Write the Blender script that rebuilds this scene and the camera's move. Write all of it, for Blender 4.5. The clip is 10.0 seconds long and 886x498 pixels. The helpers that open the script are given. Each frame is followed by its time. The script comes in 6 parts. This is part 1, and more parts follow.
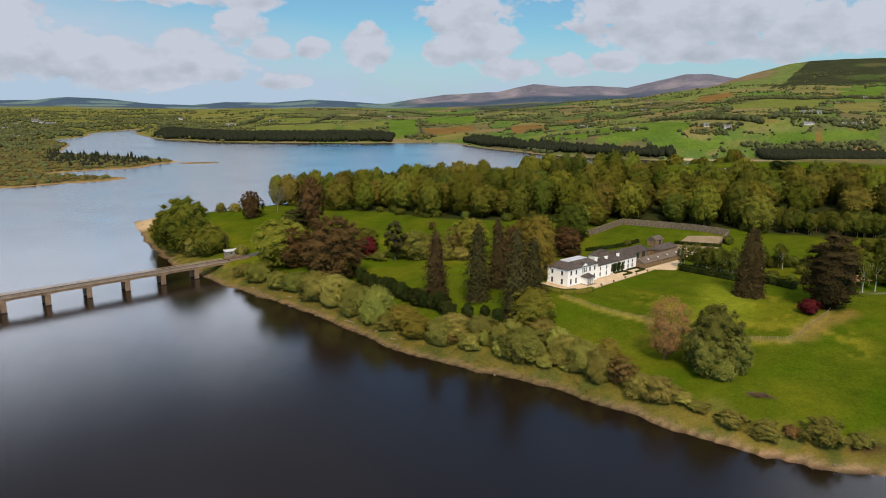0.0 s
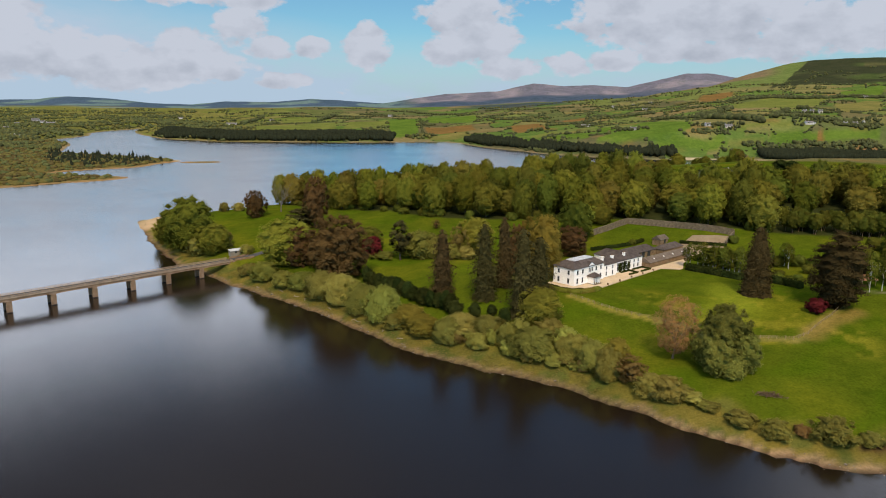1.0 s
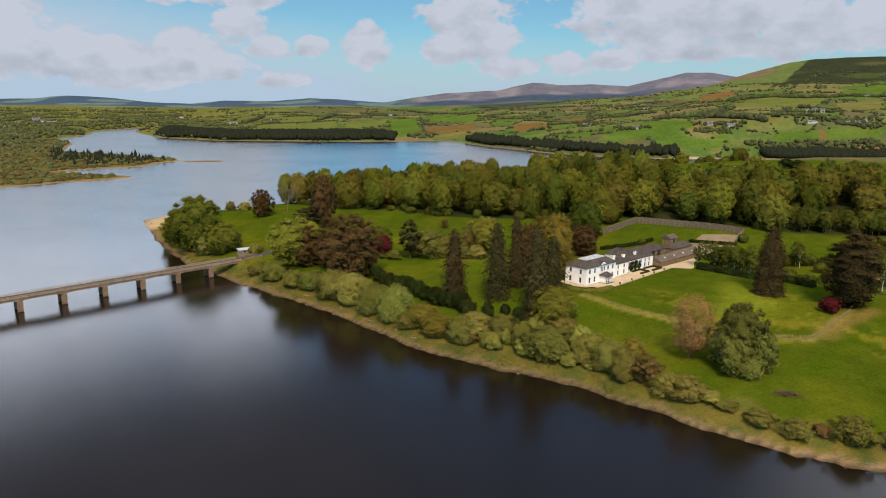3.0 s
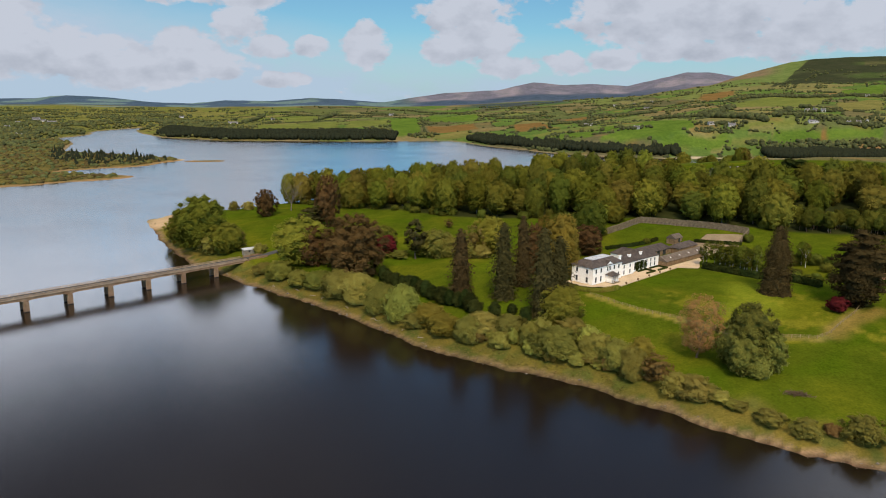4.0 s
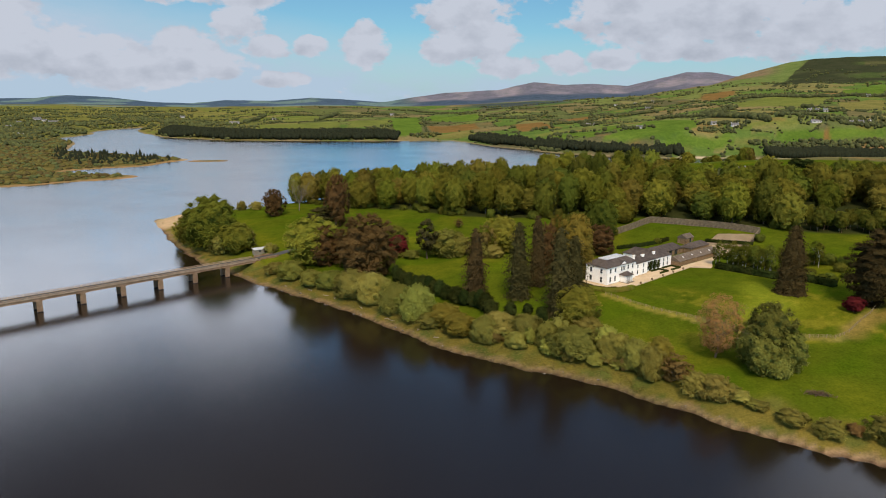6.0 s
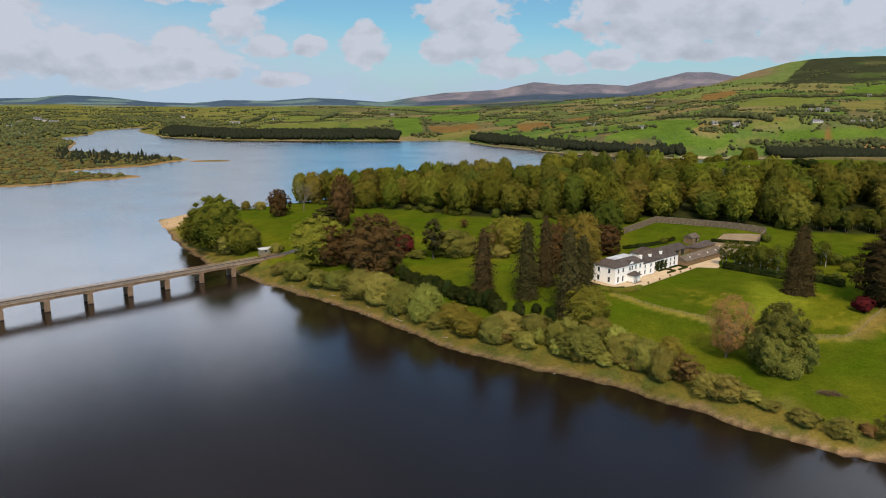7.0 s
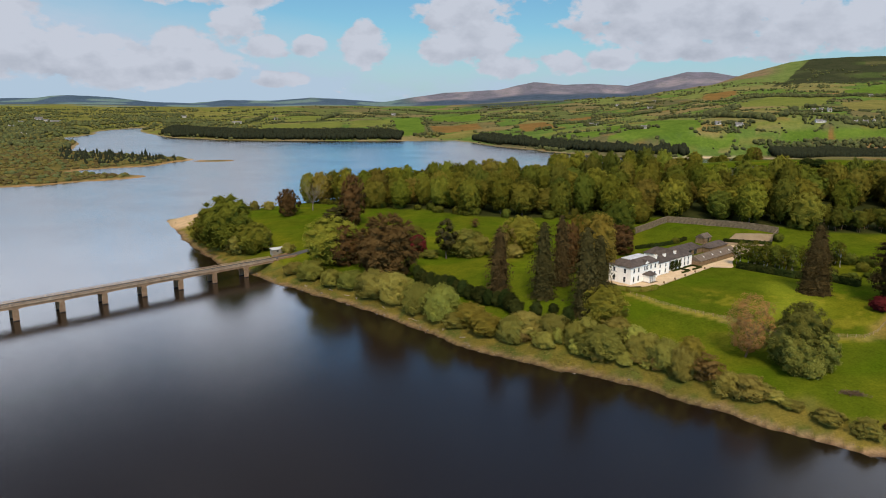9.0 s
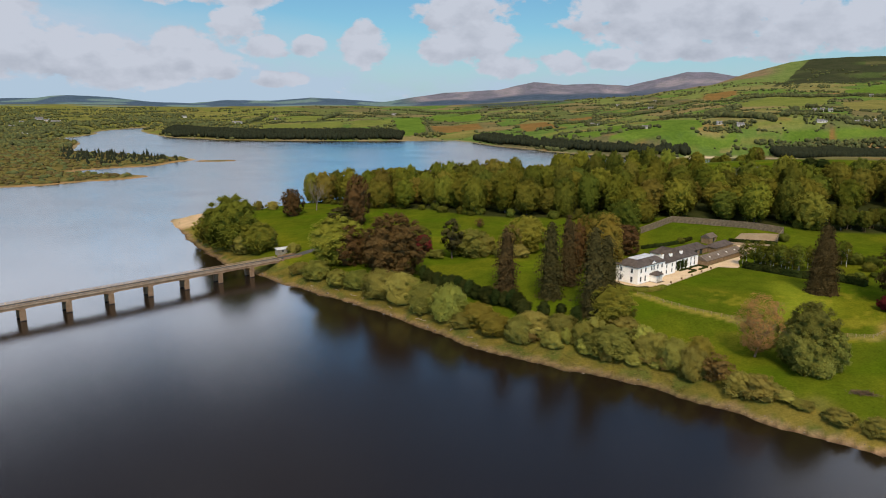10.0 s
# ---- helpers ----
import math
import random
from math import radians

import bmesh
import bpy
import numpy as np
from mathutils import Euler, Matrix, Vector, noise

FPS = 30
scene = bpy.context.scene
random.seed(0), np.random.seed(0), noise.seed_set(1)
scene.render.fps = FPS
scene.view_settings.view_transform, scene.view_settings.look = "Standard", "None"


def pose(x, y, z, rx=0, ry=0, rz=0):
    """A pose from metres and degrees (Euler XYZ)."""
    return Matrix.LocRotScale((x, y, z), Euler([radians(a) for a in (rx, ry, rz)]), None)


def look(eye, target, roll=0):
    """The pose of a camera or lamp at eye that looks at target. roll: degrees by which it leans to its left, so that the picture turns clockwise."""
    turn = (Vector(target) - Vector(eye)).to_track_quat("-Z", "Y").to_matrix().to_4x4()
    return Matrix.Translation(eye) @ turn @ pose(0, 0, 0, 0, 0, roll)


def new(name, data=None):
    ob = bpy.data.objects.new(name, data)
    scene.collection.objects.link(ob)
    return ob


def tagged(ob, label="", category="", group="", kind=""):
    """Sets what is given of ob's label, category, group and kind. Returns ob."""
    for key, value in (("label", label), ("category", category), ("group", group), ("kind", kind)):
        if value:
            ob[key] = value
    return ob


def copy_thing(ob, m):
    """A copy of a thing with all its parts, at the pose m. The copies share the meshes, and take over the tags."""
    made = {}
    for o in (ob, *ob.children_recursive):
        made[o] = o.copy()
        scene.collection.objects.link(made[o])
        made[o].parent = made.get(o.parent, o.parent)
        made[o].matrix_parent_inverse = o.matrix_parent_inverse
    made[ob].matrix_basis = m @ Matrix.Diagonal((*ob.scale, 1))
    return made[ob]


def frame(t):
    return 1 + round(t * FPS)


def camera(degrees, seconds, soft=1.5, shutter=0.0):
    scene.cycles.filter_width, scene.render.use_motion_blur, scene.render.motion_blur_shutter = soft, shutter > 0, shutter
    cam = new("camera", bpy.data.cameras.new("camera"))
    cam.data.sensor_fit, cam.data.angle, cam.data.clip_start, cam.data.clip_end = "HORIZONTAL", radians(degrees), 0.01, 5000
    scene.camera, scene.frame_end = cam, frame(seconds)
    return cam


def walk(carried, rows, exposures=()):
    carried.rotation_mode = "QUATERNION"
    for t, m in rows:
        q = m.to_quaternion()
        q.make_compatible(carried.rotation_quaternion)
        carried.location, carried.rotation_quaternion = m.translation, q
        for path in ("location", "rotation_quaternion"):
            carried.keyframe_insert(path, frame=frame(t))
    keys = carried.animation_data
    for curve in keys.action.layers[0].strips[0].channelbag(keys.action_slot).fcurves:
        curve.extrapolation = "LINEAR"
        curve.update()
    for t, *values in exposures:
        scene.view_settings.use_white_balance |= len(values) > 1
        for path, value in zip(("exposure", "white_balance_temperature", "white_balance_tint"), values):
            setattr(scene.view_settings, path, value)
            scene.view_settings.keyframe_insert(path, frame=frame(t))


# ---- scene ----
# The flight: a slow slide to the left, 85 m over the reservoir.
cam = camera(66.0, 10.0, soft=1.0)
PATH = [
    (0, (-0.150, -0.534, 84.987), (-0.2010, 1.4207, 84.5668), 0.65),
    (0.5, (-1.526, -0.448, 84.941), (-1.5765, 1.5065, 84.5199), 0.65),
    (1, (-2.838, -0.368, 84.894), (-2.8880, 1.5864, 84.4721), 0.65),
    (1.5, (-4.113, -0.292, 84.849), (-4.1624, 1.6622, 84.4264), 0.65),
    (2, (-5.373, -0.220, 84.804), (-5.4219, 1.7341, 84.3808), 0.65),
    (2.5, (-6.638, -0.154, 84.760), (-6.6864, 1.8000, 84.3363), 0.65),
    (4, (-10.608, 0.017, 84.630), (-10.6548, 1.9708, 84.2053), 0.65),
    (4.5, (-12.021, 0.064, 84.589), (-12.0672, 2.0178, 84.1641), 0.65),
    (5, (-13.485, 0.107, 84.547), (-13.5307, 2.0608, 84.1220), 0.65),
    (5.5, (-15.002, 0.145, 84.506), (-15.0472, 2.0988, 84.0809), 0.65),
    (7, (-19.806, 0.230, 84.388), (-19.8497, 2.1838, 83.9628), 0.65),
    (7.5, (-21.457, 0.249, 84.349), (-21.5001, 2.2028, 83.9237), 0.65),
    (8, (-23.107, 0.263, 84.312), (-23.1496, 2.2168, 83.8868), 0.65),
    (8.5, (-24.735, 0.272, 84.274), (-24.7771, 2.2258, 83.8488), 0.65),
    (9, (-26.318, 0.277, 84.238), (-26.3596, 2.2308, 83.8127), 0.65),
    (9.5, (-27.827, 0.276, 84.202), (-27.8681, 2.2298, 83.7767), 0.65),
    (10, (-29.234, 0.271, 84.166), (-29.2746, 2.2248, 83.7407), 0.65),
]
walk(cam, [(t, look(eye, target, roll)) for t, eye, target, roll in PATH])

# ---- sky, sun ----
SUN_BEARING, SUN_HEIGHT = 176.0, 49.0  # degrees clockwise from straight ahead; up
world = bpy.data.worlds.new("sky")
scene.world = world
world.use_nodes = True
wt = world.node_tree
wt.nodes.clear()


def wn(kind, **values):
    n = wt.nodes.new(kind)
    for key, value in values.items():
        n.inputs[int(key[1:])].default_value = value
    return n


def wmath(op, a, b=None, c=None, clamp=False):
    n = wt.nodes.new("ShaderNodeMath")
    n.operation, n.use_clamp = op, clamp
    for k, v in enumerate((a, b, c)):
        if v is None:
            continue
        if isinstance(v, (int, float)):
            n.inputs[k].default_value = v
        else:
            wt.links.new(v, n.inputs[k])
    return n.outputs[0]


def wmix(f, a, b):
    n = wt.nodes.new("ShaderNodeMix")
    n.data_type = "RGBA"
    for k, v in ((0, f), (6, a), (7, b)):
        if isinstance(v, (int, float, tuple)):
            n.inputs[k].default_value = v
        else:
            wt.links.new(v, n.inputs[k])
    return n.outputs[2]


# The bearing and height of each direction, in degrees.
coord = wn("ShaderNodeTexCoord")
split = wn("ShaderNodeSeparateXYZ")
wt.links.new(coord.outputs["Generated"], split.inputs[0])
bearing = wmath("MULTIPLY", wmath("ARCTAN2", split.outputs[0], split.outputs[1]), 180 / math.pi)
upward = wmath("MULTIPLY", wmath("ARCSINE", split.outputs[2]), 180 / math.pi)
place = wn("ShaderNodeCombineXYZ")
wt.links.new(bearing, place.inputs[0])
wt.links.new(upward, place.inputs[1])


def wnoise(scale, detail, rough, squash, offset=0.0):
    m = wn("ShaderNodeVectorMath")
    m.operation = "MULTIPLY_ADD"
    wt.links.new(place.outputs[0], m.inputs[0])
    m.inputs[1].default_value = (1, squash, 1)
    m.inputs[2].default_value = (offset, offset * 0.7, offset * 0.3)
    n = wn("ShaderNodeTexNoise")
    n.inputs["Scale"].default_value, n.inputs["Detail"].default_value, n.inputs["Roughness"].default_value = scale, detail, rough
    wt.links.new(m.outputs[0], n.inputs["Vector"])
    return n.outputs[0]


sky = wn("ShaderNodeTexSky")
sky.sky_type, sky.sun_disc = "NISHITA", False
sky.sun_elevation, sky.sun_rotation = radians(SUN_HEIGHT), radians(SUN_BEARING)
sky.altitude, sky.air_density, sky.dust_density, sky.ozone_density = 200, 1.0, 0.6, 2.0

# Cumulus banks: bearing, height, half width, half height, in degrees.
CLOUDS = [(17, 7.0, 8.4, 3.5), (12, 8.8, 3.4, 2.0), (21, 7.0, 5.5, 2.6), (26.5, 5.8, 4.2, 2.0), (26, 8.8, 4.0, 1.5), (30.3, 5.2, 2.6, 1.5),
          (24, 4.3, 2.6, 1.2), (0.2, 7.2, 3.6, 2.4), (1.8, 4.7, 2.7, 1.6), (3.6, 2.8, 2.5, 0.9), (-1.2, 4.2, 2.0, 1.3), (6.6, 9.0, 3.2, 0.9)]
CLOUDS += [(-7.8, 4.1, 2.0, 1.6), (-7.6, 5.6, 1.0, 0.7), (-12.2, 4.1, 1.5, 0.8), (-15.4, 3.9, 1.9, 0.8), (-17.7, 5.6, 1.9, 1.4), (-18, 7.9, 4.0, 1.1),
           (-21.5, 3.6, 2.3, 1.6), (-22.5, 7.6, 1.6, 0.8), (-26.5, 7.9, 2.4, 0.9), (-28.5, 2.7, 3.6, 1.6), (-33, 3.8, 3.0, 2.2), (-25.2, 1.7, 5.0, 1.1),
           (-33, 6.0, 2.2, 1.0)]
# Banks above 13 degrees are out of view, added for the water's reflections.
CLOUDS += [(-14.5, 1.5, 2.2, 0.6), (-46, 14.5, 28, 5.8), (-19.6, 14.5, 6.6, 5.4), (10.4, 14.0, 10.4, 5.5), (2.4, 13.5, 4.4, 4.2), (-31, 3.0, 8, 1.7), (-22, 2.4, 5, 1.1), (44, 33, 18, 14), (12, 3.4, 2.6, 0.8), (17.5, 4.0, 4.5, 0.9), (8.5, 3.0, 1.8, 0.9), (-19.5, 2.6, 2.4, 0.9)]
body = low = None
for b, e, w, h in CLOUDS:
    m = wn("ShaderNodeVectorMath")
    m.operation = "MULTIPLY_ADD"
    wt.links.new(place.outputs[0], m.inputs[0])
    w, h = 1.12 * w, 1.12 * h
    m.inputs[1].default_value, m.inputs[2].default_value = (1 / w, 1 / h, 0), (-b / w, -e / h, 0)
    dot = wn("ShaderNodeVectorMath")
    dot.operation = "DOT_PRODUCT"
    wt.links.new(m.outputs[0], dot.inputs[0])
    wt.links.new(m.outputs[0], dot.inputs[1])
    one = wmath("SUBTRACT", 1.0, dot.outputs["Value"])
    sep = wn("ShaderNodeSeparateXYZ")
    wt.links.new(m.outputs[0], sep.inputs[0])
    lean = wmath("MULTIPLY", wmath("MAXIMUM", one, 0.0), sep.outputs[1])
    body = one if body is None else wmath("SMOOTH_MAX", body, one, 0.25)
    low = lean if low is None else wmath("ADD", low, lean)
billow = wnoise(0.55, 8.0, 0.55, 1.7)
puff = wnoise(0.16, 6.0, 0.55, 2.2, 31.0)
# Away from the banks the sky goes on half covered.
zenith = wmath("MULTIPLY", wmath("SUBTRACT", upward, 40.0), 0.04, clamp=True)
spread = wmath("MULTIPLY", wmath("SUBTRACT", wmath("MULTIPLY_ADD", zenith, 0.2, puff), 0.6), 7.0)
inside = wmath("MULTIPLY", wmath("LESS_THAN", wmath("ABSOLUTE", bearing), 36.0), wmath("LESS_THAN", upward, 27.0))
spread = wmath("SUBTRACT", spread, wmath("MULTIPLY", inside, 1.0))
thick = wmath("MAXIMUM", wmath("MAXIMUM", body, -0.8), spread)
thick = wmath("ADD", thick, wmath("MULTIPLY", wmath("SUBTRACT", billow, 0.50), 2.6))
cover = wmath("MULTIPLY", thick, 2.8, clamp=True)
grey = wmath("ADD", wmath("MULTIPLY", low, 0.45), wmath("MULTIPLY", wmath("SUBTRACT", wnoise(0.4, 6.0, 0.55, 1.6, 7.0), 0.47), 1.8))
grey = wmath("ADD", grey, 0.86, clamp=True)
cloud = wmix(grey, (0.33, 0.37, 0.45, 1), (0.555, 0.595, 0.685, 1))
# Cloud brightness boosted above the view for the water's reflections, and near the zenith.
high = wmath("MULTIPLY_ADD", wmath("MULTIPLY", wmath("SUBTRACT", upward, 8.4), 0.25, clamp=True), 2.6, 1.0)
high = wmath("MULTIPLY_ADD", wmath("MULTIPLY", wmath("SUBTRACT", upward, 18.0), 0.09, clamp=True), -2.6, high)
high = wmath("MULTIPLY_ADD", zenith, 1.3, high)
bright = wt.nodes.new("ShaderNodeVectorMath")
bright.operation = "SCALE"
wt.links.new(cloud, bright.inputs[0])
wt.links.new(high, bright.inputs[3])
cloud = bright.outputs[0]
# Thin grey-white haze, thickest low down and to the west.
west = wmath("MULTIPLY", wmath("SUBTRACT", -6.0, bearing), 0.035, clamp=True)
veil = wmath("MULTIPLY", wmath("SUBTRACT", wmath("ADD", 5.4, wmath("MULTIPLY", west, 4.5)), upward), wmath("ADD", wmath("MULTIPLY_ADD", west, 0.07, 0.05), wmath("MULTIPLY", wnoise(0.22, 6.0, 0.6, 2.6, 55.0), 0.28)), clamp=True)
gain = wt.nodes.new("ShaderNodeVectorMath")
gain.operation = "MULTIPLY"
clear = wt.nodes.new("ShaderNodeVectorMath")
clear.operation = "SCALE"
wt.links.new(sky.outputs[0], clear.inputs[0])
# The blue above the view is brightened too, for a stronger reflection.
glow = wmath("MULTIPLY", wmath("MULTIPLY", wmath("SUBTRACT", upward, 8.4), 0.3, clamp=True), wmath("MULTIPLY", wmath("SUBTRACT", 20.0, upward), 0.3, clamp=True))
wt.links.new(wmath("MULTIPLY_ADD", glow, 4.2, 1.0), clear.inputs[3])
wt.links.new(clear.outputs[0], gain.inputs[0])
gain.inputs[1].default_value = (0.056, 0.086, 0.096)
blue = wmix(veil, gain.outputs[0], (0.44, 0.565, 0.70, 1))
# Grey tint added to the unseen upper western sky, to dull the water's blue.
thin = wmath("MULTIPLY", wmath("MULTIPLY", wmath("SUBTRACT", 3.0, bearing), 0.06, clamp=True), wmath("MULTIPLY", wmath("SUBTRACT", upward, 14.0), 0.1, clamp=True))
blue = wmix(wmath("MULTIPLY", thin, 0.5), blue, (0.2, 0.195, 0.22, 1))
whole = wmix(cover, blue, cloud)
back = wn("ShaderNodeBackground", _1=1.0)
wt.links.new(whole, back.inputs[0])
out = wn("ShaderNodeOutputWorld")
wt.links.new(back.outputs[0], out.inputs[0])

sun = new("sun", bpy.data.lights.new("sun", "SUN"))
sun.data.energy, sun.data.angle, sun.data.color = 4.0, radians(16.0), (1.0, 0.83, 0.61)
sb, sh_ = radians(SUN_BEARING), radians(SUN_HEIGHT)
sun.matrix_world = look((math.sin(sb) * math.cos(sh_) * 500, math.cos(sb) * math.cos(sh_) * 500, math.sin(sh_) * 500), (0, 0, 0))

# ---- materials ----
def material(name, build):
    m = bpy.data.materials.new(name)
    m.use_nodes = True
    t = m.node_tree
    bsdf = t.nodes["Principled BSDF"]
    build(t, bsdf)
    return m


def tnode(t, kind, **values):
    n = t.nodes.new(kind)
    for key, value in values.items():
        n.inputs[key.replace("_", " ")].default_value = value
    return n


def tnoise(t, scale, detail=4.0, rough=0.55, coord=None):
    n = tnode(t, "ShaderNodeTexNoise", Scale=scale, Detail=detail, Roughness=rough)
    c = t.nodes.new("ShaderNodeTexCoord") if coord is None else None
    t.links.new(c.outputs["Object"] if c else coord, n.inputs["Vector"])
    return n.outputs[0]


def tmix(t, f, a, b, blend="MIX"):
    n = t.nodes.new("ShaderNodeMix")
    n.data_type, n.blend_type = "RGBA", blend
    for k, v in ((0, f), (6, a), (7, b)):
        if isinstance(v, (int, float, tuple)):
            n.inputs[k].default_value = v if not isinstance(v, tuple) or len(v) == 4 else (*v, 1)
        else:
            t.links.new(v, n.inputs[k])
    return n.outputs[2]


def tramp(t, value, lo, hi):
    n = tnode(t, "ShaderNodeMapRange")
    n.inputs[1].default_value, n.inputs[2].default_value = lo, hi
    t.links.new(value, n.inputs[0])
    return n.outputs[0]


def tbump(t, bsdf, value, strength, distance):
    n = tnode(t, "ShaderNodeBump", Strength=strength, Distance=distance)
    t.links.new(value, n.inputs["Height"])
    t.links.new(n.outputs[0], bsdf.inputs["Normal"])


def surface(name, a, b, scale, rough=0.8, grain=None, bump=0.0, depth=0.02, metal=0.0, random=0.0, spec=0.12):
    """Two tones mixed by a coarse noise, fine grain over them, relief, and a change from thing to thing."""
    def build(t, bsdf):
        big, fine = tnoise(t, scale), tnoise(t, grain or scale * 9, 3.0)
        colour = tmix(t, tramp(t, big, 0.32, 0.68), a, b)
        colour = tmix(t, tramp(t, fine, 0.25, 0.75), tmix(t, 0.25, colour, (0, 0, 0)), tmix(t, 1.0, colour, (1.22, 1.22, 1.22), "MULTIPLY"))
        if random:
            info = t.nodes.new("ShaderNodeObjectInfo")
            hsv = tnode(t, "ShaderNodeHueSaturation")
            m = tnode(t, "ShaderNodeMapRange")
            m.inputs[3].default_value, m.inputs[4].default_value = 1 - random, 1 + random
            t.links.new(info.outputs["Random"], m.inputs[0])
            t.links.new(m.outputs[0], hsv.inputs["Value"])
            t.links.new(colour, hsv.inputs["Color"])
            colour = hsv.outputs[0]
        t.links.new(colour, bsdf.inputs["Base Color"])
        bsdf.inputs["Roughness"].default_value, bsdf.inputs["Metallic"].default_value = rough, metal
        bsdf.inputs["Specular IOR Level"].default_value = spec
        if bump:
            tbump(t, bsdf, fine, bump, depth)
    return material(name, build)


def foliage(name, a, b, clear=0.3, spread=0.3, hue=0.025):
    """Leaves: two greens, each spray and each tree a little different, some light coming through."""
    def build(t, bsdf):
        geo, info = t.nodes.new("ShaderNodeNewGeometry"), t.nodes.new("ShaderNodeObjectInfo")
        island = geo.outputs["Random Per Island"]
        patch = tnoise(t, 0.35, 2.0)
        f = t.nodes.new("ShaderNodeMath")
        f.operation = "MULTIPLY_ADD"
        f.inputs[1].default_value = 0.32
        t.links.new(island, f.inputs[0])
        t.links.new(tramp(t, patch, 0.2, 0.9), f.inputs[2])
        colour = tmix(t, f.outputs[0], a, b)
        hsv = tnode(t, "ShaderNodeHueSaturation")
        for key, lo, hi in (("Hue", 0.5 - hue, 0.5 + hue), ("Value", 1 - spread, 1 + spread)):
            m = tnode(t, "ShaderNodeMapRange")
            m.inputs[3].default_value, m.inputs[4].default_value = lo, hi
            if key == "Hue":
                t.links.new(info.outputs["Random"], m.inputs[0])
            else:
                w = t.nodes.new("ShaderNodeTexWhiteNoise")
                w.noise_dimensions = "1D"
                t.links.new(info.outputs["Random"], w.inputs["W"])
                t.links.new(w.outputs[0], m.inputs[0])
            t.links.new(m.outputs[0], hsv.inputs[key])
        t.links.new(colour, hsv.inputs["Color"])
        t.links.new(hsv.outputs[0], bsdf.inputs["Base Color"])
        bsdf.inputs["Roughness"].default_value, bsdf.inputs["Specular IOR Level"].default_value = 0.8, 0.0
        if clear:
            through_, mix, out_ = t.nodes.new("ShaderNodeBsdfTranslucent"), t.nodes.new("ShaderNodeMixShader"), t.nodes["Material Output"]
            t.links.new(hsv.outputs[0], through_.inputs[0])
            mix.inputs[0].default_value = clear
            t.links.new(bsdf.outputs[0], mix.inputs[1])
            t.links.new(through_.outputs[0], mix.inputs[2])
            t.links.new(mix.outputs[0], out_.inputs[0])
    return material(name, build)


def ground_material(t, bsdf):
    """The land: its cover's colour, with tufts, mottling and mowing at several sizes."""
    cover_ = t.nodes.new("ShaderNodeVertexColor")
    cover_.layer_name = "cover"
    big, mid, fine = tnoise(t, 0.02, 5.0), tnoise(t, 0.16, 5.0, 0.65), tnoise(t, 1.3, 4.0, 0.7)
    c = tmix(t, tramp(t, big, 0.3, 0.7), tmix(t, 1.0, cover_.outputs[0], (0.78, 0.84, 0.75), "MULTIPLY"), tmix(t, 1.0, cover_.outputs[0], (1.22, 1.14, 1.1), "MULTIPLY"))
    c = tmix(t, tramp(t, mid, 0.3, 0.7), tmix(t, 1.0, c, (0.8, 0.84, 0.8), "MULTIPLY"), tmix(t, 1.0, c, (1.2, 1.13, 1.1), "MULTIPLY"))
    c = tmix(t, tramp(t, fine, 0.3, 0.7), tmix(t, 1.0, c, (0.72, 0.75, 0.7), "MULTIPLY"), tmix(t, 1.0, c, (1.22, 1.2, 1.2), "MULTIPLY"))
    t.links.new(c, bsdf.inputs["Base Color"])
    bsdf.inputs["Roughness"].default_value, bsdf.inputs["Specular IOR Level"].default_value = 0.95, 0.0
    tbump(t, bsdf, fine, 0.6, 0.25)


def water_material(t, bsdf):
    c = t.nodes.new("ShaderNodeTexCoord")
    stretch = t.nodes.new("ShaderNodeMapping")
    stretch.inputs["Scale"].default_value, stretch.inputs["Rotation"].default_value = (1.0, 0.45, 1.0), (0, 0, 0.5)
    t.links.new(c.outputs["Object"], stretch.inputs[0])
    ripple = tnoise(t, 1.4, 5.0, 0.62, stretch.outputs[0])
    calm = tnoise(t, 0.012, 3.0, 0.5, c.outputs["Object"])
    bsdf.inputs["Base Color"].default_value = (0.011, 0.007, 0.004, 1)
    bsdf.inputs["IOR"].default_value, bsdf.inputs["Specular IOR Level"].default_value = 1.45, 0.64
    # Wind ruffles the near water; beyond the bridge it lies calmer.
    sep = t.nodes.new("ShaderNodeSeparateXYZ")
    t.links.new(c.outputs["Object"], sep.inputs[0])
    wind = tnode(t, "ShaderNodeMapRange")
    wind.inputs[1].default_value, wind.inputs[2].default_value, wind.inputs[3].default_value, wind.inputs[4].default_value = 270, 460, 0.11, 0.05
    t.links.new(sep.outputs[1], wind.inputs[0])
    r = tnode(t, "ShaderNodeMapRange")
    r.inputs[1].default_value, r.inputs[2].default_value, r.inputs[3].default_value, r.inputs[4].default_value = 250, 480, 0.2, 0.3
    t.links.new(sep.outputs[1], r.inputs[0])
    streak = t.nodes.new("ShaderNodeMath")
    streak.operation = "MULTIPLY"
    t.links.new(r.outputs[0], streak.inputs[0])
    t.links.new(tramp(t, calm, -0.4, 0.9), streak.inputs[1])
    t.links.new(streak.outputs[0], bsdf.inputs["Roughness"])
    b = tnode(t, "ShaderNodeBump", Distance=0.4)
    t.links.new(wind.outputs[0], b.inputs["Strength"])
    t.links.new(ripple, b.inputs["Height"])
    t.links.new(b.outputs[0], bsdf.inputs["Normal"])


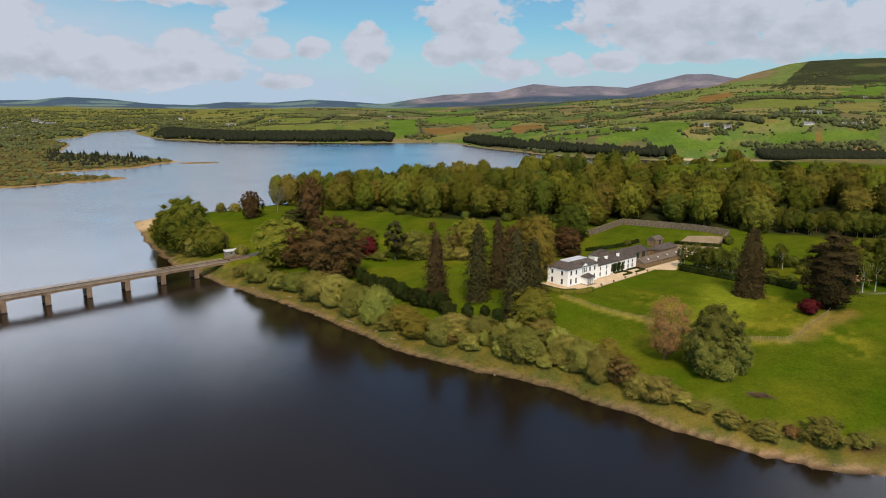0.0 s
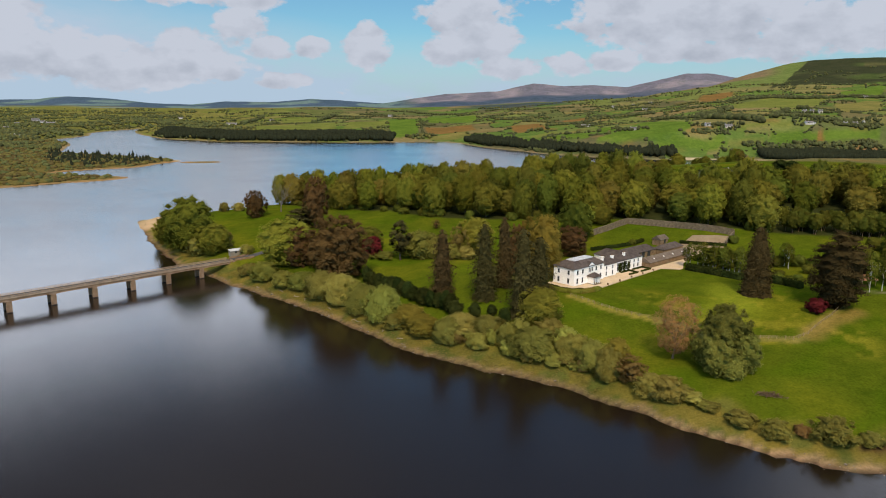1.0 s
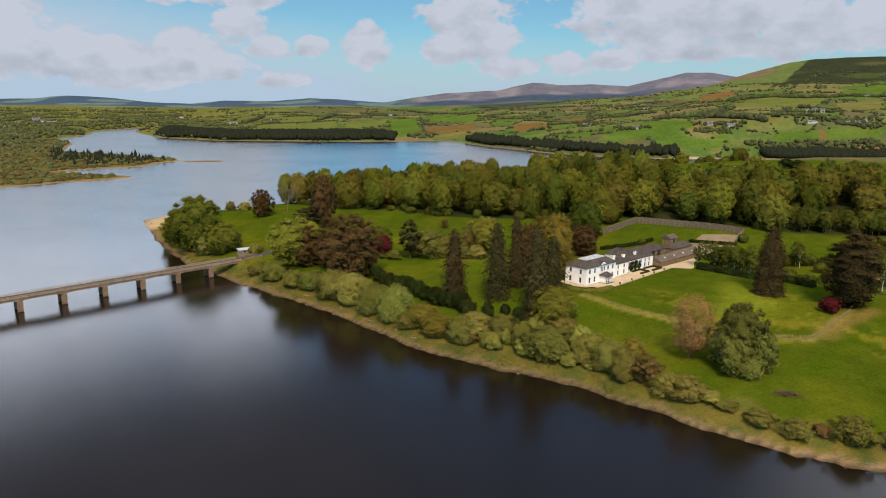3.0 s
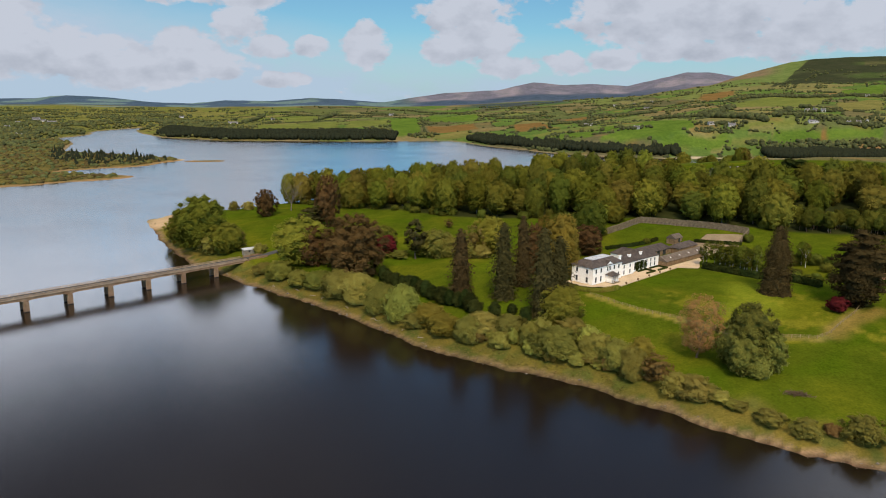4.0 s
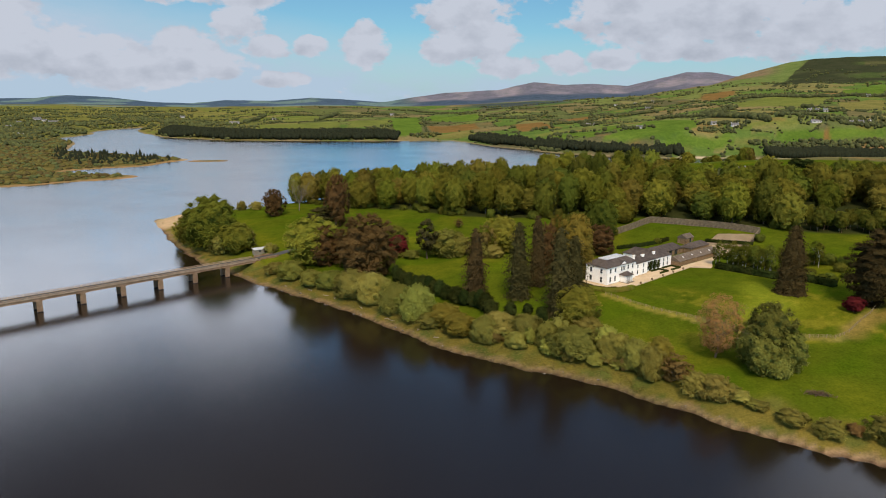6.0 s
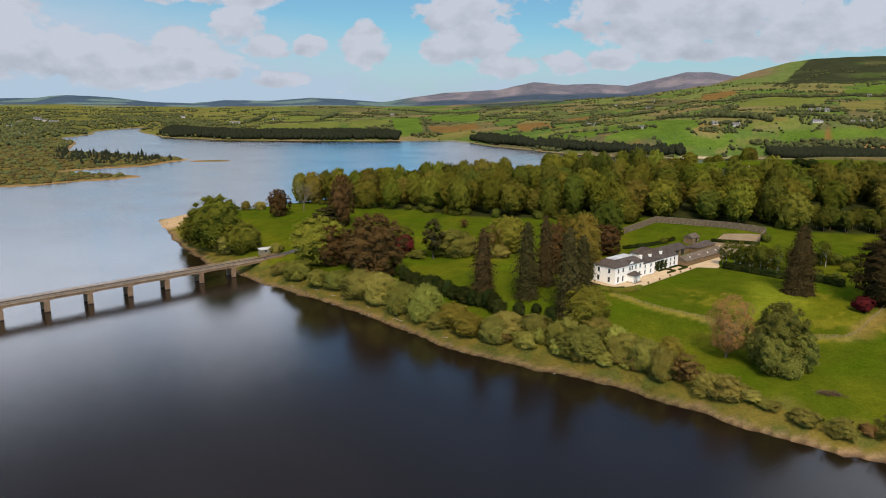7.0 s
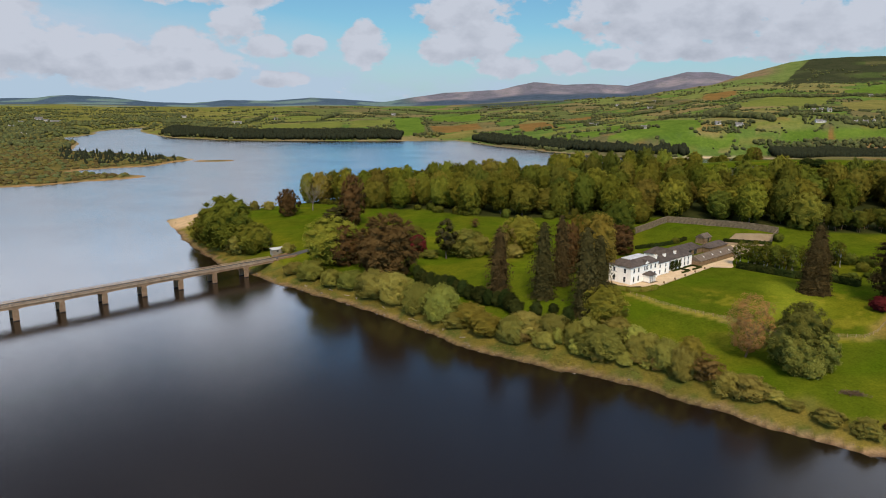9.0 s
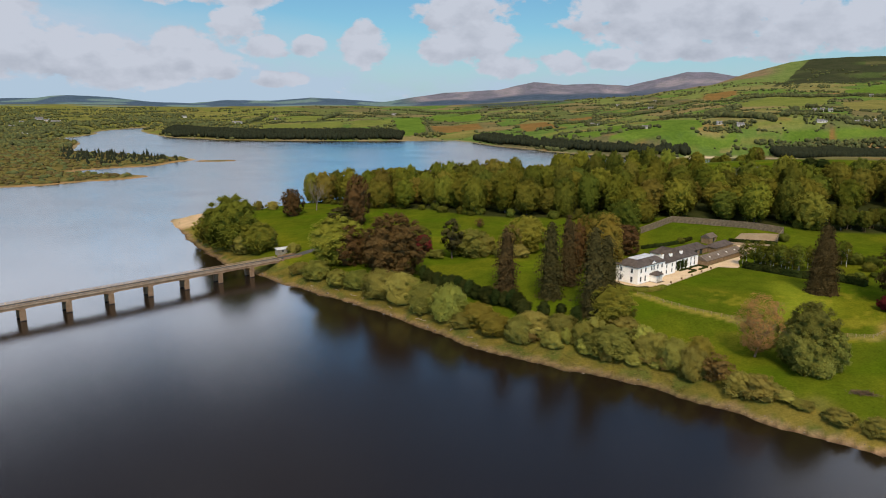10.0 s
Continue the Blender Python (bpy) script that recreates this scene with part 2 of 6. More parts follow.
GROUND, WATER = material("ground", ground_material), material("water", water_material)
LEAF = foliage("leaf_olive", (0.078, 0.084, 0.010), (0.195, 0.188, 0.023))
LEAF_BRONZE = foliage("leaf_bronze", (0.094, 0.086, 0.013), (0.19, 0.165, 0.028))
LEAF_SPRING = foliage("leaf_spring", (0.092, 0.10, 0.012), (0.21, 0.2, 0.028))
LEAF_DEEP = foliage("leaf_deep", (0.05, 0.06, 0.01), (0.125, 0.13, 0.02))
LEAF_MOSS = foliage("leaf_moss", (0.055, 0.064, 0.009), (0.13, 0.132, 0.019))
LEAF_CHESTNUT = foliage("leaf_chestnut", (0.036, 0.042, 0.007), (0.215, 0.215, 0.045))
LEAF_BUD = foliage("leaf_bud", (0.24, 0.12, 0.045), (0.36, 0.19, 0.075), 0.3, 0.0, 0.0)
TWIG = surface("twig_bark", (0.16, 0.10, 0.06), (0.26, 0.175, 0.11), 1.5, 0.9)
BARE = surface("bare_bark", (0.13, 0.105, 0.085), (0.22, 0.185, 0.15), 1.5, 0.9)
LEAF_GOLD = foliage("leaf_gold", (0.125, 0.098, 0.014), (0.225, 0.172, 0.03))
LEAF_WILLOW = foliage("leaf_willow", (0.15, 0.143, 0.026), (0.30, 0.28, 0.062))
LEAF_SALLOW = foliage("leaf_sallow", (0.135, 0.122, 0.022), (0.26, 0.228, 0.05))
LEAF_RUST = foliage("leaf_rust", (0.058, 0.034, 0.012), (0.135, 0.08, 0.03), 0.3, 0.15, 0.008)
LEAF_PINK = foliage("leaf_pink", (0.125, 0.085, 0.024), (0.22, 0.145, 0.045))
LEAF_RED = foliage("leaf_red", (0.075, 0.011, 0.014), (0.15, 0.024, 0.027), 0.3, 0.1, 0.005)
NEEDLE = foliage("needle", (0.016, 0.016, 0.006), (0.068, 0.058, 0.02), 0.1, 0.15, 0.008)
NEEDLE_BROWN = foliage("needle_brown", (0.02, 0.014, 0.006), (0.078, 0.056, 0.021), 0.1, 0.15, 0.008)
HEDGE = foliage("hedge", (0.014, 0.02, 0.005), (0.042, 0.052, 0.012), 0.15)
BARK = surface("bark", (0.07, 0.055, 0.04), (0.16, 0.13, 0.1), 1.5, 0.9, bump=0.8, depth=0.05)
PALE_BARK = surface("pale_bark", (0.3, 0.27, 0.22), (0.5, 0.47, 0.42), 2.0, 0.85, bump=0.5, depth=0.03)
# ---- plan of the land and the water ----
# Shorelines in metres, as the water's edge runs round the reservoir.
NEAR_SHORE = [(900, -40), (520, 40), (300, 92), (180, 128), (125, 143), (101, 148), (86, 151), (79, 154.5), (73, 157), (67, 161), (62, 165),
              (56, 171), (49, 178), (42, 183), (36, 189), (29, 194), (21, 199), (12, 204), (1, 210), (-10, 216), (-22, 225), (-39, 242),
              (-50, 253), (-62, 266), (-74, 277), (-83, 284), (-93, 291), (-103, 300), (-114, 309), (-126, 321), (-141, 333), (-150, 342),
              (-167, 364), (-181, 384), (-205, 424), (-230, 465), (-229, 474), (-216, 482), (-200, 492)]
BACK_SHORE = [(-168, 526), (-128, 572), (-70, 622), (0, 685), (80, 755), (170, 815), (280, 850), (420, 860), (600, 850), (900, 820), (920, 1000),
              (700, 1075), (597, 1084), (514, 1090), (424, 1102), (373, 1088), (300, 1080), (230, 1100), (185, 1125)]
FAR_SHORE = [(159, 1143), (134, 1177), (94, 1253), (35, 1321), (-6, 1440), (-40, 1500), (-80, 1480), (-144, 1446), (-311, 1412), (-506, 1400),
             (-557, 1430), (-631, 1456), (-709, 1540), (-860, 1760), (-907, 1960)]
INLET_SHORE = [(-925, 1885), (-932, 1704), (-848, 1551), (-842, 1431), (-858, 1384), (-785, 1339), (-700, 1215), (-656, 1094), (-614, 1050)]
MARSH_SHORE = [(-545, 1030), (-450, 985), (-391, 953), (-402, 921), (-405, 860), (-424, 832), (-440, 818), (-462, 790), (-470, 764), (-430, 752),
               (-398, 750), (-364, 746), (-368, 712), (-389, 690), (-410, 676), (-423, 649), (-440, 634), (-520, 590), (-700, 520), (-1300, 300),
               (-2600, -300), (-2600, -2600), (900, -2600)]
ISLET = [(-388, 920), (-370, 948), (-325, 943), (-346, 914)]


def rounded(points, closed=True):
    """A polygon with its corners cut twice."""
    p = np.array(points, float)
    for _ in range(2):
        q = np.roll(p, -1, axis=0)
        p = np.stack([0.75 * p + 0.25 * q, 0.25 * p + 0.75 * q], 1).reshape(-1, 2)
    return p


WATER_EDGE = rounded(NEAR_SHORE + BACK_SHORE + FAR_SHORE + INLET_SHORE + MARSH_SHORE)
ISLET_EDGE = rounded(ISLET)


def signed(poly, X, Y):
    """The distance of each place to a polygon's outline: minus inside it."""
    X, Y = np.asarray(X, float), np.asarray(Y, float)
    if X.size < 40:
        a, e = poly, np.roll(poly, -1, axis=0) - poly
        wx, wy = X[..., None] - a[:, 0], Y[..., None] - a[:, 1]
        t = np.clip((wx * e[:, 0] + wy * e[:, 1]) / ((e * e).sum(1) + 1e-12), 0, 1)
        best = np.sqrt(((wx - t * e[:, 0]) ** 2 + (wy - t * e[:, 1]) ** 2).min(-1))
        cross = ((a[:, 1] > Y[..., None]) != (a[:, 1] + e[:, 1] > Y[..., None])) & (wx < e[:, 0] * wy / np.where(e[:, 1] == 0, 1e-12, e[:, 1]))
        return np.where(cross.sum(-1) % 2 == 1, -best, best)
    best = np.full(X.shape, 1e18)
    inside = np.zeros(X.shape, bool)
    for (ax, ay), (bx, by) in zip(poly, np.roll(poly, -1, axis=0)):
        ex, ey = bx - ax, by - ay
        wx, wy = X - ax, Y - ay
        t = np.clip((wx * ex + wy * ey) / (ex * ex + ey * ey + 1e-12), 0, 1)
        best = np.minimum(best, (wx - t * ex) ** 2 + (wy - t * ey) ** 2)
        if ay != by:
            inside ^= ((ay > Y) != (by > Y)) & (wx < ex * wy / ey)
    best = np.sqrt(best)
    return np.where(inside, -best, best)


def waves(X, Y, size, seed):
    """A smooth uneven field between about -1 and 1, of that feature size in metres."""
    rng = np.random.RandomState(seed)
    out = np.zeros(np.shape(X))
    for k in range(7):
        a, ph, s = rng.uniform(0, 2 * np.pi), rng.uniform(0, 2 * np.pi), size * rng.uniform(0.6, 1.7)
        out = out + np.sin((np.cos(a) * X + np.sin(a) * Y) * 2 * np.pi / s + ph + 1.3 * np.sin((np.sin(a) * X - np.cos(a) * Y) * 2 * np.pi / (1.9 * s)))
    return out / 3.6


def smooth(lo, hi, v):
    t = np.clip((v - lo) / (hi - lo), 0, 1)
    return t * t * (3 - 2 * t)


# The park's rise from the shore: distance from the water, height.
RISE_AT, RISE_TO = (-60, -8, 0, 4, 9, 16, 26, 46, 72, 100, 150, 200, 300), (-5, -1.6, 0, 0.8, 2.2, 4.6, 6.6, 8.8, 10.8, 13.0, 15.3, 17.3, 18.5)
# The country beyond: height by bearing (degrees) and distance ahead.
BEARING = (-46, -34, -21, -10, -1.6, 5.8, 13.5, 20, 26.5, 34, 46)
AHEAD = (1000, 1250, 1600, 2100, 2700, 3300)
COUNTRY = ((3, 5, 8, 12, 18, 26), (3, 5, 8, 12, 18, 26), (3, 6, 10, 15, 22, 30), (3, 6, 14, 25, 36, 46), (3, 5, 10, 22, 34, 44), (5, 18, 29, 41, 56, 70),
           (15, 40, 50, 62, 88, 118), (25, 55, 74, 95, 132, 168), (33, 67, 88, 112, 165, 235), (35, 66, 90, 120, 185, 268), (35, 66, 90, 120, 185, 268))
# The green hill's crest and the mountains' skyline: bearing, height.
CREST_AT = (-46, -34, -21, -10, -1.6, 5.8, 10.6, 14.4, 19, 20.9, 22.8, 24.6, 26, 28.1, 30.4, 36, 46)
CREST_TO = (30, 30, 33, 50, 48, 80, 92, 122, 174, 223, 268, 304, 321, 332, 340, 330, 260)
SKY_AT = (-46, -34, -32, -30.9, -29.9, -26.9, -24.2, -21.4, -18.9, -15.5, -12.4, -9.2, -6.4, -4.1, -1.4, 2.8, 4.4, 5.7, 8.2, 10.5, 13.1, 15.6, 17.4, 19.3, 20.9, 24.7, 34, 46)
SKY_TO = (80, 66, 72, 91, 98, 79, 55, 47, 72, 71, 97, 85, 72, 104, 138, 160, 192, 217, 200, 209, 197, 253, 292, 290, 266, 275, 290, 240)


def country(X, Y):
    az = np.degrees(np.arctan2(X, np.maximum(Y, 1)))
    rows = [np.interp(az, BEARING, [c[k] for c in COUNTRY]) for k in range(6)]
    crest, top = np.interp(az, CREST_AT, CREST_TO), np.interp(az, SKY_AT, SKY_TO)
    saddle = np.minimum(0.62 * crest + 0.2 * top, 0.75 * top)
    rows += [crest, saddle, 0.55 * saddle + 0.45 * top, top, top - 25]
    at = list(AHEAD) + [3780, 4120, 4480, 4750, 4960]
    h = rows[0]
    for k in range(1, len(at)):
        t = np.clip((Y - at[k - 1]) / (at[k] - at[k - 1]), 0, 1)
        h = h + (rows[k] - rows[k - 1]) * t
    far = smooth(1100, 2200, Y)
    rough = waves(X, Y, 420, 5) * 5 + waves(X, Y, 160, 6) * 2
    return h + rough * (0.25 + 0.75 * far) * np.clip(h / 40, 0.1, 1.2) * (1 - smooth(3500, 3780, Y) * 0.6)


def shore(X, Y):
    """Metres from the water's edge: plus on land, minus in the water."""
    d = np.maximum(signed(WATER_EDGE, X, Y), -signed(ISLET_EDGE, X, Y))
    return d + 1.1 * waves(X, Y, 23, 3) * (d > -40) + 0.5 * waves(X, Y, 7, 4) + smooth(500, 900, Y) * 4 * waves(X, Y, 70, 9)


# The level terrace on which the house stands, and the walled garden behind it.
TERRACE = (56, 290, 13.2)


def height(X, Y, d=None):
    X, Y = np.asarray(X, float), np.asarray(Y, float)
    d = shore(X, Y) if d is None else d
    park = np.interp(d, RISE_AT, RISE_TO) + 19.5 * np.exp(-((X - 300) ** 2 + (Y - 580) ** 2) / 45000) * smooth(20, 120, d)
    park = park + waves(X, Y, 60, 11) * 0.5 * smooth(20, 60, d) + waves(X, Y, 18, 12) * 0.15 * smooth(6, 20, d)
    near = 1 - smooth(46, 80, np.hypot((X - 62) * 0.8, Y - 296))
    park = park * (1 - near) + near * TERRACE[2]
    # The embankment that carries the road on from the bridge.
    ex, ey = 0.6865, 0.7271
    along = np.clip((X + 118.2) * ex + (Y - 329.9) * ey, 2, 70)
    off = np.hypot(X + 118.2 - along * ex, Y - 329.9 - along * ey)
    park = np.maximum(park, 6.1 - 0.9 * np.maximum(off - 3.4, 0))
    marsh = np.interp(d, (-60, -8, 0, 6, 40, 200), (-5, -1.2, 0, 0.7, 1.6, 4)) + waves(X, Y, 40, 13) * 0.3 * smooth(4, 20, d)
    bank = np.interp(d, (-60, -8, 0, 10, 40, 110, 400), (-5, -1.2, 0, 1.5, 7, 50, 200))
    bank = np.where(d > 400, 1e6, bank)
    beyond = np.minimum(bank, np.maximum(country(X, Y), np.minimum(bank, 2.5)))
    w_far = smooth(640, 1000, Y + 0.25 * np.maximum(X, 0))
    w_marsh = smooth(-230, -300, X) * (1 - smooth(1250, 1500, Y))
    h = park * (1 - w_far) + beyond * w_far
    return h * (1 - w_marsh) + marsh * w_marsh

# ---- helpers for meshes ----
def mesh_of(name, verts, faces, mats):
    me = bpy.data.meshes.new(name)
    me.from_pydata(verts, [], faces)
    for m in (mats if isinstance(mats, (list, tuple)) else [mats]):
        me.materials.append(m)
    me.update()
    return me


def quads_mesh(name, V, mat, corners=4):
    """A mesh from an array of loose faces: (faces, corners, 3)."""
    n = len(V)
    me = bpy.data.meshes.new(name)
    me.vertices.add(n * corners)
    me.vertices.foreach_set("co", np.ascontiguousarray(V, np.float32).ravel())
    me.loops.add(n * corners)
    me.loops.foreach_set("vertex_index", np.arange(n * corners, dtype=np.int32))
    me.polygons.add(n)
    me.polygons.foreach_set("loop_start", np.arange(0, n * corners, corners, dtype=np.int32))
    me.materials.append(mat)
    me.update(calc_edges=True)
    return me


def indexed_mesh(name, V, F, mat, flat=True):
    """A mesh from a vertex array and an array of equal faces."""
    F = np.asarray(F, np.int32)
    me = bpy.data.meshes.new(name)
    me.vertices.add(len(V))
    me.vertices.foreach_set("co", np.ascontiguousarray(V, np.float32).ravel())
    me.loops.add(F.size)
    me.loops.foreach_set("vertex_index", F.ravel())
    me.polygons.add(len(F))
    me.polygons.foreach_set("loop_start", np.arange(0, F.size, F.shape[1], dtype=np.int32))
    if not flat:
        me.polygons.foreach_set("use_smooth", np.ones(len(F), bool))
    me.materials.append(mat)
    me.update(calc_edges=True)
    return me


def h_at(x, y):
    return float(max(height(np.array([x]), np.array([y]))[0], 0.0))


def part(name, bm, mat, parent, label=""):
    """Links a bmesh, or a mesh, as one mesh object under a thing or a part."""
    if isinstance(bm, bpy.types.Mesh):
        me = bm
    else:
        me = bpy.data.meshes.new(name)
        bm.to_mesh(me)
        bm.free()
        me.materials.append(mat)
    ob = new(name, me)
    ob.parent = parent
    return tagged(ob, label)


def thing(name, m, label, category, group="", kind=""):
    ob = new(name)
    ob.empty_display_size = 0.5
    ob.matrix_basis = m
    return tagged(ob, label, category, group, kind)


# The wood's outline, and the line of the park's rail fence.
WOOD_FRONT = [(-140, 505), (-103, 478), (-80, 446), (-50, 434), (-12, 405), (15, 399), (38, 396), (60, 388), (92, 388), (113, 378), (140, 358), (165, 345), (206, 336), (270, 322)]
WOOD_BACK = [(-128, 540), (-85, 552), (-40, 560), (0, 566), (40, 575), (75, 575), (110, 560), (130, 520), (150, 480), (180, 450), (215, 430), (270, 420)]
PARK_FENCE = [(39.5, 251), (47, 243), (54, 237), (61, 233), (67, 230), (75, 224), (86, 217), (98.6, 214.8), (106, 213.2), (113, 218), (121, 226), (129, 234), (137, 243)]

# ---- the ground: one sheet from the shore to the mountains ----
def ground_sheet():
    s = np.concatenate([np.linspace(-2.4, -0.8, 30)[:-1], np.linspace(-0.78, 0.78, 600), np.linspace(0.8, 2.4, 30)[1:]])
    rows = np.concatenate([np.arange(40, 130, 6), np.arange(130, 420, 2.1), np.arange(420, 660, 4.2), np.exp(np.linspace(math.log(780), math.log(5075), 170)) - 120])
    X, Y = s[None, :] * (rows[:, None] + 120) * 0.93, np.repeat(rows[:, None], len(s), 1)
    d = shore(X, Y)
    Z = height(X, Y, d)
    az = np.degrees(np.arctan2(X, Y))
    # What covers it.
    lawn, rough = np.array((0.063, 0.084, 0.006)), np.array((0.13, 0.108, 0.024))
    C = np.ones(X.shape + (3,)) * lawn

    def lay(colour, w):
        C[...] = C * (1 - w[..., None]) + np.array(colour) * w[..., None]
    near = 1 - smooth(640, 900, Y)
    lay((0.115, 0.118, 0.009), near * smooth(0.0, 0.9, waves(X, Y, 55, 21)) * 0.5)
    lay((0.054, 0.09, 0.004), near * smooth(0.1, 0.9, waves(X, Y, 33, 22)) * 0.6)
    # Golden patches painted into the lawn, as if sunlit.
    sunlit_sward = near * smooth(50, 70, X) * (1 - smooth(125, 140, X)) * smooth(196, 206, Y) * (1 - smooth(252, 266, Y))
    lay((0.165, 0.15, 0.016), sunlit_sward * smooth(0.05, 0.7, waves(X, Y, 21, 27) + 0.5 * waves(X, Y, 5, 28)) * 0.75)
    # Rough grass on the bank, then the stony beach.
    bank = near * (1 - smooth(9, 17, d + 2 * waves(X, Y, 15, 23)))
    lay(rough, bank)
    lay((0.07, 0.085, 0.02), bank * smooth(-0.1, 0.6, waves(X, Y, 9, 24)) * 0.8)
    lay((0.17, 0.12, 0.06), near * (1 - smooth(2.2, 4.2, d + 1.2 * waves(X, Y, 11, 25))))
    lay((0.22, 0.155, 0.09), near * smooth(35, 70, X) * (1 - smooth(1.6, 3.4, d + 0.3 * waves(X, Y, 31, 25))))
    lay((0.055, 0.03, 0.018), near * smooth(70, 95, X) * np.exp(-(d - 9.5) ** 2 / 2.5) * smooth(0.0, 0.4, waves(X, Y, 17, 26)))
    lay((0.07, 0.045, 0.03), near * (1 - smooth(0.3, 1.3, d)))
    spit = np.exp(-((X + 205) ** 2 + (Y - 460) ** 2) / 700)
    lay((0.42, 0.30, 0.19), smooth(0.25, 0.6, spit))
    # Paths, ungrazed strips and bare ground of the park.
    def strip(points, colour, half, soft, amount=1.0):
        p = np.array(points, float)
        near_ = (X > p[:, 0].min() - 30) & (X < p[:, 0].max() + 30) & (Y > p[:, 1].min() - 30) & (Y < p[:, 1].max() + 30)
        dist = np.full(X.shape, 99.0)
        for a, b in zip(p[:-1], p[1:]):
            e = b - a
            t = np.clip(((X[near_] - a[0]) * e[0] + (Y[near_] - a[1]) * e[1]) / (e @ e), 0, 1)
            dist[near_] = np.minimum(dist[near_], np.hypot(X[near_] - a[0] - t * e[0], Y[near_] - a[1] - t * e[1]))
        lay(colour, (1 - smooth(half - soft, half + soft, dist + 0.6 * waves(X, Y, 9, 71))) * amount)
    strip(PARK_FENCE[:5], (0.26, 0.21, 0.045), 1.6, 1.0, 0.8)
    strip(PARK_FENCE[4:], (0.2, 0.165, 0.05), 1.7, 1.2, 0.8)
    strip([(114, 217), (126, 228), (138, 236)], (0.21, 0.14, 0.04), 3.4, 3.0, 0.7)
    strip([(92, 236), (100, 246), (104, 262)], (0.15, 0.18, 0.015), 8, 7, 0.7)
    strip([(150, 259), (163, 256), (190, 250)], (0.2, 0.18, 0.12), 1.0, 0.8, 0.8)
    # Dark woodland floor, with the shade of the trees painted in.
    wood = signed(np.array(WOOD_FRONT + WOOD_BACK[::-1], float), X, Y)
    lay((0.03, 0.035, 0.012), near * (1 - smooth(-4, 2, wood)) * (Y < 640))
    # Fields beyond the water: each with its own green, tan or bracken.
    rng = np.random.RandomState(12)
    FX, FY = FIELDS[:, 0], FIELDS[:, 1]
    far = smooth(640, 900, Y + 0.25 * np.maximum(X, 0))
    tone = rng.rand(len(FX))
    greens = np.array([(0.07, 0.088, 0.024), (0.066, 0.11, 0.016), (0.098, 0.122, 0.028), (0.125, 0.122, 0.04), (0.1, 0.092, 0.036), (0.13, 0.112, 0.045), (0.15, 0.10, 0.042), (0.075, 0.074, 0.03)])
    share = np.cumsum((0.2, 0.26, 0.18, 0.13, 0.09, 0.05, 0.02, 0.07))
    hue = greens[np.minimum(np.searchsorted(share, tone), 7)]
    sel = np.nonzero(far > 0)
    ids = nearest_field(X[sel], Y[sel])[0]
    fc = np.ones(X.shape + (3,)) * lawn
    # Lightened and shifted to blue, painting in the haze of distance.
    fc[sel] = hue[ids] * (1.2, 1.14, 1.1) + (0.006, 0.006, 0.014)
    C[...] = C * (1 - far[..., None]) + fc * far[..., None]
    lay((0.19, 0.11, 0.04), far * smooth(0.5, 0.8, waves(X, Y, 120, 31)) * smooth(-3, 2, az) * (1 - smooth(2300, 2900, Y)) * 0.5)
    lay((0.15, 0.14, 0.035), far * smooth(-8, -22, az) * 0.7)
    # The large plain fields on the near slopes.
    for colour, outline in PLOTS:
        lay(colour, 1 - smooth(-3, 2, signed(np.array(outline, float), X, Y)))
    # The marsh.
    w_marsh = smooth(-230, -300, X) * (1 - smooth(1250, 1500, Y))
    lay((0.115, 0.095, 0.032), w_marsh)
    lay((0.25, 0.16, 0.08), w_marsh * (1 - smooth(4, 12, d)))
    lay((0.48, 0.38, 0.28), smooth(280, 340, X) * smooth(1040, 1070, Y) * (1 - smooth(1120, 1140, Y)) * (1 - smooth(7, 12, d)))
    lay((0.2, 0.16, 0.1), smooth(1050, 1120, Y) * (1 - smooth(3, 8, d)))
    lay((0.5, 0.47, 0.42), np.exp(-((X + 396) ** 2 + (Y - 958) ** 2) / 160) * (d > -1))
    # Hill: pasture, a tan crest and a dark planted block.
    hill = smooth(2700, 3000, Y) * (1 - smooth(3900, 4100, Y))
    lay((0.11, 0.145, 0.045), hill * smooth(17, 20, az) * (1 - smooth(25, 26, az)))
    lay((0.16, 0.12, 0.075), smooth(3350, 3650, Y + 120 * waves(X, Y, 300, 33)) * (1 - smooth(4000, 4100, Y)) * smooth(14, 18, az) * (1 - smooth(22.5, 24.5, az)))
    block = (az > 23.4 + 2.3 * (Y - 2700) / 1080) & (Y > 2650 + 30 * np.sin(az * 9)) & (Y < 4000)
    lay((0.035, 0.04, 0.022), block.astype(float) * (1 - 0.35 * smooth(0.2, 0.7, waves(X, Y, 500, 35))))
    # Dark forest belt, heather mountains, dark far hills: bluish haze painted into each.
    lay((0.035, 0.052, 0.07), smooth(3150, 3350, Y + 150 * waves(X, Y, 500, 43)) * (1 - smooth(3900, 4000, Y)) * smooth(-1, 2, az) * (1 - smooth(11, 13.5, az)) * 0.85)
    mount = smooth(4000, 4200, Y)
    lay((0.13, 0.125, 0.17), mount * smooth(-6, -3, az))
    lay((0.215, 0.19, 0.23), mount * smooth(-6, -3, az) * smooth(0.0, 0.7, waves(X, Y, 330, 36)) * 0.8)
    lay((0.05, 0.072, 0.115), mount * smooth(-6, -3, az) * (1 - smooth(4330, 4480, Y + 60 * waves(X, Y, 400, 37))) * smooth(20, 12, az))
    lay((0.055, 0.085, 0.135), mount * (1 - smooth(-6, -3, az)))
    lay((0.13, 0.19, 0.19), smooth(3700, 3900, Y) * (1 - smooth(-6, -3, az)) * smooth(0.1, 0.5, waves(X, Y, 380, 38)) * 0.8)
    n, m = X.shape
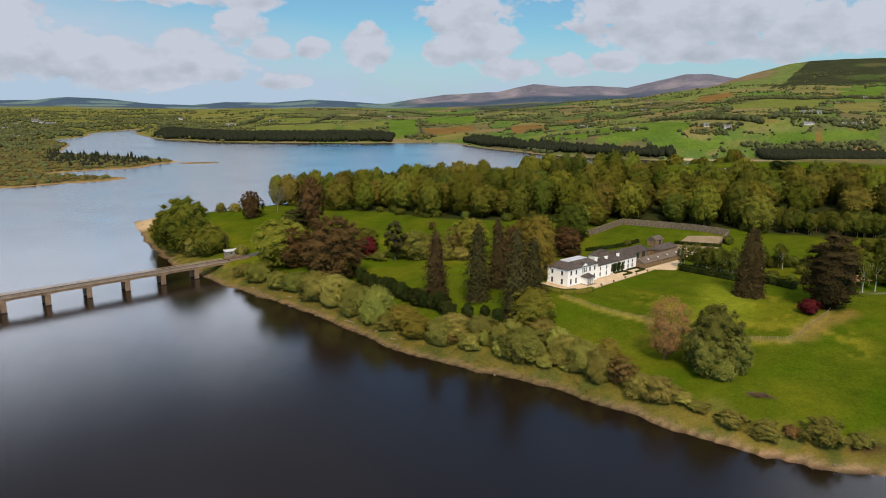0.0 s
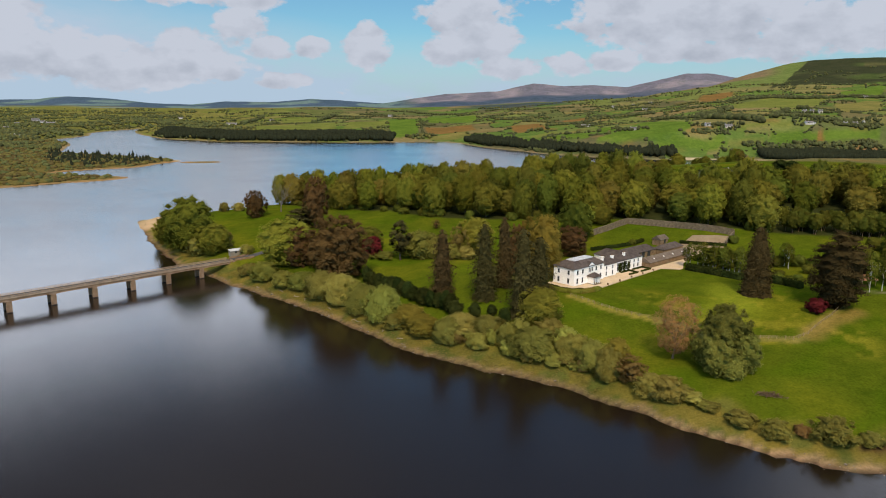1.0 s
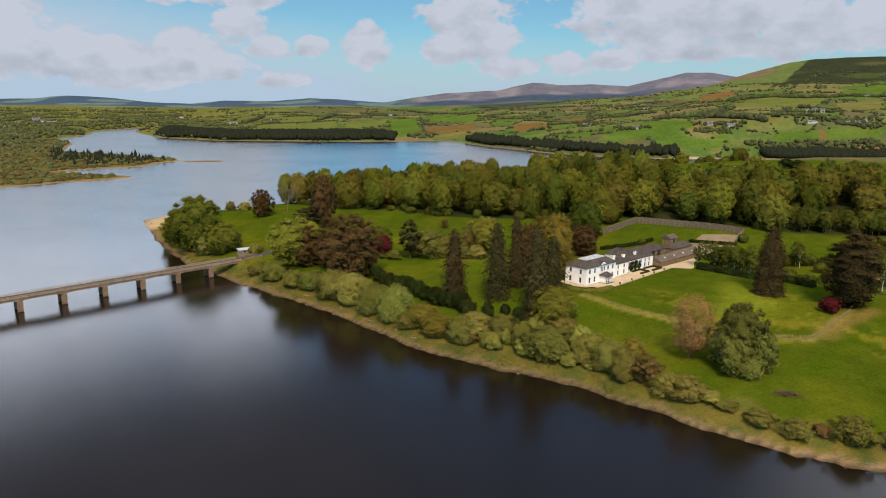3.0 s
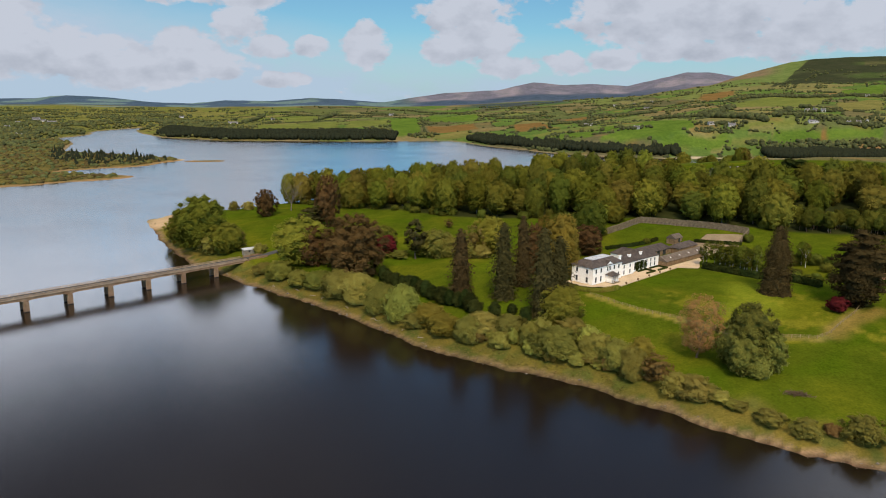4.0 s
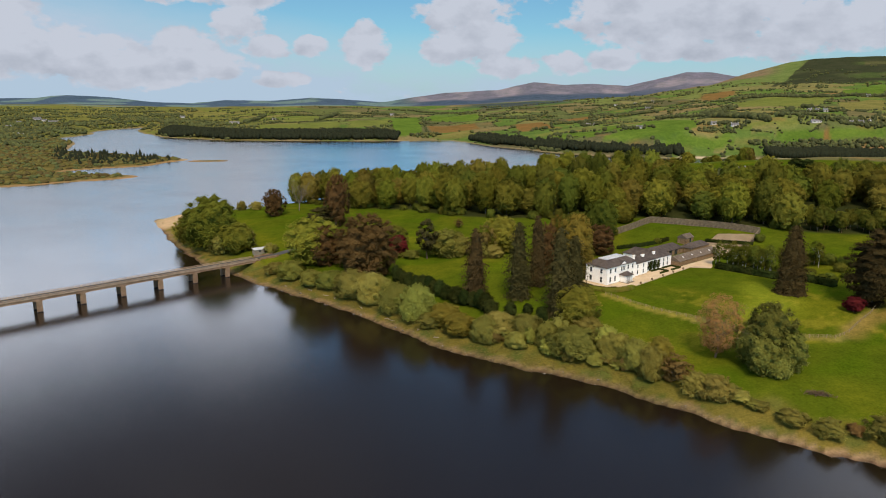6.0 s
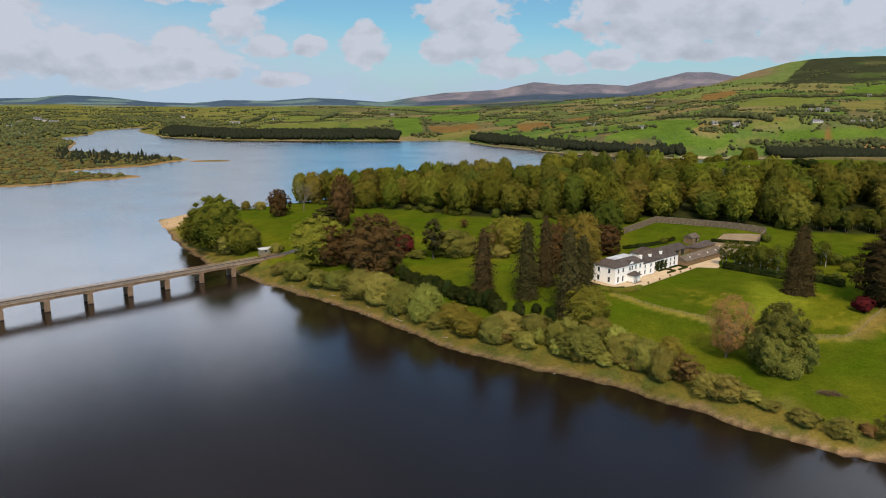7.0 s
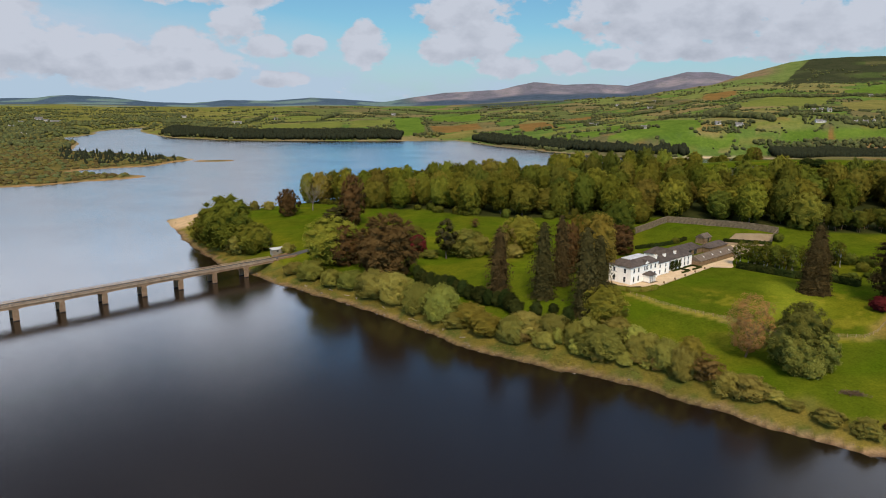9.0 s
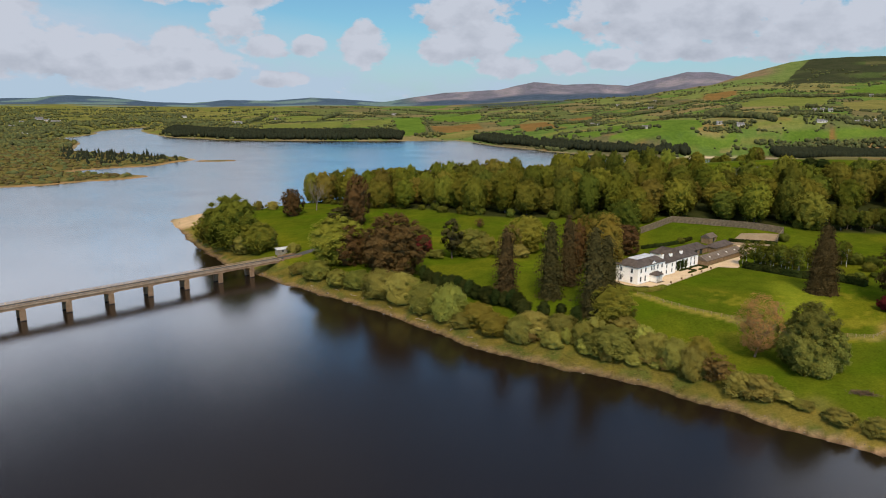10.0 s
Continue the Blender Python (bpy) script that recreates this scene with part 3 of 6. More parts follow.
    idx = np.arange(n * m).reshape(n, m)
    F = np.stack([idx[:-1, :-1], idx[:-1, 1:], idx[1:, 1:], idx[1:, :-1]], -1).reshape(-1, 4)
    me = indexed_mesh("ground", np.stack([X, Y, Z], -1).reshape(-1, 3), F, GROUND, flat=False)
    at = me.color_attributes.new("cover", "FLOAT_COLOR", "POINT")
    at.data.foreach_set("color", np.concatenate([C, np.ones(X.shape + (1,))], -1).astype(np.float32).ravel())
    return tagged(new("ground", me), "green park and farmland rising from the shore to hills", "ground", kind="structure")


# Fields as cells round scattered centres.
rng_f = np.random.RandomState(41)
FIELDS = np.stack([rng_f.uniform(-3200, 3200, 1500), np.exp(rng_f.uniform(math.log(800), math.log(4300), 1500))], 1)


def nearest_field(X, Y):
    """The field at each place, and how far it is from the field's edge."""
    ids, gap = np.zeros(len(X), int), np.zeros(len(X))
    wx, wy = X + 18 * waves(X, Y, 260, 51), Y + 18 * waves(X, Y, 260, 52)
    for k in range(0, len(X), 6000):
        q = slice(k, k + 6000)
        dd = np.abs(wx[q, None] - FIELDS[None, :, 0]) ** 1.6 + (0.8 * np.abs(wy[q, None] - FIELDS[None, :, 1])) ** 1.6
        two = np.argpartition(dd, 2, axis=1)[:, :2]
        v = np.take_along_axis(dd, two, 1) ** 0.625
        first = np.argmin(v, 1)
        ids[q] = two[np.arange(len(two)), first]
        gap[q] = np.abs(v[:, 0] - v[:, 1])
    return ids, gap


GRASS, PALE, TAWNY = (0.085, 0.135, 0.022), (0.125, 0.142, 0.036), (0.15, 0.138, 0.045)
BRACKEN = (0.165, 0.098, 0.036)
PLOTS = [(GRASS, [(372, 1432), (429, 1303), (390, 1201), (350, 1168), (298, 1150), (241, 1165), (221, 1183), (270, 1234)]), (GRASS, [(193, 1309), (239, 1279), (215, 1195), (172, 1237), (156, 1270)]), (GRASS, [(263, 1399), (300, 1390), (274, 1249), (246, 1261)]), (GRASS, [(350, 1168), (440, 1183), (443, 1165), (419, 1147), (322, 1132), (311, 1144)])]
PLOTS += [(GRASS, [(525, 1186), (698, 1180), (688, 1159), (534, 1159), (500, 1168)]), (GRASS, [(-236, 2176), (-152, 2317), (-97, 1522), (-154, 1486), (-187, 1687)]), (GRASS, [(-126, 2491), (51, 2368), (46, 2173), (-110, 2122)]), (GRASS, [(1239, 2341), (1464, 2482), (1171, 1984), (1062, 1978)])]
PLOTS += [(PALE, [(-570, 1855), (-362, 1975), (-318, 1726), (-502, 1648)]), (PALE, [(-587, 2221), (-513, 2392), (-394, 2158), (-512, 1960)]), (PALE, [(-334, 2005), (-241, 2224), (-209, 1903), (-297, 1684)]), (PALE, [(472, 1222), (558, 1219), (569, 1201), (500, 1195), (466, 1204)]), (PALE, [(810, 2044), (970, 2113), (1027, 1999), (779, 1543), (687, 1501), (609, 1606)]), (PALE, [(128, 1348), (182, 1426), (191, 1372), (137, 1288)])]
PLOTS += [(TAWNY, [(-82, 1507), (6, 1702), (16, 1504), (-45, 1504)]), (TAWNY, [(833, 1600), (1076, 1822), (838, 1420), (744, 1408)]), (TAWNY, [(443, 1165), (499, 1165), (504, 1153), (429, 1150)])]
PLOTS += [(BRACKEN, [(-104, 1840), (23, 1870), (33, 1687), (-80, 1606)]), (BRACKEN, [(105, 1741), (191, 1756), (185, 1495), (111, 1477)]), (BRACKEN, [(261, 1843), (330, 1897), (330, 1744), (250, 1678)]), (BRACKEN, [(598, 1186), (606, 1186), (599, 1162), (585, 1159)]), (BRACKEN, [(791, 2374), (1042, 2737), (894, 2350), (730, 2140)])]
ground_sheet()
tagged(new("water", mesh_of("water", [(-9000, -3000, 0), (9000, -3000, 0), (9000, 5000, 0), (-9000, 5000, 0)], [(0, 1, 2, 3)], WATER)), "dark reservoir water with faint ripples", "water", kind="structure")

# ---- trees ----
def sphere_dirs(n, rng):
    v = rng.normal(size=(n, 3))
    return v / np.linalg.norm(v, axis=1)[:, None]


def cards(P, N, size, rng, long=1.0):
    """Small leaf sprays: a bent quad at each place, facing about N."""
    n = len(P)
    N = N / np.linalg.norm(N, axis=1)[:, None]
    a = np.cross(N, sphere_dirs(n, rng))
    a /= np.linalg.norm(a, axis=1)[:, None] + 1e-9
    b = np.cross(N, a)
    s = (size * rng.uniform(0.6, 1.35, n))[:, None]
    k = rng.uniform(0.45, 0.9, n)[:, None]
    return np.stack([P - a * s * long, P - b * s * k, P + a * s * long, P + b * s * k], 1)


OCT = np.array([(1, 0, 0), (-1, 0, 0), (0, 1, 0), (0, -1, 0), (0, 0, 1), (0, 0, -1)], float)
OCT_F = np.array([(0, 2, 4), (2, 1, 4), (1, 3, 4), (3, 0, 4), (2, 0, 5), (1, 2, 5), (3, 1, 5), (0, 3, 5)])


def finer(V, F):
    V, out, cache = list(map(tuple, V)), [], {}

    def mid(i, j):
        key = (min(i, j), max(i, j))
        if key not in cache:
            v = (np.array(V[i]) + np.array(V[j])) / 2
            V.append(tuple(v / np.linalg.norm(v)))
            cache[key] = len(V) - 1
        return cache[key]
    for a, b, c in F:
        ab, bc, ca = mid(a, b), mid(b, c), mid(c, a)
        out += [(a, ab, ca), (ab, b, bc), (ca, bc, c), (ab, bc, ca)]
    return np.array(V), np.array(out)


BALL, BALL_F = finer(OCT, OCT_F)


def crown_mesh(name, seed, mat, tall, wide, base, lumps, sprays, leaf, lump=0.25, shape=2.2, core=0.85, flat=0.85, up=0.25, long=1.0, inner=0.8, heart=0.74, soft=0.8, fill=0.6, uneven=0.13):
    """A crown of leafy lumps spread over an uneven dome: loose sprays over each, and a dark heart that fills it."""
    rng = np.random.RandomState(seed)
    mid, half = (tall + base) / 2, (tall - base) / 2
    k = np.arange(lumps) + 0.5
    z = np.clip(1 - 2 * k / lumps + rng.normal(size=lumps) * 0.07, -0.97, 0.97)
    t = k * 2.39996 + rng.normal(size=lumps) * 0.35
    R = wide * lump * rng.uniform(0.6, 1.4, lumps)
    f = inner + (1 - inner) * rng.rand(lumps) ** 0.6

    def dome(z, t):
        """How far the dome reaches at a height and a bearing: it bulges and dents."""
        return (1 - np.abs(z) ** shape) ** (1 / shape) * (1 + uneven * np.sin(3 * t + seed + 2 * z) + 0.7 * uneven * np.sin(5 * t + 4 * z + 2 * seed) + 0.5 * uneven * np.sin(2 * t - 6 * z + 3 * seed))
    # Over the top the lumps lie anywhere, not only round the rim.
    f = np.where(z > 0.8, np.sqrt(rng.rand(lumps)), f)
    reach = dome(z, t) * np.maximum(wide - R * 0.75, 0.1) * f
    C = np.stack([np.cos(t) * reach, np.sin(t) * reach, mid + z * (half - R * 0.7 * flat) * (0.8 + 0.2 * f)], 1)
    k6 = len(OCT)
    V = [(C[:, None] + OCT[None] * rng.uniform(0.7, 1.15, (lumps, k6, 1)) * (R * core)[:, None, None] * (1, 1, flat)).reshape(-1, 3)]
    F = [(OCT_F[None] + (np.arange(lumps) * k6)[:, None, None]).reshape(-1, 3)]
    if heart:
        b, bf = finer(BALL, BALL_F)
        swell = (dome(b[:, 2], np.arctan2(b[:, 1], b[:, 0])) / np.sqrt(np.maximum(1 - b[:, 2] ** 2, 1e-3)))[:, None]
        v = b * rng.uniform(0.9, 1.05, (len(b), 1)) * np.concatenate([np.clip(swell, 0.6, 1.3)] * 2 + [np.ones_like(swell)], 1)
        F.append(bf + len(V[0]))
        V.append(v * (wide * heart, wide * heart, half * (heart + 0.04)) + (0, 0, mid))
    V, F = np.concatenate(V), np.concatenate(F)
    d = sphere_dirs(lumps * sprays, rng).reshape(lumps, sprays, 3)
    out = (C - (0, 0, base + 0.3 * (tall - base))) / (wide, wide, half)
    out = out / (np.linalg.norm(out, axis=1)[:, None] + 0.15)
    d = d + 0.55 * out[:, None] + (0, 0, 0.15)
    d /= np.linalg.norm(d, axis=2)[:, :, None]
    P = (C[:, None] + d * (R[:, None] * (0.82 + 0.3 * rng.rand(lumps, sprays) + 0.25 * (rng.rand(lumps, sprays) < 0.12)))[:, :, None] * (1, 1, flat)).reshape(-1, 3)
    N = (0.35 * d + 0.9 * out[:, None] + rng.normal(size=d.shape) * 0.3 + (0, 0, up)).reshape(-1, 3)
    keep = np.ones(len(P), bool)
    for c, r in zip(C, R):
        keep &= np.linalg.norm((P - c) / (1, 1, flat), axis=1) > r * 0.7
    P, N, face = P[keep], N[keep], (0.6 * d + 0.75 * out[:, None] + (0, 0, 0.2)).reshape(-1, 3)[keep]
    # Sprays between the lumps, over the dome itself.
    n = int(fill * lumps * sprays) if heart else 0
    z, t = rng.uniform(-0.9, 0.985, n), rng.uniform(0, 2 * np.pi, n)
    deep = rng.uniform(heart + 0.03, heart + 0.17, n) if heart else z
    r = dome(z, t) * wide * deep
    shell = np.stack([np.cos(t) * r, np.sin(t) * r, mid + z * half * (deep + 0.02)], 1)
    away = (shell - (0, 0, base + 0.3 * (tall - base))) / (wide, wide, half)
    P, face = np.concatenate([P, shell]), np.concatenate([face, away + (0, 0, 0.2)])
    N = np.concatenate([N, away + rng.normal(size=away.shape) * 0.3 + (0, 0, up)])
    Q = cards(P, N, leaf, rng, long)
    q = len(V) + np.arange(len(Q) * 4).reshape(-1, 4)
    verts = np.concatenate([V, Q.reshape(-1, 3)])
    verts[:, 2] = np.maximum(verts[:, 2], 0.03)
    me = indexed_mesh(name, verts, np.concatenate([F, q[:, (0, 1, 2)], q[:, (0, 2, 3)]]), mat)
    if soft:
        # The sprays take the roundness of the crown and of their lump, as a mass of small leaves does.
        own = N / np.linalg.norm(N, axis=1)[:, None]
        face = soft * face / np.linalg.norm(face, axis=1)[:, None] + (1 - soft) * own
        middle = verts[:len(V)] - (0, 0, mid)
        normals = np.concatenate([middle / (wide, wide, half), np.repeat(face, 4, 0)])
        normals /= np.linalg.norm(normals, axis=1)[:, None] + 1e-9
        me.polygons.foreach_set("use_smooth", np.ones(len(me.polygons), bool))
        me.normals_split_custom_set_from_vertices(normals.tolist())
    return me


def limb(V, F, a, b, ra, rb, sides=6):
    """A tapered length of wood from a to b."""
    a, b = np.array(a, float), np.array(b, float)
    d = (b - a) / np.linalg.norm(b - a)
    x = np.cross(d, (0.3, 0.9, 0.2))
    x /= np.linalg.norm(x)
    y = np.cross(d, x)
    n = len(V)
    for p, r in ((a, ra), (b, rb)):
        for k in range(sides):
            t = 2 * math.pi * k / sides
            V.append(p + r * (x * math.cos(t) + y * math.sin(t)))
    for k in range(sides):
        j = (k + 1) % sides
        F.append((n + k, n + j, n + sides + j, n + sides + k))


def trunk_mesh(name, seed, mat, tall, fork, r, spread, limbs=6, twigs=0):
    """A trunk that tapers and forks into limbs; with twigs the bare branching goes on outwards."""
    rng = np.random.RandomState(seed)
    V, F = [], []
    p, step = np.array((0.0, 0.0, -0.6)), (fork + 0.6) / 3
    rad = r * 1.25
    for k in range(3):
        q = p + (rng.normal() * 0.04 * fork, rng.normal() * 0.04 * fork, step)
        limb(V, F, p, q, rad, rad * 0.86, 8)
        p, rad = q, rad * 0.86

    def grow(p, d, length, rad, level):
        d = d / np.linalg.norm(d)
        m = p + d * length * 0.55 + rng.normal(size=3) * length * 0.04
        e = m + (d + rng.normal(size=3) * 0.18 + (0, 0, 0.12)) * length * 0.45
        limb(V, F, p, m, rad, rad * 0.7, 5)
        limb(V, F, m, e, rad * 0.7, rad * 0.4, 5)
        if level < twigs:
            for s in range(4 if level < 2 else 3):
                o = (m, e)[s % 2]
                grow(o, d + rng.normal(size=3) * 0.55 + (0, 0, 0.1), length * rng.uniform(0.45, 0.7), rad * 0.42, level + 1)
    for k in range(limbs):
        t = 2 * math.pi * (k + rng.rand()) / limbs
        grow(p - (0, 0, rng.rand() * fork * 0.3), np.array((math.cos(t) * spread, math.sin(t) * spread, tall - fork)), (tall - fork) * rng.uniform(0.6, 0.85), rad * rng.uniform(0.45, 0.7), 0)
    return mesh_of(name, V, F, mat)


def conifer_mesh(name, seed, mat, tall, wide, tiers, per, leaf, ragged=0.25, base=0.06, power=0.8, body=0.55):
    """Tiers of drooping boughs round a stem, each bough a fan of needle sprays."""
    rng = np.random.RandomState(seed)
    P, N = [], []
    for k in range(tiers):
        f = (k + rng.uniform(-0.3, 0.3)) / tiers
        f = min(max(f, 0), 0.985)
        z = tall * (base + (1 - base) * f)
        reach = wide * (1 - f) ** power * (1 + ragged * rng.normal() * 0.6) + 0.03 * wide
        count = max(4, int(per * (0.35 + 0.65 * (1 - f))))
        for j in range(count):
            t = 2 * math.pi * (j + rng.rand()) / count
            r1 = reach * rng.uniform(1 - 1.6 * ragged, 1.0 + ragged * 0.5)
            steps = max(2, int(r1 / (leaf * 0.8)))
            for s in range(steps):
                g = (s + 0.6 + rng.uniform(-0.3, 0.3)) / steps
                w = r1 * g
                off = rng.normal() * 0.16 * r1 * (0.3 + g)
                P.append((math.cos(t) * w - math.sin(t) * off, math.sin(t) * w + math.cos(t) * off, z - 0.28 * r1 * g * g + rng.normal() * 0.02 * tall / tiers * 8))
                N.append((math.cos(t) * (0.5 + g), math.sin(t) * (0.5 + g), 0.9 + rng.normal() * 0.4))
    P, N = np.array(P), np.array(N) + rng.normal(size=(len(N), 3)) * 0.35
    P[:, 2] = np.maximum(P[:, 2], 0.1)
    Q = cards(P, N, leaf, rng, 1.15)
    # A dark inner body, so that no light shows through the stem's middle.
    rings, sides = 9, 9
    V = []
    for k in range(rings + 1):
        f = k / rings
        for j in range(sides):
            r = body * wide * (1 - f) ** power * rng.uniform(0.75, 1.2) + 0.02 * wide
            V.append((math.cos(2 * math.pi * j / sides) * r, math.sin(2 * math.pi * j / sides) * r, tall * (base + (0.97 - base) * f)))
    V = np.array(V)
    F = []
    for k in range(rings):
        for j in range(sides):
            a, b = k * sides + j, k * sides + (j + 1) % sides
            F += [(a, b, b + sides), (a, b + sides, a + sides)]
    q = len(V) + np.arange(len(Q) * 4).reshape(-1, 4)
    return indexed_mesh(name, np.concatenate([V, Q.reshape(-1, 3)]), np.concatenate([np.array(F), q[:, (0, 1, 2)], q[:, (0, 2, 3)]]), mat)


class Kind:
    """A kind of tree: several crowns, each used again and again."""

    def __init__(self, name, label, category, variants, tall, wide, group=""):
        self.name, self.label, self.category, self.variants, self.tall, self.wide, self.group = name, label, category, variants, tall, wide, group
        self.used = [None] * len(variants)
        self.rng = random.Random(name)

    def put(self, x, y, tall, wide=None, label="", turn=None, group=None, pick=None):
        """One at (x, y), so many metres tall and wide (its radius)."""
        k = self.rng.randrange(len(self.variants)) if pick is None else pick
        sz = tall / self.tall
        sx = (wide / self.wide) if wide else sz
        turn = self.rng.uniform(0, 360) if turn is None else turn
        m = Matrix.Translation((x, y, h_at(x, y))) @ pose(0, 0, 0, self.rng.uniform(-2, 2), self.rng.uniform(-2, 2), turn) @ Matrix.Diagonal((sx, sx, sz, 1))
        if self.used[k] is None:
            trunk, crown = self.variants[k]
            ob = thing(self.name, m, self.label, self.category, self.group)
            if trunk:
                part("trunk", trunk, None, ob)
            if crown:
                part("crown", crown, None, ob)
            self.used[k] = ob
        else:
            ob = copy_thing(self.used[k], m @ Matrix.Diagonal([1 / v for v in self.used[k].scale] + [1]))
        ob["label"] = label or self.label
        if group is not None:
            ob["group"] = group
        return ob

def broad(seed, mat, tall=20, wide=8.5, base=1.5, lumps=120, sprays=30, leaf=0.29, lump=0.16, shape=2.2, **more):
    return crown_mesh("crown", seed, mat, tall, wide, base, lumps, sprays, leaf, lump=lump, shape=shape, **more)


broad_trunk = trunk_mesh("trunk", 3, BARK, 15, 5, 0.45, 9)
wood_trunk = trunk_mesh("trunk", 4, BARK, 16, 9, 0.35, 6, 5)
small_trunk = trunk_mesh("trunk", 5, BARK, 8, 2, 0.25, 5, 5)
birch_trunk = trunk_mesh("trunk", 6, PALE_BARK, 11, 6, 0.16, 2.5, 5)
larch_trunk = trunk_mesh("trunk", 9, TWIG, 10, 5, 0.12, 2, 4)
WOOD = Kind("beech_tree", "tall olive-green woodland tree in fresh leaf", "tree",
            [(wood_trunk, broad(100 + k, (LEAF, LEAF_SPRING, LEAF_DEEP, LEAF, LEAF_MOSS, LEAF, LEAF_BRONZE)[k], wide=8.5, base=-0.5 + k % 2 * 1.5, lumps=110, sprays=18, leaf=0.4, lump=0.165, shape=2.1, inner=0.92)) for k in range(7)], 20, 8.5, "trees of the wood")
BROAD = Kind("broadleaf_tree", "olive-green broadleaf tree with a full rounded crown", "tree",
             [(broad_trunk, broad(120 + k, (LEAF_SPRING, LEAF, LEAF_MOSS)[k], wide=9, base=-1.5)) for k in range(3)], 20, 9, "park trees")
GOLD = Kind("maple_tree", "yellow-green tree in young golden leaf", "tree",
            [(broad_trunk, broad(130 + k, LEAF_GOLD, wide=7.5, base=-1.0)) for k in range(2)], 20, 7.5, "park trees")
RUST = Kind("copper_beech", "brown copper-leaved tree with dense twiggy crown", "tree",
            [(broad_trunk, broad(140 + k, LEAF_RUST, wide=8, base=-1.0, lumps=200, lump=0.13, sprays=36, leaf=0.17, up=0.6, long=2.4, heart=0.62, inner=0.8, soft=0.4, fill=0.4, uneven=0.16)) for k in range(2)], 20, 8, "park trees")
PINK = Kind("cherry_tree", "small pinkish-brown budding cherry tree", "tree",
            [(small_trunk, broad(150, LEAF_PINK, tall=10, wide=4.6, base=0.6, lumps=60, sprays=34, leaf=0.24, core=0.4, inner=0.5, heart=0.3))], 10, 4.6, "park trees")
RED = Kind("red_maple", "dark crimson-leaved ornamental tree", "tree",
           [(small_trunk, broad(155, LEAF_RED, tall=8, wide=4.2, base=0.1, lumps=50, sprays=36, leaf=0.28))], 8, 4.2, "park trees")
fir_trunk = trunk_mesh("trunk", 7, BARK, 22, 18, 0.5, 0.5, 3)
FIR = Kind("fir_tree", "tall dark fir with ragged brownish boughs", "tree",
           [(fir_trunk, conifer_mesh("crown", 160 + k, NEEDLE_BROWN if k else NEEDLE, 26, 5.4, 42, 26, 0.33, 0.36, 0.0, 0.36, 0.58)) for k in range(3)], 26, 5.4, "firs of the park")
PINE = Kind("pine_tree", "dark open-crowned pine on a bare stem", "tree",
            [(trunk_mesh("trunk", 8, BARK, 16, 8, 0.35, 4, 6), crown_mesh("crown", 170 + k, NEEDLE, 18, 5.5, 3.0, 60, 40, 0.36, lump=0.24, flat=0.6, inner=0.4, heart=0)) for k in range(2)], 18, 5.5, "park trees")
SMALL = Kind("yew_tree", "small dark bushy conifer beside the lawn", "tree",
             [(None, crown_mesh("crown", 180 + k, HEDGE, 6, 2.4, -0.8, 30, 46, 0.24, lump=0.32, shape=1.7, up=0.4)) for k in range(3)], 6, 2.4, "small conifers")
SHRUB = Kind("willow_bush", "grey-green willow bush on the shore bank", "bush",
             [(None, crown_mesh("crown", 190 + k, (LEAF_WILLOW, LEAF_WILLOW, LEAF_SALLOW)[k % 3], 8, 5.2, -1.6, 110, 50, 0.15, lump=0.19, shape=2.0, up=0.5, long=1.8, inner=0.82, heart=0.74, fill=0.5, uneven=0.2)) for k in range(6)], 8, 5.2, "willow bushes along the shore")
BRUSH = Kind("thorn_bush", "olive and brownish scrub bush", "bush",
             [(None, crown_mesh("crown", 200 + k, (LEAF_SALLOW, LEAF_WILLOW, LEAF_PINK, LEAF_SALLOW)[k], 8, 5.2, -1.6, 64, 32, 0.18, lump=0.22, shape=1.9, up=0.5, long=1.8, inner=0.7, heart=0.6, fill=0.5, uneven=0.25)) for k in range(4)], 8, 5.2, "scrub bushes")
UNDER = Kind("holly_bush", "dark green bush at the foot of the wood", "bush",
             [(None, crown_mesh("crown", 205 + k, (LEAF_MOSS, LEAF_DEEP)[k], 8, 5.2, -1.6, 36, 18, 0.34, lump=0.25, shape=2.2)) for k in range(2)], 8, 5.2, "scrub at the wood's edge")
BIRCH = Kind("birch_tree", "slender birch with a pale trunk and thin green crown", "tree",
             [(birch_trunk, crown_mesh("crown", 230 + k, LEAF_MOSS, 12, 2.8, 3.0, 40, 26, 0.28, lump=0.28, core=0.35, inner=0.4, heart=0)) for k in range(2)], 12, 2.8, "birches by the hedge")
LARCH = Kind("larch_tree", "thin-stemmed young woodland tree with a dark green crown", "tree",
             [(larch_trunk, crown_mesh("crown", 240 + k, (LEAF_MOSS, LEAF_DEEP)[k], 12, 3.4, 2.6, 26, 18, 0.34, lump=0.3)) for k in range(2)], 12, 3.4, "young trees at the wood's edge")

# Places: x, y, height and crown radius in metres.
BROADLEAVES = [(-152.6, 366.0, 29.3, 14.5), (-167.0, 379.8, 21.3, 9.1), (-133.7, 351.1, 15.6, 9.3), (-177.8, 394.8, 12.3, 7.8), (-87.0, 321.2, 22.5,
    13.8), (-49.6, 342.2, 11.6, 7.6), (58.3, 355.7, 20.5, 9.0), (36.4, 306.2, 23.6, 6.0), (31.2, 305.8, 22.1, 5.7), (76.1, 380.3, 11.4, 6.4), (-81.3,
    446.6, 19.2, 9.4), (-28.2, 440.0, 16.8, 11.1), (66.7, 380.8, 10.9, 8.0)]
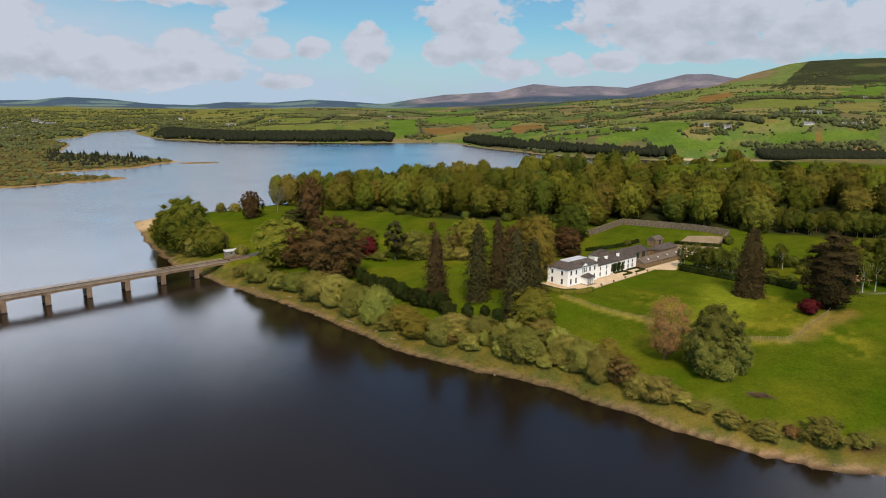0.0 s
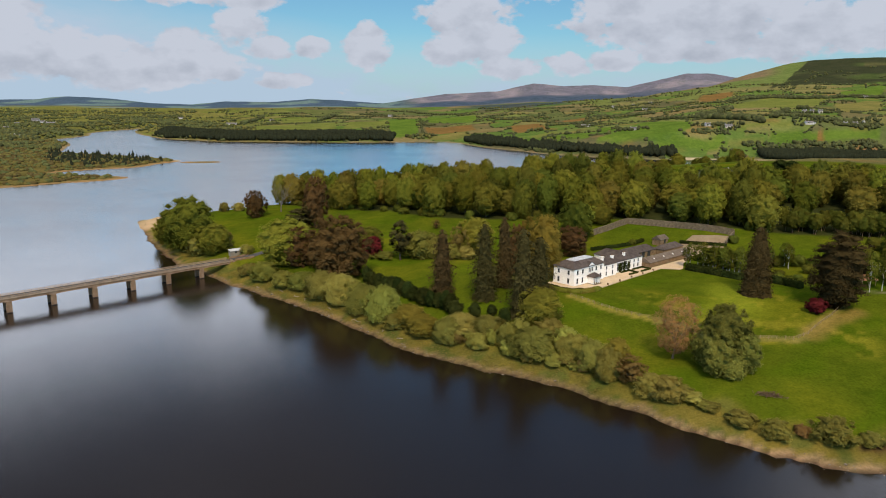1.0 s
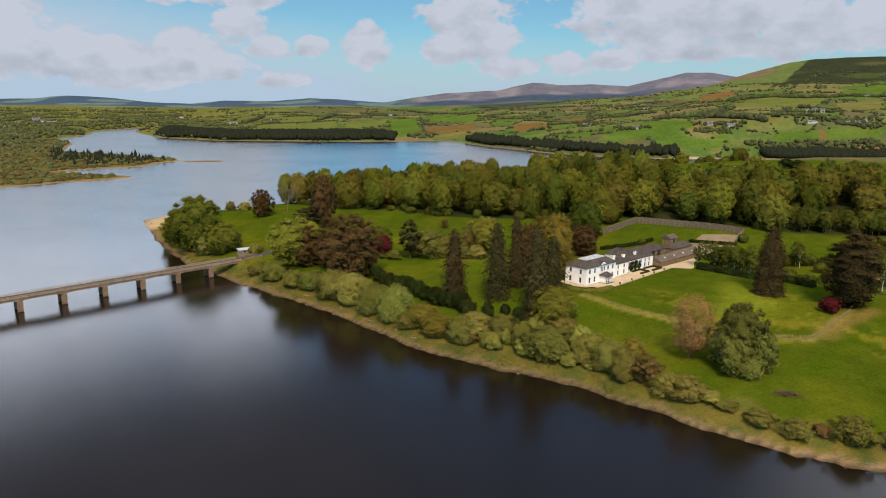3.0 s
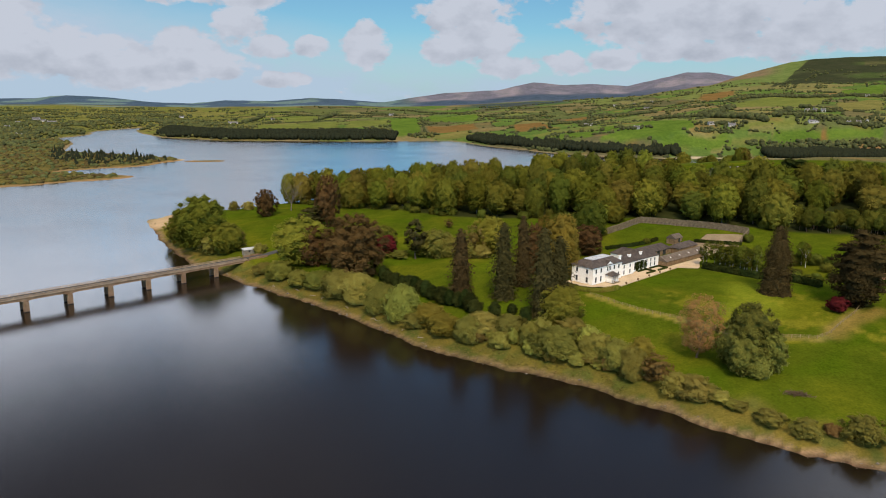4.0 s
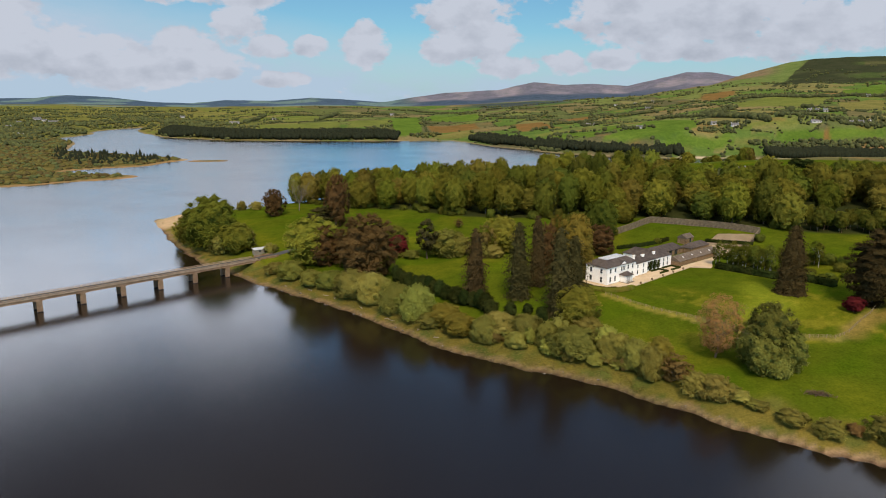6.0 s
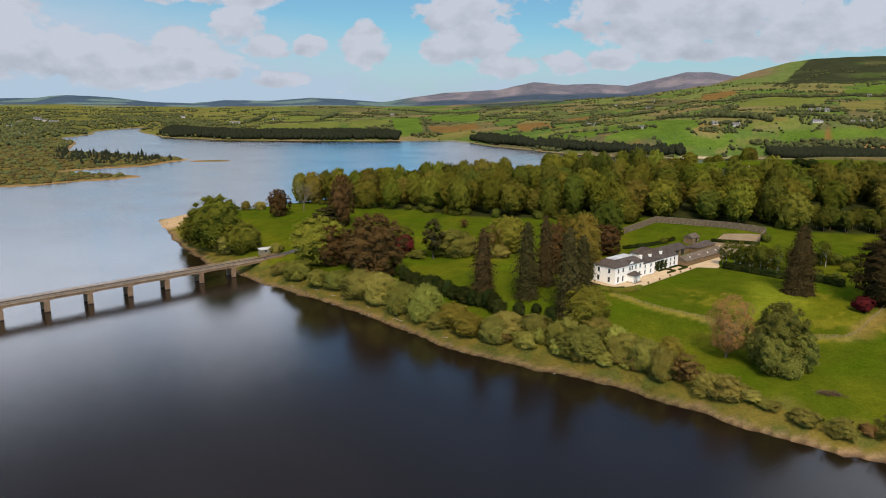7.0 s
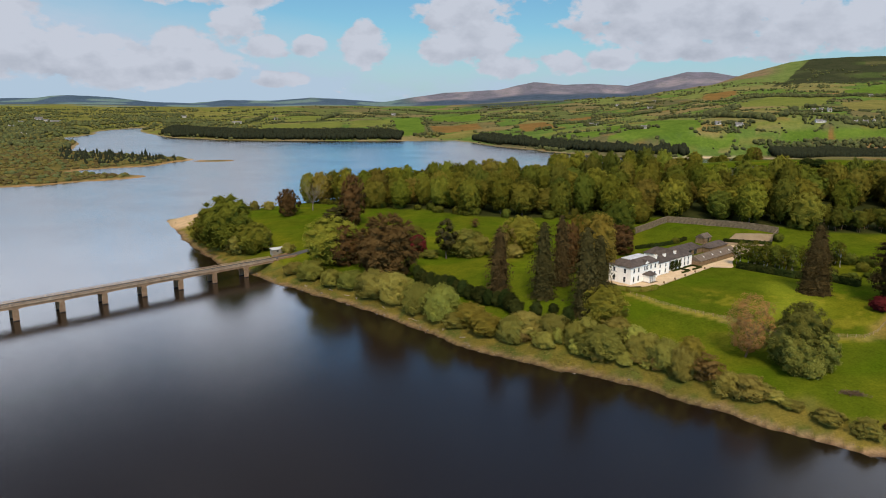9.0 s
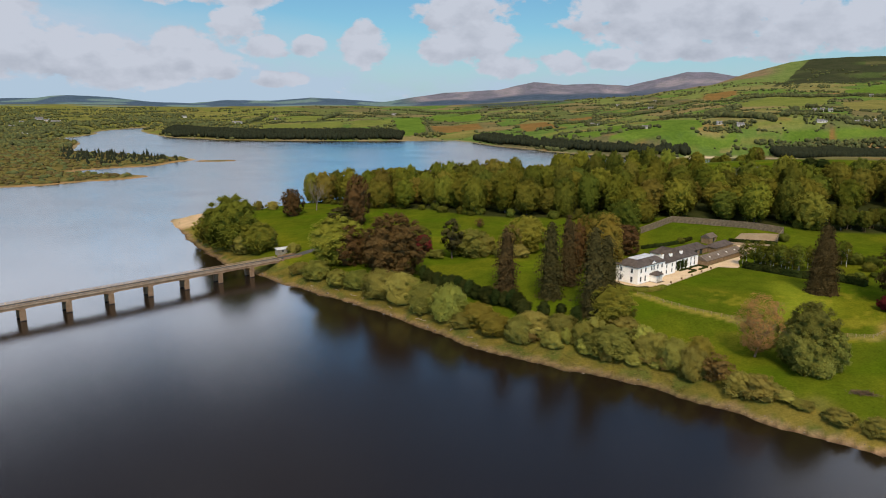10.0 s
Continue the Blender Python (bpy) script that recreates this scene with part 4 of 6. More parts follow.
GOLDENS = [(25.8, 230.2, 14.1, 7.2), (32.6, 277.2, 26.8, 7.3), (4.6, 323.2, 17.8, 8.5), (-21.3, 241.0, 8.3, 5.7), (-15.9, 233.1, 8.0, 5.7), (29.9,
    305.7, 21.3, 6.5), (46.7, 202.3, 8.8, 4.1)]
RUSTS = [(-135.5, 433.5, 17.5, 6.8), (-57.3, 295.9, 28.6, 13.3), (-80.5, 317.8, 19.3, 8.5), (-88.8, 394.1, 30.1, 7.4), (50.4, 321.7, 14.3, 7.6), (20.6, 282.4, 21.9, 5.3), (-68.5,
    313.1, 15.0, 6.7)]
PINKS = [(-4.1, 318.4, 14.4, 5.1), (48.9, 193.5, 7.9, 5.3), (-16.6, 379.4, 5.2, 2.6)]
LAWN_BARE = [(64.4, 203.9, 20.6, 7.5)]
REDS = [(-46.3, 328.3, 9.7, 5.0), (124.2, 235.8, 5.4, 3.5)]
FIRS = [(-9.5, 261.9, 26.1, 5.0), (7.0, 254, 28.5, 5.0), (14.8, 264, 27.5, 4.5), (20.3, 238, 31.5, 5.4), (27.5, 252, 22.5, 4.8)]
PINES = [(-31.4, 320.3, 19.2, 5.5), (-97.1, 386.7, 12.5, 7.2), (-92.8, 394.0, 14.3, 6.7)]
CEDAR = [(133.6, 242.5, 28.5, 10.2)]
COLUMN = [(111.9, 257.7, 26.6, 6.2)]
SMALL_CONIFERS = [(-4.3, 243.2, 6.1, 3.0), (3.0, 240.2, 5.8, 2.3), (13.5, 232.7, 6.5, 2.4), (9.3, 240.3, 4.1, 1.9)]
SHRUBS = [(-93.7, 305.6, 7.5, 6.1), (-82.8, 296.8, 5.9, 5.4), (-72.5, 291.6, 6.3, 6.6), (-61.1, 279.7, 9.8, 7.5), (-51.9, 271.7, 10.7, 7.1), (-41.1,
    260.0, 9.4, 7.0), (-31.7, 249.9, 11.6, 6.7), (-6.9, 227.6, 7.8, 5.2), (-2.0, 231.2, 5.8, 6.0), (3.8, 221.0, 4.6, 3.5), (7.4, 227.7, 5.9, 5.2), (14.0,
    219.9, 6.7, 4.2), (22.0, 212.9, 8.0, 7.3), (28.0, 207.0, 3.2, 3.5), (34.3, 207.9, 7.4, 5.6), (39.2, 202.5, 8.1, 5.3), (42.8, 196.8, 8.7, 4.5), (-26.0,
    241.9, 4.4, 4.6), (-39.8, 264.1, 4.5, 5.0), (-48.1, 272.3, 7.8, 5.4), (-103.4, 315.5, 4.4, 4.9)]
SHRUBS_FAR = [(-133.2, 361.2, 7.1, 6.8), (-142.9, 353.5, 8.2, 6.7), (-22.1, 323.5, 11.2, 9.6), (-15.1, 322.3, 8.4, 6.0), (52.9, 186.3, 5.8, 4.3),
    (57.6, 183.1, 6.0, 5.0), (72.4, 168.7, 3.0, 4.0), (78.8, 162.9, 4.0, 3.8), (91.7, 159.9, 5.5, 5.1), (85.3, 162.5, 2.4, 2.2), (100.2, 158.4, 2.8, 3.1),
    (67.1, 176.4, 1.7, 2.7), (-167.0, 463.9, 5.9, 3.5), (-157.3, 465.8, 5.0, 4.7), (-113.9, 343.0, 4.7, 3.8), (-6.7, 313.9, 6.2, 5.3), (-0.0, 312.5, 5.1,
    5.3), (-40.3, 325.2, 2.6, 6.1), (17.9, 221.2, 7.3, 4.8), (28.6, 222.9, 5.6, 5.8), (32.5, 215.5, 6.7, 4.7)]
for kind, rows in ((BROAD, BROADLEAVES), (GOLD, GOLDENS), (RUST, RUSTS), (PINK, PINKS), (RED, REDS), (FIR, FIRS), (PINE, PINES), (SMALL, SMALL_CONIFERS), (SHRUB, SHRUBS), (BRUSH, SHRUBS_FAR)):
    for x, y, tall, wide in rows:
        kind.put(x, y, tall * (1.18 if kind in (SHRUB, BRUSH) else 1.03), wide * (1.12 if kind is FIR else 1.06), pick=0 if kind is BROAD and x < -80 else None)

# The thicket between the willows and the lawn.
rng_t = random.Random(31)
placed = 0
while placed < 34:
    x, y = rng_t.uniform(-8, 66), rng_t.uniform(168, 236)
    off = float(shore(np.array([x]), np.array([y]))[0])
    if 9.5 < off < 17 - 0.05 * max(x, 0):
        BRUSH.put(x, y, rng_t.uniform(3.0, 6.5) * (1 - 0.006 * max(x, 0)), rng_t.uniform(2.4, 4.2), pick=rng_t.choice((0, 1, 1, 2, 3)))
        placed += 1

# The horse chestnut on the lawn, the bare brown tree beside it, and the cedar.
chestnut = thing("horse_chestnut", pose(76.8, 195, h_at(76.8, 195), 0, 0, 20), "large horse chestnut with big dark leaves, crown down to the grass", "tree")
part("trunk", broad_trunk, None, chestnut)
for k, (x, y, z, tall, wide) in enumerate(((0.8, 1.0, 2.5, 17.5, 7.6), (-4.6, -2.6, -1.0, 13.5, 5.2), (3.4, -3.4, -1.2, 14.0, 5.6), (5.2, 2.4, -0.5, 12.5, 4.6), (-3.4, 3.6, 0.0, 14.5, 5.2), (-1.6, -5.0, -1.4, 8.5, 4.2))):
    lobe = part("crown", crown_mesh("crown", 210 + k, LEAF_CHESTNUT, tall, wide, -0.5, int(5.2 * wide ** 1.6), 40, 0.26, lump=1.05 / wide, shape=2.1, heart=0.72, up=0.45, soft=0.3, fill=0.35, uneven=0.1, inner=0.86), None, chestnut)
    lobe.matrix_basis = pose(x, y, z)
Kind("budding_tree", "slender brown tree just coming into bud, on the lawn", "tree",
     [(trunk_mesh("trunk", 12, TWIG, 14, 4, 0.32, 4.5, 9, 3), crown_mesh("crown", 215, LEAF_BUD, 20.6, 7.2, 2.0, 230, 64, 0.15, lump=0.17, core=0.05, long=1.6, up=0.6, inner=0.5, heart=0, soft=0.7))], 20.6, 7.5).put(*LAWN_BARE[0], turn=40)
Kind("cedar_tree", "old dark cedar with flat spreading layers and bare grey branches", "tree",
     [(trunk_mesh("trunk", 13, BARK, 14, 3, 0.8, 6, 7), crown_mesh("crown", 220, NEEDLE_BROWN, 28, 10.5, -1.5, 150, 70, 0.3, lump=0.24, shape=2.0, flat=0.36, inner=0.55, heart=0.62))], 28, 10.5).put(*CEDAR[0], turn=0)

Kind("cypress_tree", "broad dark columnar conifer reaching down to the lawn", "tree",
     [(fir_trunk, conifer_mesh("crown", 225, NEEDLE_BROWN, 26, 5.4, 54, 30, 0.28, 0.13, 0.0, 0.34, 0.78))], 26, 5.4).put(*COLUMN[0], turn=10)

Kind("bare_tree", "tall bare grey tree not yet in leaf beside the wood", "tree",
     [(trunk_mesh("trunk", 19, BARE, 15, 5, 0.3, 6, 8, 4), None)], 15, 6).put(-123, 448, 17, 6.5)

# The wood that closes the park behind.
wood_poly = np.array(WOOD_FRONT + WOOD_BACK[::-1], float)
rng_w = random.Random(17)
stand = []
tries = [(rng_w.uniform(-150, 275), rng_w.uniform(318, 580)) for _ in range(9000)]
keep = signed(wood_poly, np.array([p[0] for p in tries]), np.array([p[1] for p in tries]))
for (x, y), d in zip(tries, keep):
    if d > -1:
        continue
    gap = 12.5 if d > -30 else 17.5
    if all((x - a) ** 2 + (y - b) ** 2 > gap * gap for a, b in stand):
        stand.append((x, y))
for x, y in stand:
    if x > 158 and y < 350 + 0.1 * x:
        continue
    WOOD.put(x, y, rng_w.uniform(16, 26), rng_w.uniform(6.6, 9.2))

# A row of dark yews along the lower lawn, birches behind the hedge, young trees at the wood's edge.
rng_r = random.Random(23)
for k in range(16):
    f = k / 15
    SMALL.put(-44 + 38 * f + rng_r.uniform(-0.8, 0.8), 288 - 41.5 * f + rng_r.uniform(-0.8, 0.8), rng_r.uniform(5.5, 8), rng_r.uniform(2.4, 3.3), label="dark bushy yew in a row along the lawn", group="row of yews")
for k in range(15):
    f = k / 14
    BIRCH.put(100.5 + 16 * f + rng_r.uniform(-1, 1.5), 300 - 15 * f + rng_r.uniform(-1, 3), rng_r.uniform(9, 13), rng_r.uniform(2.2, 3.2))
for k in range(14):
    BIRCH.put(rng_r.uniform(108, 146), rng_r.uniform(288, 308), rng_r.uniform(7, 12), rng_r.uniform(2.2, 3.4))
for k in range(70):
    f = rng_r.random()
    LARCH.put(166 + 60 * f + rng_r.uniform(-3, 3), 348 - 22 * f + rng_r.uniform(0, 16), rng_r.uniform(8.5, 12), rng_r.uniform(2.4, 3.6))
for k in range(22):
    f, back = rng_r.random(), rng_r.uniform(6, 16)
    UNDER.put(100 + 34 * f + back * 0.7, 296 - 32 * f + back * 0.7, rng_r.uniform(1.6, 3.0), rng_r.uniform(1.8, 3), label="dark shrub among the birches behind the hedge", group="shrubbery behind the hedge")
for x, y, tall, wide in ((154.8, 257, 17, 3.2), (160, 258, 15, 3)):
    BIRCH.put(x, y, tall, wide, label="tall birch with a white trunk beyond the cedar")
for x, y, tall, wide in ((170, 264, 15, 7), (177, 276, 18, 8), (186, 290, 17, 8), (196, 304, 15, 7), (205, 280, 18, 9), (176, 300, 7, 4.5), (190, 316, 6, 4), (214, 300, 16, 8)):
    BROAD.put(x, y, tall, wide)
for x, y, tall, wide in ((133, 336, 4, 3),
                         (146, 296, 5, 4), (139, 300, 5, 4), (150, 290, 5, 4), (145, 284, 4, 3.2), (86, 347, 3, 2.4), (66, 360, 4, 3)):
    UNDER.put(x, y, tall, wide, label="garden shrub beside the old walls")

# Undergrowth along the wood's edge.
edge = rounded(WOOD_FRONT)[:len(WOOD_FRONT) * 4 - 6]
for k in range(46):
    x, y = edge[rng_r.randrange(len(edge) - 8)]
    x, y = x + rng_r.uniform(-3, 3), y + rng_r.uniform(-1, 3)
    if signed(wood_poly, np.array([x]), np.array([y]))[0] < 3 and not (58 < x < 142):
        UNDER.put(x, y, rng_r.uniform(2.5, 6), rng_r.uniform(2.5, 4.5))

# Trees beyond the wood: a group by the lake arm and clumps on the brow of the back field.
for k in range(13):
    WOOD.put(rng_r.uniform(225, 330), rng_r.uniform(790, 836), rng_r.uniform(16, 24), rng_r.uniform(7, 10), label="tall olive-green tree beside the lake arm", group="trees beyond the wood")
for x, y, tall, wide in ((262, 500, 11, 6), (272, 494, 13, 7), (283, 490, 12, 7), (292, 486, 9, 5), (205, 528, 6, 4.5), (322, 478, 12, 7), (340, 470, 13, 7)):
    WOOD.put(x, y, tall, wide, label="olive-green tree on the brow of the back field", group="trees beyond the wood")
for x, y, tall, wide in ((249, 548, 8, 6.5), (256, 544, 7, 6)):
    SMALL.put(x, y, tall, wide, label="dark rounded bush on the field's brow", group="bushes on the brow")

# ---- the bridge ----
CONCRETE = surface("concrete", (0.19, 0.118, 0.07), (0.28, 0.185, 0.118), 0.4, 0.85, bump=0.3, depth=0.02, random=0.08)
PALE_CONCRETE = surface("pale_concrete", (0.27, 0.19, 0.125), (0.38, 0.285, 0.2), 0.4, 0.85, bump=0.3, depth=0.02, random=0.06)
WET = surface("wet_concrete", (0.03, 0.024, 0.022), (0.06, 0.05, 0.045), 0.5, 0.5, bump=0.3)
ASPHALT = surface("asphalt", (0.05, 0.047, 0.045), (0.08, 0.075, 0.07), 0.3, 0.9, bump=0.2)


def box(bm, x0, x1, y0, y1, z0, z1, bevel=0.0):
    v = [bm.verts.new(p) for p in ((x0, y0, z0), (x1, y0, z0), (x1, y1, z0), (x0, y1, z0), (x0, y0, z1), (x1, y0, z1), (x1, y1, z1), (x0, y1, z1))]
    for f in ((3, 2, 1, 0), (4, 5, 6, 7), (0, 1, 5, 4), (1, 2, 6, 5), (2, 3, 7, 6), (3, 0, 4, 7)):
        bm.faces.new([v[k] for k in f])
    if bevel:
        edges = {e for p in v for e in p.link_edges}
        bmesh.ops.bevel(bm, geom=list(edges), offset=bevel, segments=1, affect="EDGES")
    return v


def prism(bm, outline, y0, y1):
    """A solid from an outline in x and z, between y0 and y1."""
    a, b = [bm.verts.new((x, y0, z)) for x, z in outline], [bm.verts.new((x, y1, z)) for x, z in outline]
    bm.faces.new(a)
    bm.faces.new(b[::-1])
    for k in range(len(a)):
        j = (k + 1) % len(a)
        bm.faces.new((a[j], a[k], b[k], b[j]))
    bmesh.ops.recalc_face_normals(bm, faces=bm.faces)


SPAN, FIRST, LAST = 16.23, -9, 5
bridge = thing("bridge", pose(-185.1, 259.1, 0, 0, 0, 46.65), "long low concrete road bridge on paired piers over the water", "bridge")
HALF = 3.1
for k in range(FIRST, LAST + 1):
    x = k * SPAN
    for s in (-1, 1):
        bm = bmesh.new()
        box(bm, x - 1.05, x + 1.05, s * 2.45 - 0.45, s * 2.45 + 0.45, 0.3, 4.4, 0.06)
        pier = part("pier", bm, CONCRETE, bridge)
        bm = bmesh.new()
        box(bm, x - 1.06, x + 1.06, s * 2.45 - 0.46, s * 2.45 + 0.46, -5, 0.3)
        part("wet_foot", bm, WET, pier, "dark water-stained pier foot")
    bm = bmesh.new()
    box(bm, x - 0.5, x + 0.5, -2.0, 2.0, 4.5, 5.89, 0.04)
    part("cross_beam", bm, CONCRETE, bridge)
for k in range(FIRST, LAST + 1):
    # Each span: two ribs whose undersides curve down to the piers, a slab, the road and its rails.
    x0, x1 = k * SPAN, (k + 1) * SPAN
    under = []
    for j in range(17):
        f = j / 16
        under.append((x0 + f * SPAN, 4.95 - 0.6 * abs(2 * f - 1) ** 5))
    for s in (-1, 1):
        bm = bmesh.new()
        prism(bm, under + [(x1, 5.9), (x0, 5.9)], s * 2.45 - 0.43, s * 2.45 + 0.43)
        part("rib", bm, CONCRETE, bridge)
    bm = bmesh.new()
    box(bm, x0 + 0.01, x1 - 0.01, -HALF, HALF, 5.9, 6.15, 0.03)
    part("deck_slab", bm, PALE_CONCRETE, bridge)
    bm = bmesh.new()
    box(bm, x0, x1, -HALF + 0.75, HALF - 0.75, 6.15, 6.19)
    part("road_surface", bm, ASPHALT, bridge, "grey asphalt road surface")
    for s in (-1, 1):
        bm = bmesh.new()
        box(bm, x0, x1, s * (HALF - 0.42) - 0.3, s * (HALF - 0.42) + 0.3, 6.152, 6.3)
        part("kerb", bm, PALE_CONCRETE, bridge)
        for z in (6.55, 6.88):
            bm = bmesh.new()
            box(bm, x0, x1, s * (HALF - 0.22) - 0.09, s * (HALF - 0.22) + 0.09, z, z + 0.15, 0.03)
            part("rail", bm, PALE_CONCRETE, bridge)
        for j in range(6):
            bm = bmesh.new()
            xp = x0 + (j + 0.5) * SPAN / 6
            box(bm, xp - 0.11, xp + 0.11, s * (HALF - 0.22) - 0.08, s * (HALF - 0.22) + 0.08, 6.3, 6.88)
            part("post", bm, PALE_CONCRETE, bridge)
bm = bmesh.new()
box(bm, (LAST + 1) * SPAN + 0.02, (LAST + 1) * SPAN + 1.2, -HALF - 0.4, HALF + 0.4, 0.5, 6.1, 0.05)
part("abutment", bm, CONCRETE, bridge)
for s in (-1, 1):
    bm = bmesh.new()
    box(bm, (LAST + 1) * SPAN + 1.2, (LAST + 1) * SPAN + 12, s * (HALF - 0.1) - 0.15, s * (HALF - 0.1) + 0.15, 5.0, 7.0, 0.04)
    part("parapet_wall", bm, CONCRETE, bridge)
V, F = [], []
for j in range(25):
    x = (LAST + 1) * SPAN + 1.3 + j * 2.4
    for y in (-2.6, 0, 2.6):
        p = bridge.matrix_basis @ Vector((x, y, 0))
        V.append((p.x, p.y, h_at(p.x, p.y) + 0.12))
F = [(3 * j + k, 3 * j + k + 3, 3 * j + k + 4, 3 * j + k + 1) for j in range(24) for k in range(2)]
tagged(new("road", mesh_of("road", V, F, ASPHALT)), "grey road running on from the bridge", "road", kind="structure")

# ---- the house ----
RENDER_WHITE = surface("white_render", (0.85, 0.81, 0.76), (0.91, 0.88, 0.83), 0.35, 0.8, bump=0.15)
SLATE = surface("slate", (0.05, 0.038, 0.032), (0.095, 0.075, 0.064), 0.5, 0.85, grain=2.2, bump=0.5, random=0.15, spec=0.15)
SLATE_BROWN = surface("old_slate", (0.095, 0.07, 0.05), (0.16, 0.125, 0.095), 0.5, 0.7, grain=2.2, bump=0.5, random=0.12)
LEAD = surface("lead", (0.42, 0.42, 0.44), (0.55, 0.55, 0.57), 0.4, 0.5)
STONE = surface("rubble_stone", (0.15, 0.095, 0.05), (0.26, 0.175, 0.10), 0.9, 0.9, grain=3.5, bump=0.9, depth=0.08)
WALL_STONE = surface("garden_wall_stone", (0.10, 0.075, 0.048), (0.19, 0.148, 0.095), 0.5, 0.9, grain=1.6, bump=0.45, depth=0.06)
GRAVEL = surface("gravel", (0.46, 0.335, 0.205), (0.57, 0.43, 0.275), 0.2, 0.95, grain=5, bump=0.4, depth=0.03)
COURT = surface("court_gravel", (0.2, 0.145, 0.085), (0.27, 0.2, 0.125), 0.2, 0.95, grain=5, bump=0.4, depth=0.03)
PANE = surface("window_glass", (0.03, 0.033, 0.04), (0.045, 0.05, 0.055), 0.8, 0.12, spec=0.6)
PAINT = surface("white_paint", (0.78, 0.78, 0.76), (0.82, 0.82, 0.8), 1.0, 0.5)
TIMBER = surface("weathered_wood", (0.24, 0.18, 0.085), (0.33, 0.25, 0.13), 1.2, 0.85, bump=0.4)
HX, HY, HZ, HA = 42.81, 264.65, 13.2, 43.07


def at_house(u, v, z=None, turn=0.0):
    """A place given from the house's front corner: along its front, and back from it."""
    a = radians(HA)
    x, y = HX + u * math.cos(a) - v * math.sin(a), HY + u * math.sin(a) + v * math.cos(a)
    return pose(x, y, h_at(x, y) if z is None else z, 0, 0, HA + turn)


def hipped(bm, x0, x1, y0, y1, e, r, hip0=1.0, hip1=1.0, flat=0.0, over=0.3):
    """A roof over a plan: its ends hipped (1), or gabled (0); flat: the half width of its level top."""
    x0, x1, y0, y1 = x0 - over, x1 + over, y0 - over, y1 + over
    w, c = (y1 - y0) / 2, (y0 + y1) / 2
    run = w - flat
    low = [(x0, y0, e), (x1, y0, e), (x1, y1, e), (x0, y1, e)]
    top = [(x0 + run * hip0, c - flat, r), (x1 - run * hip1, c - flat, r), (x1 - run * hip1, c + flat, r), (x0 + run * hip0, c + flat, r)]
    a, b, d = [bm.verts.new(p) for p in low], [bm.verts.new(p) for p in top], [bm.verts.new((x, y, z - 0.18)) for x, y, z in low]
    for k in range(4):
        j = (k + 1) % 4
        bm.faces.new((a[k], a[j], b[j], b[k]))
        bm.faces.new((d[j], d[k], a[k], a[j])[::-1])
    bm.faces.new(b)
    bm.faces.new(d[::-1])
    bmesh.ops.remove_doubles(bm, verts=bm.verts, dist=0.002)
    bmesh.ops.recalc_face_normals(bm, faces=bm.faces)


def window(parent, x, y, z, w, h, side=False):
    """A sash window: a frame proud of the wall, two dark panes, a sill. side: it faces along -x, else along -y."""
    def turned(bm):
        if side:
            bmesh.ops.transform(bm, matrix=Matrix.Translation((x, y, z)) @ pose(0, 0, 0, 0, 0, -90), verts=bm.verts)
        else:
            bmesh.ops.transform(bm, matrix=Matrix.Translation((x, y, z)), verts=bm.verts)
        return bm
    bm = bmesh.new()
    for s in (-1, 1):
        box(bm, s * (w / 2 + 0.05) - 0.07, s * (w / 2 + 0.05) + 0.07, -0.05, 0.1, -h / 2 - 0.1, h / 2 + 0.1)
        box(bm, -w / 2, w / 2, -0.045, 0.1, s * (h / 2 + 0.05) - 0.06, s * (h / 2 + 0.05) + 0.06)
    frame_ = part("window", turned(bm), PAINT, parent)
    for s in (-1, 1):
        bm = bmesh.new()
        box(bm, -w / 2 + 0.02, w / 2 - 0.02, -0.02, 0.08, min(0, s * h / 2) + 0.02, max(0, s * h / 2) - 0.02)
        part("pane", turned(bm), PANE, frame_)
    bm = bmesh.new()
    box(bm, -w / 2 - 0.18, w / 2 + 0.18, -0.16, 0.06, -h / 2 - 0.22, -h / 2 - 0.11)
    part("sill", turned(bm), PAINT, frame_)


def chimney(parent, x, y, z0, z1, w=1.3, d=0.8, pots=3):
    bm = bmesh.new()
    box(bm, x - w / 2, x + w / 2, y - d / 2, y + d / 2, z0, z1, 0.03)
    box(bm, x - w / 2 - 0.1, x + w / 2 + 0.1, y - d / 2 - 0.1, y + d / 2 + 0.1, z1 - 0.3, z1 - 0.1)
    stack = part("chimney", bm, RENDER_WHITE, parent)
    for k in range(pots):
        bm = bmesh.new()
        bmesh.ops.create_cone(bm, cap_ends=True, segments=8, radius1=0.14, radius2=0.11, depth=0.5, matrix=Matrix.Translation((x + (k - (pots - 1) / 2) * 0.38, y, z1 + 0.2)))
        part("chimney_pot", bm, STONE, stack)


house = thing("country_house", pose(HX, HY, HZ, 0, 0, HA), "white two-storey country house with grey hipped slate roofs", "house")
L, W, E = 20.0, 10.4, 7.0
bm = bmesh.new()
box(bm, 0, L, 0, W, -1.0, E)
box(bm, -0.06, L + 0.06, -0.06, W + 0.06, E - 0.35, E - 0.12)
main = part("wall", bm, RENDER_WHITE, house)
bm = bmesh.new()
hipped(bm, 0, L, 0, W, E + 0.05, E + 2.2, flat=2.3, over=0.4)
roof = part("roof", bm, SLATE, house, "grey slate hipped roof")
bm = bmesh.new()
box(bm, 3.6, L - 3.6, W / 2 - 2.2, W / 2 + 2.2, E + 2.2, E + 2.42, 0.04)
flat = part("lead_flat", bm, LEAD, roof, "pale lead flat on top of the roof")
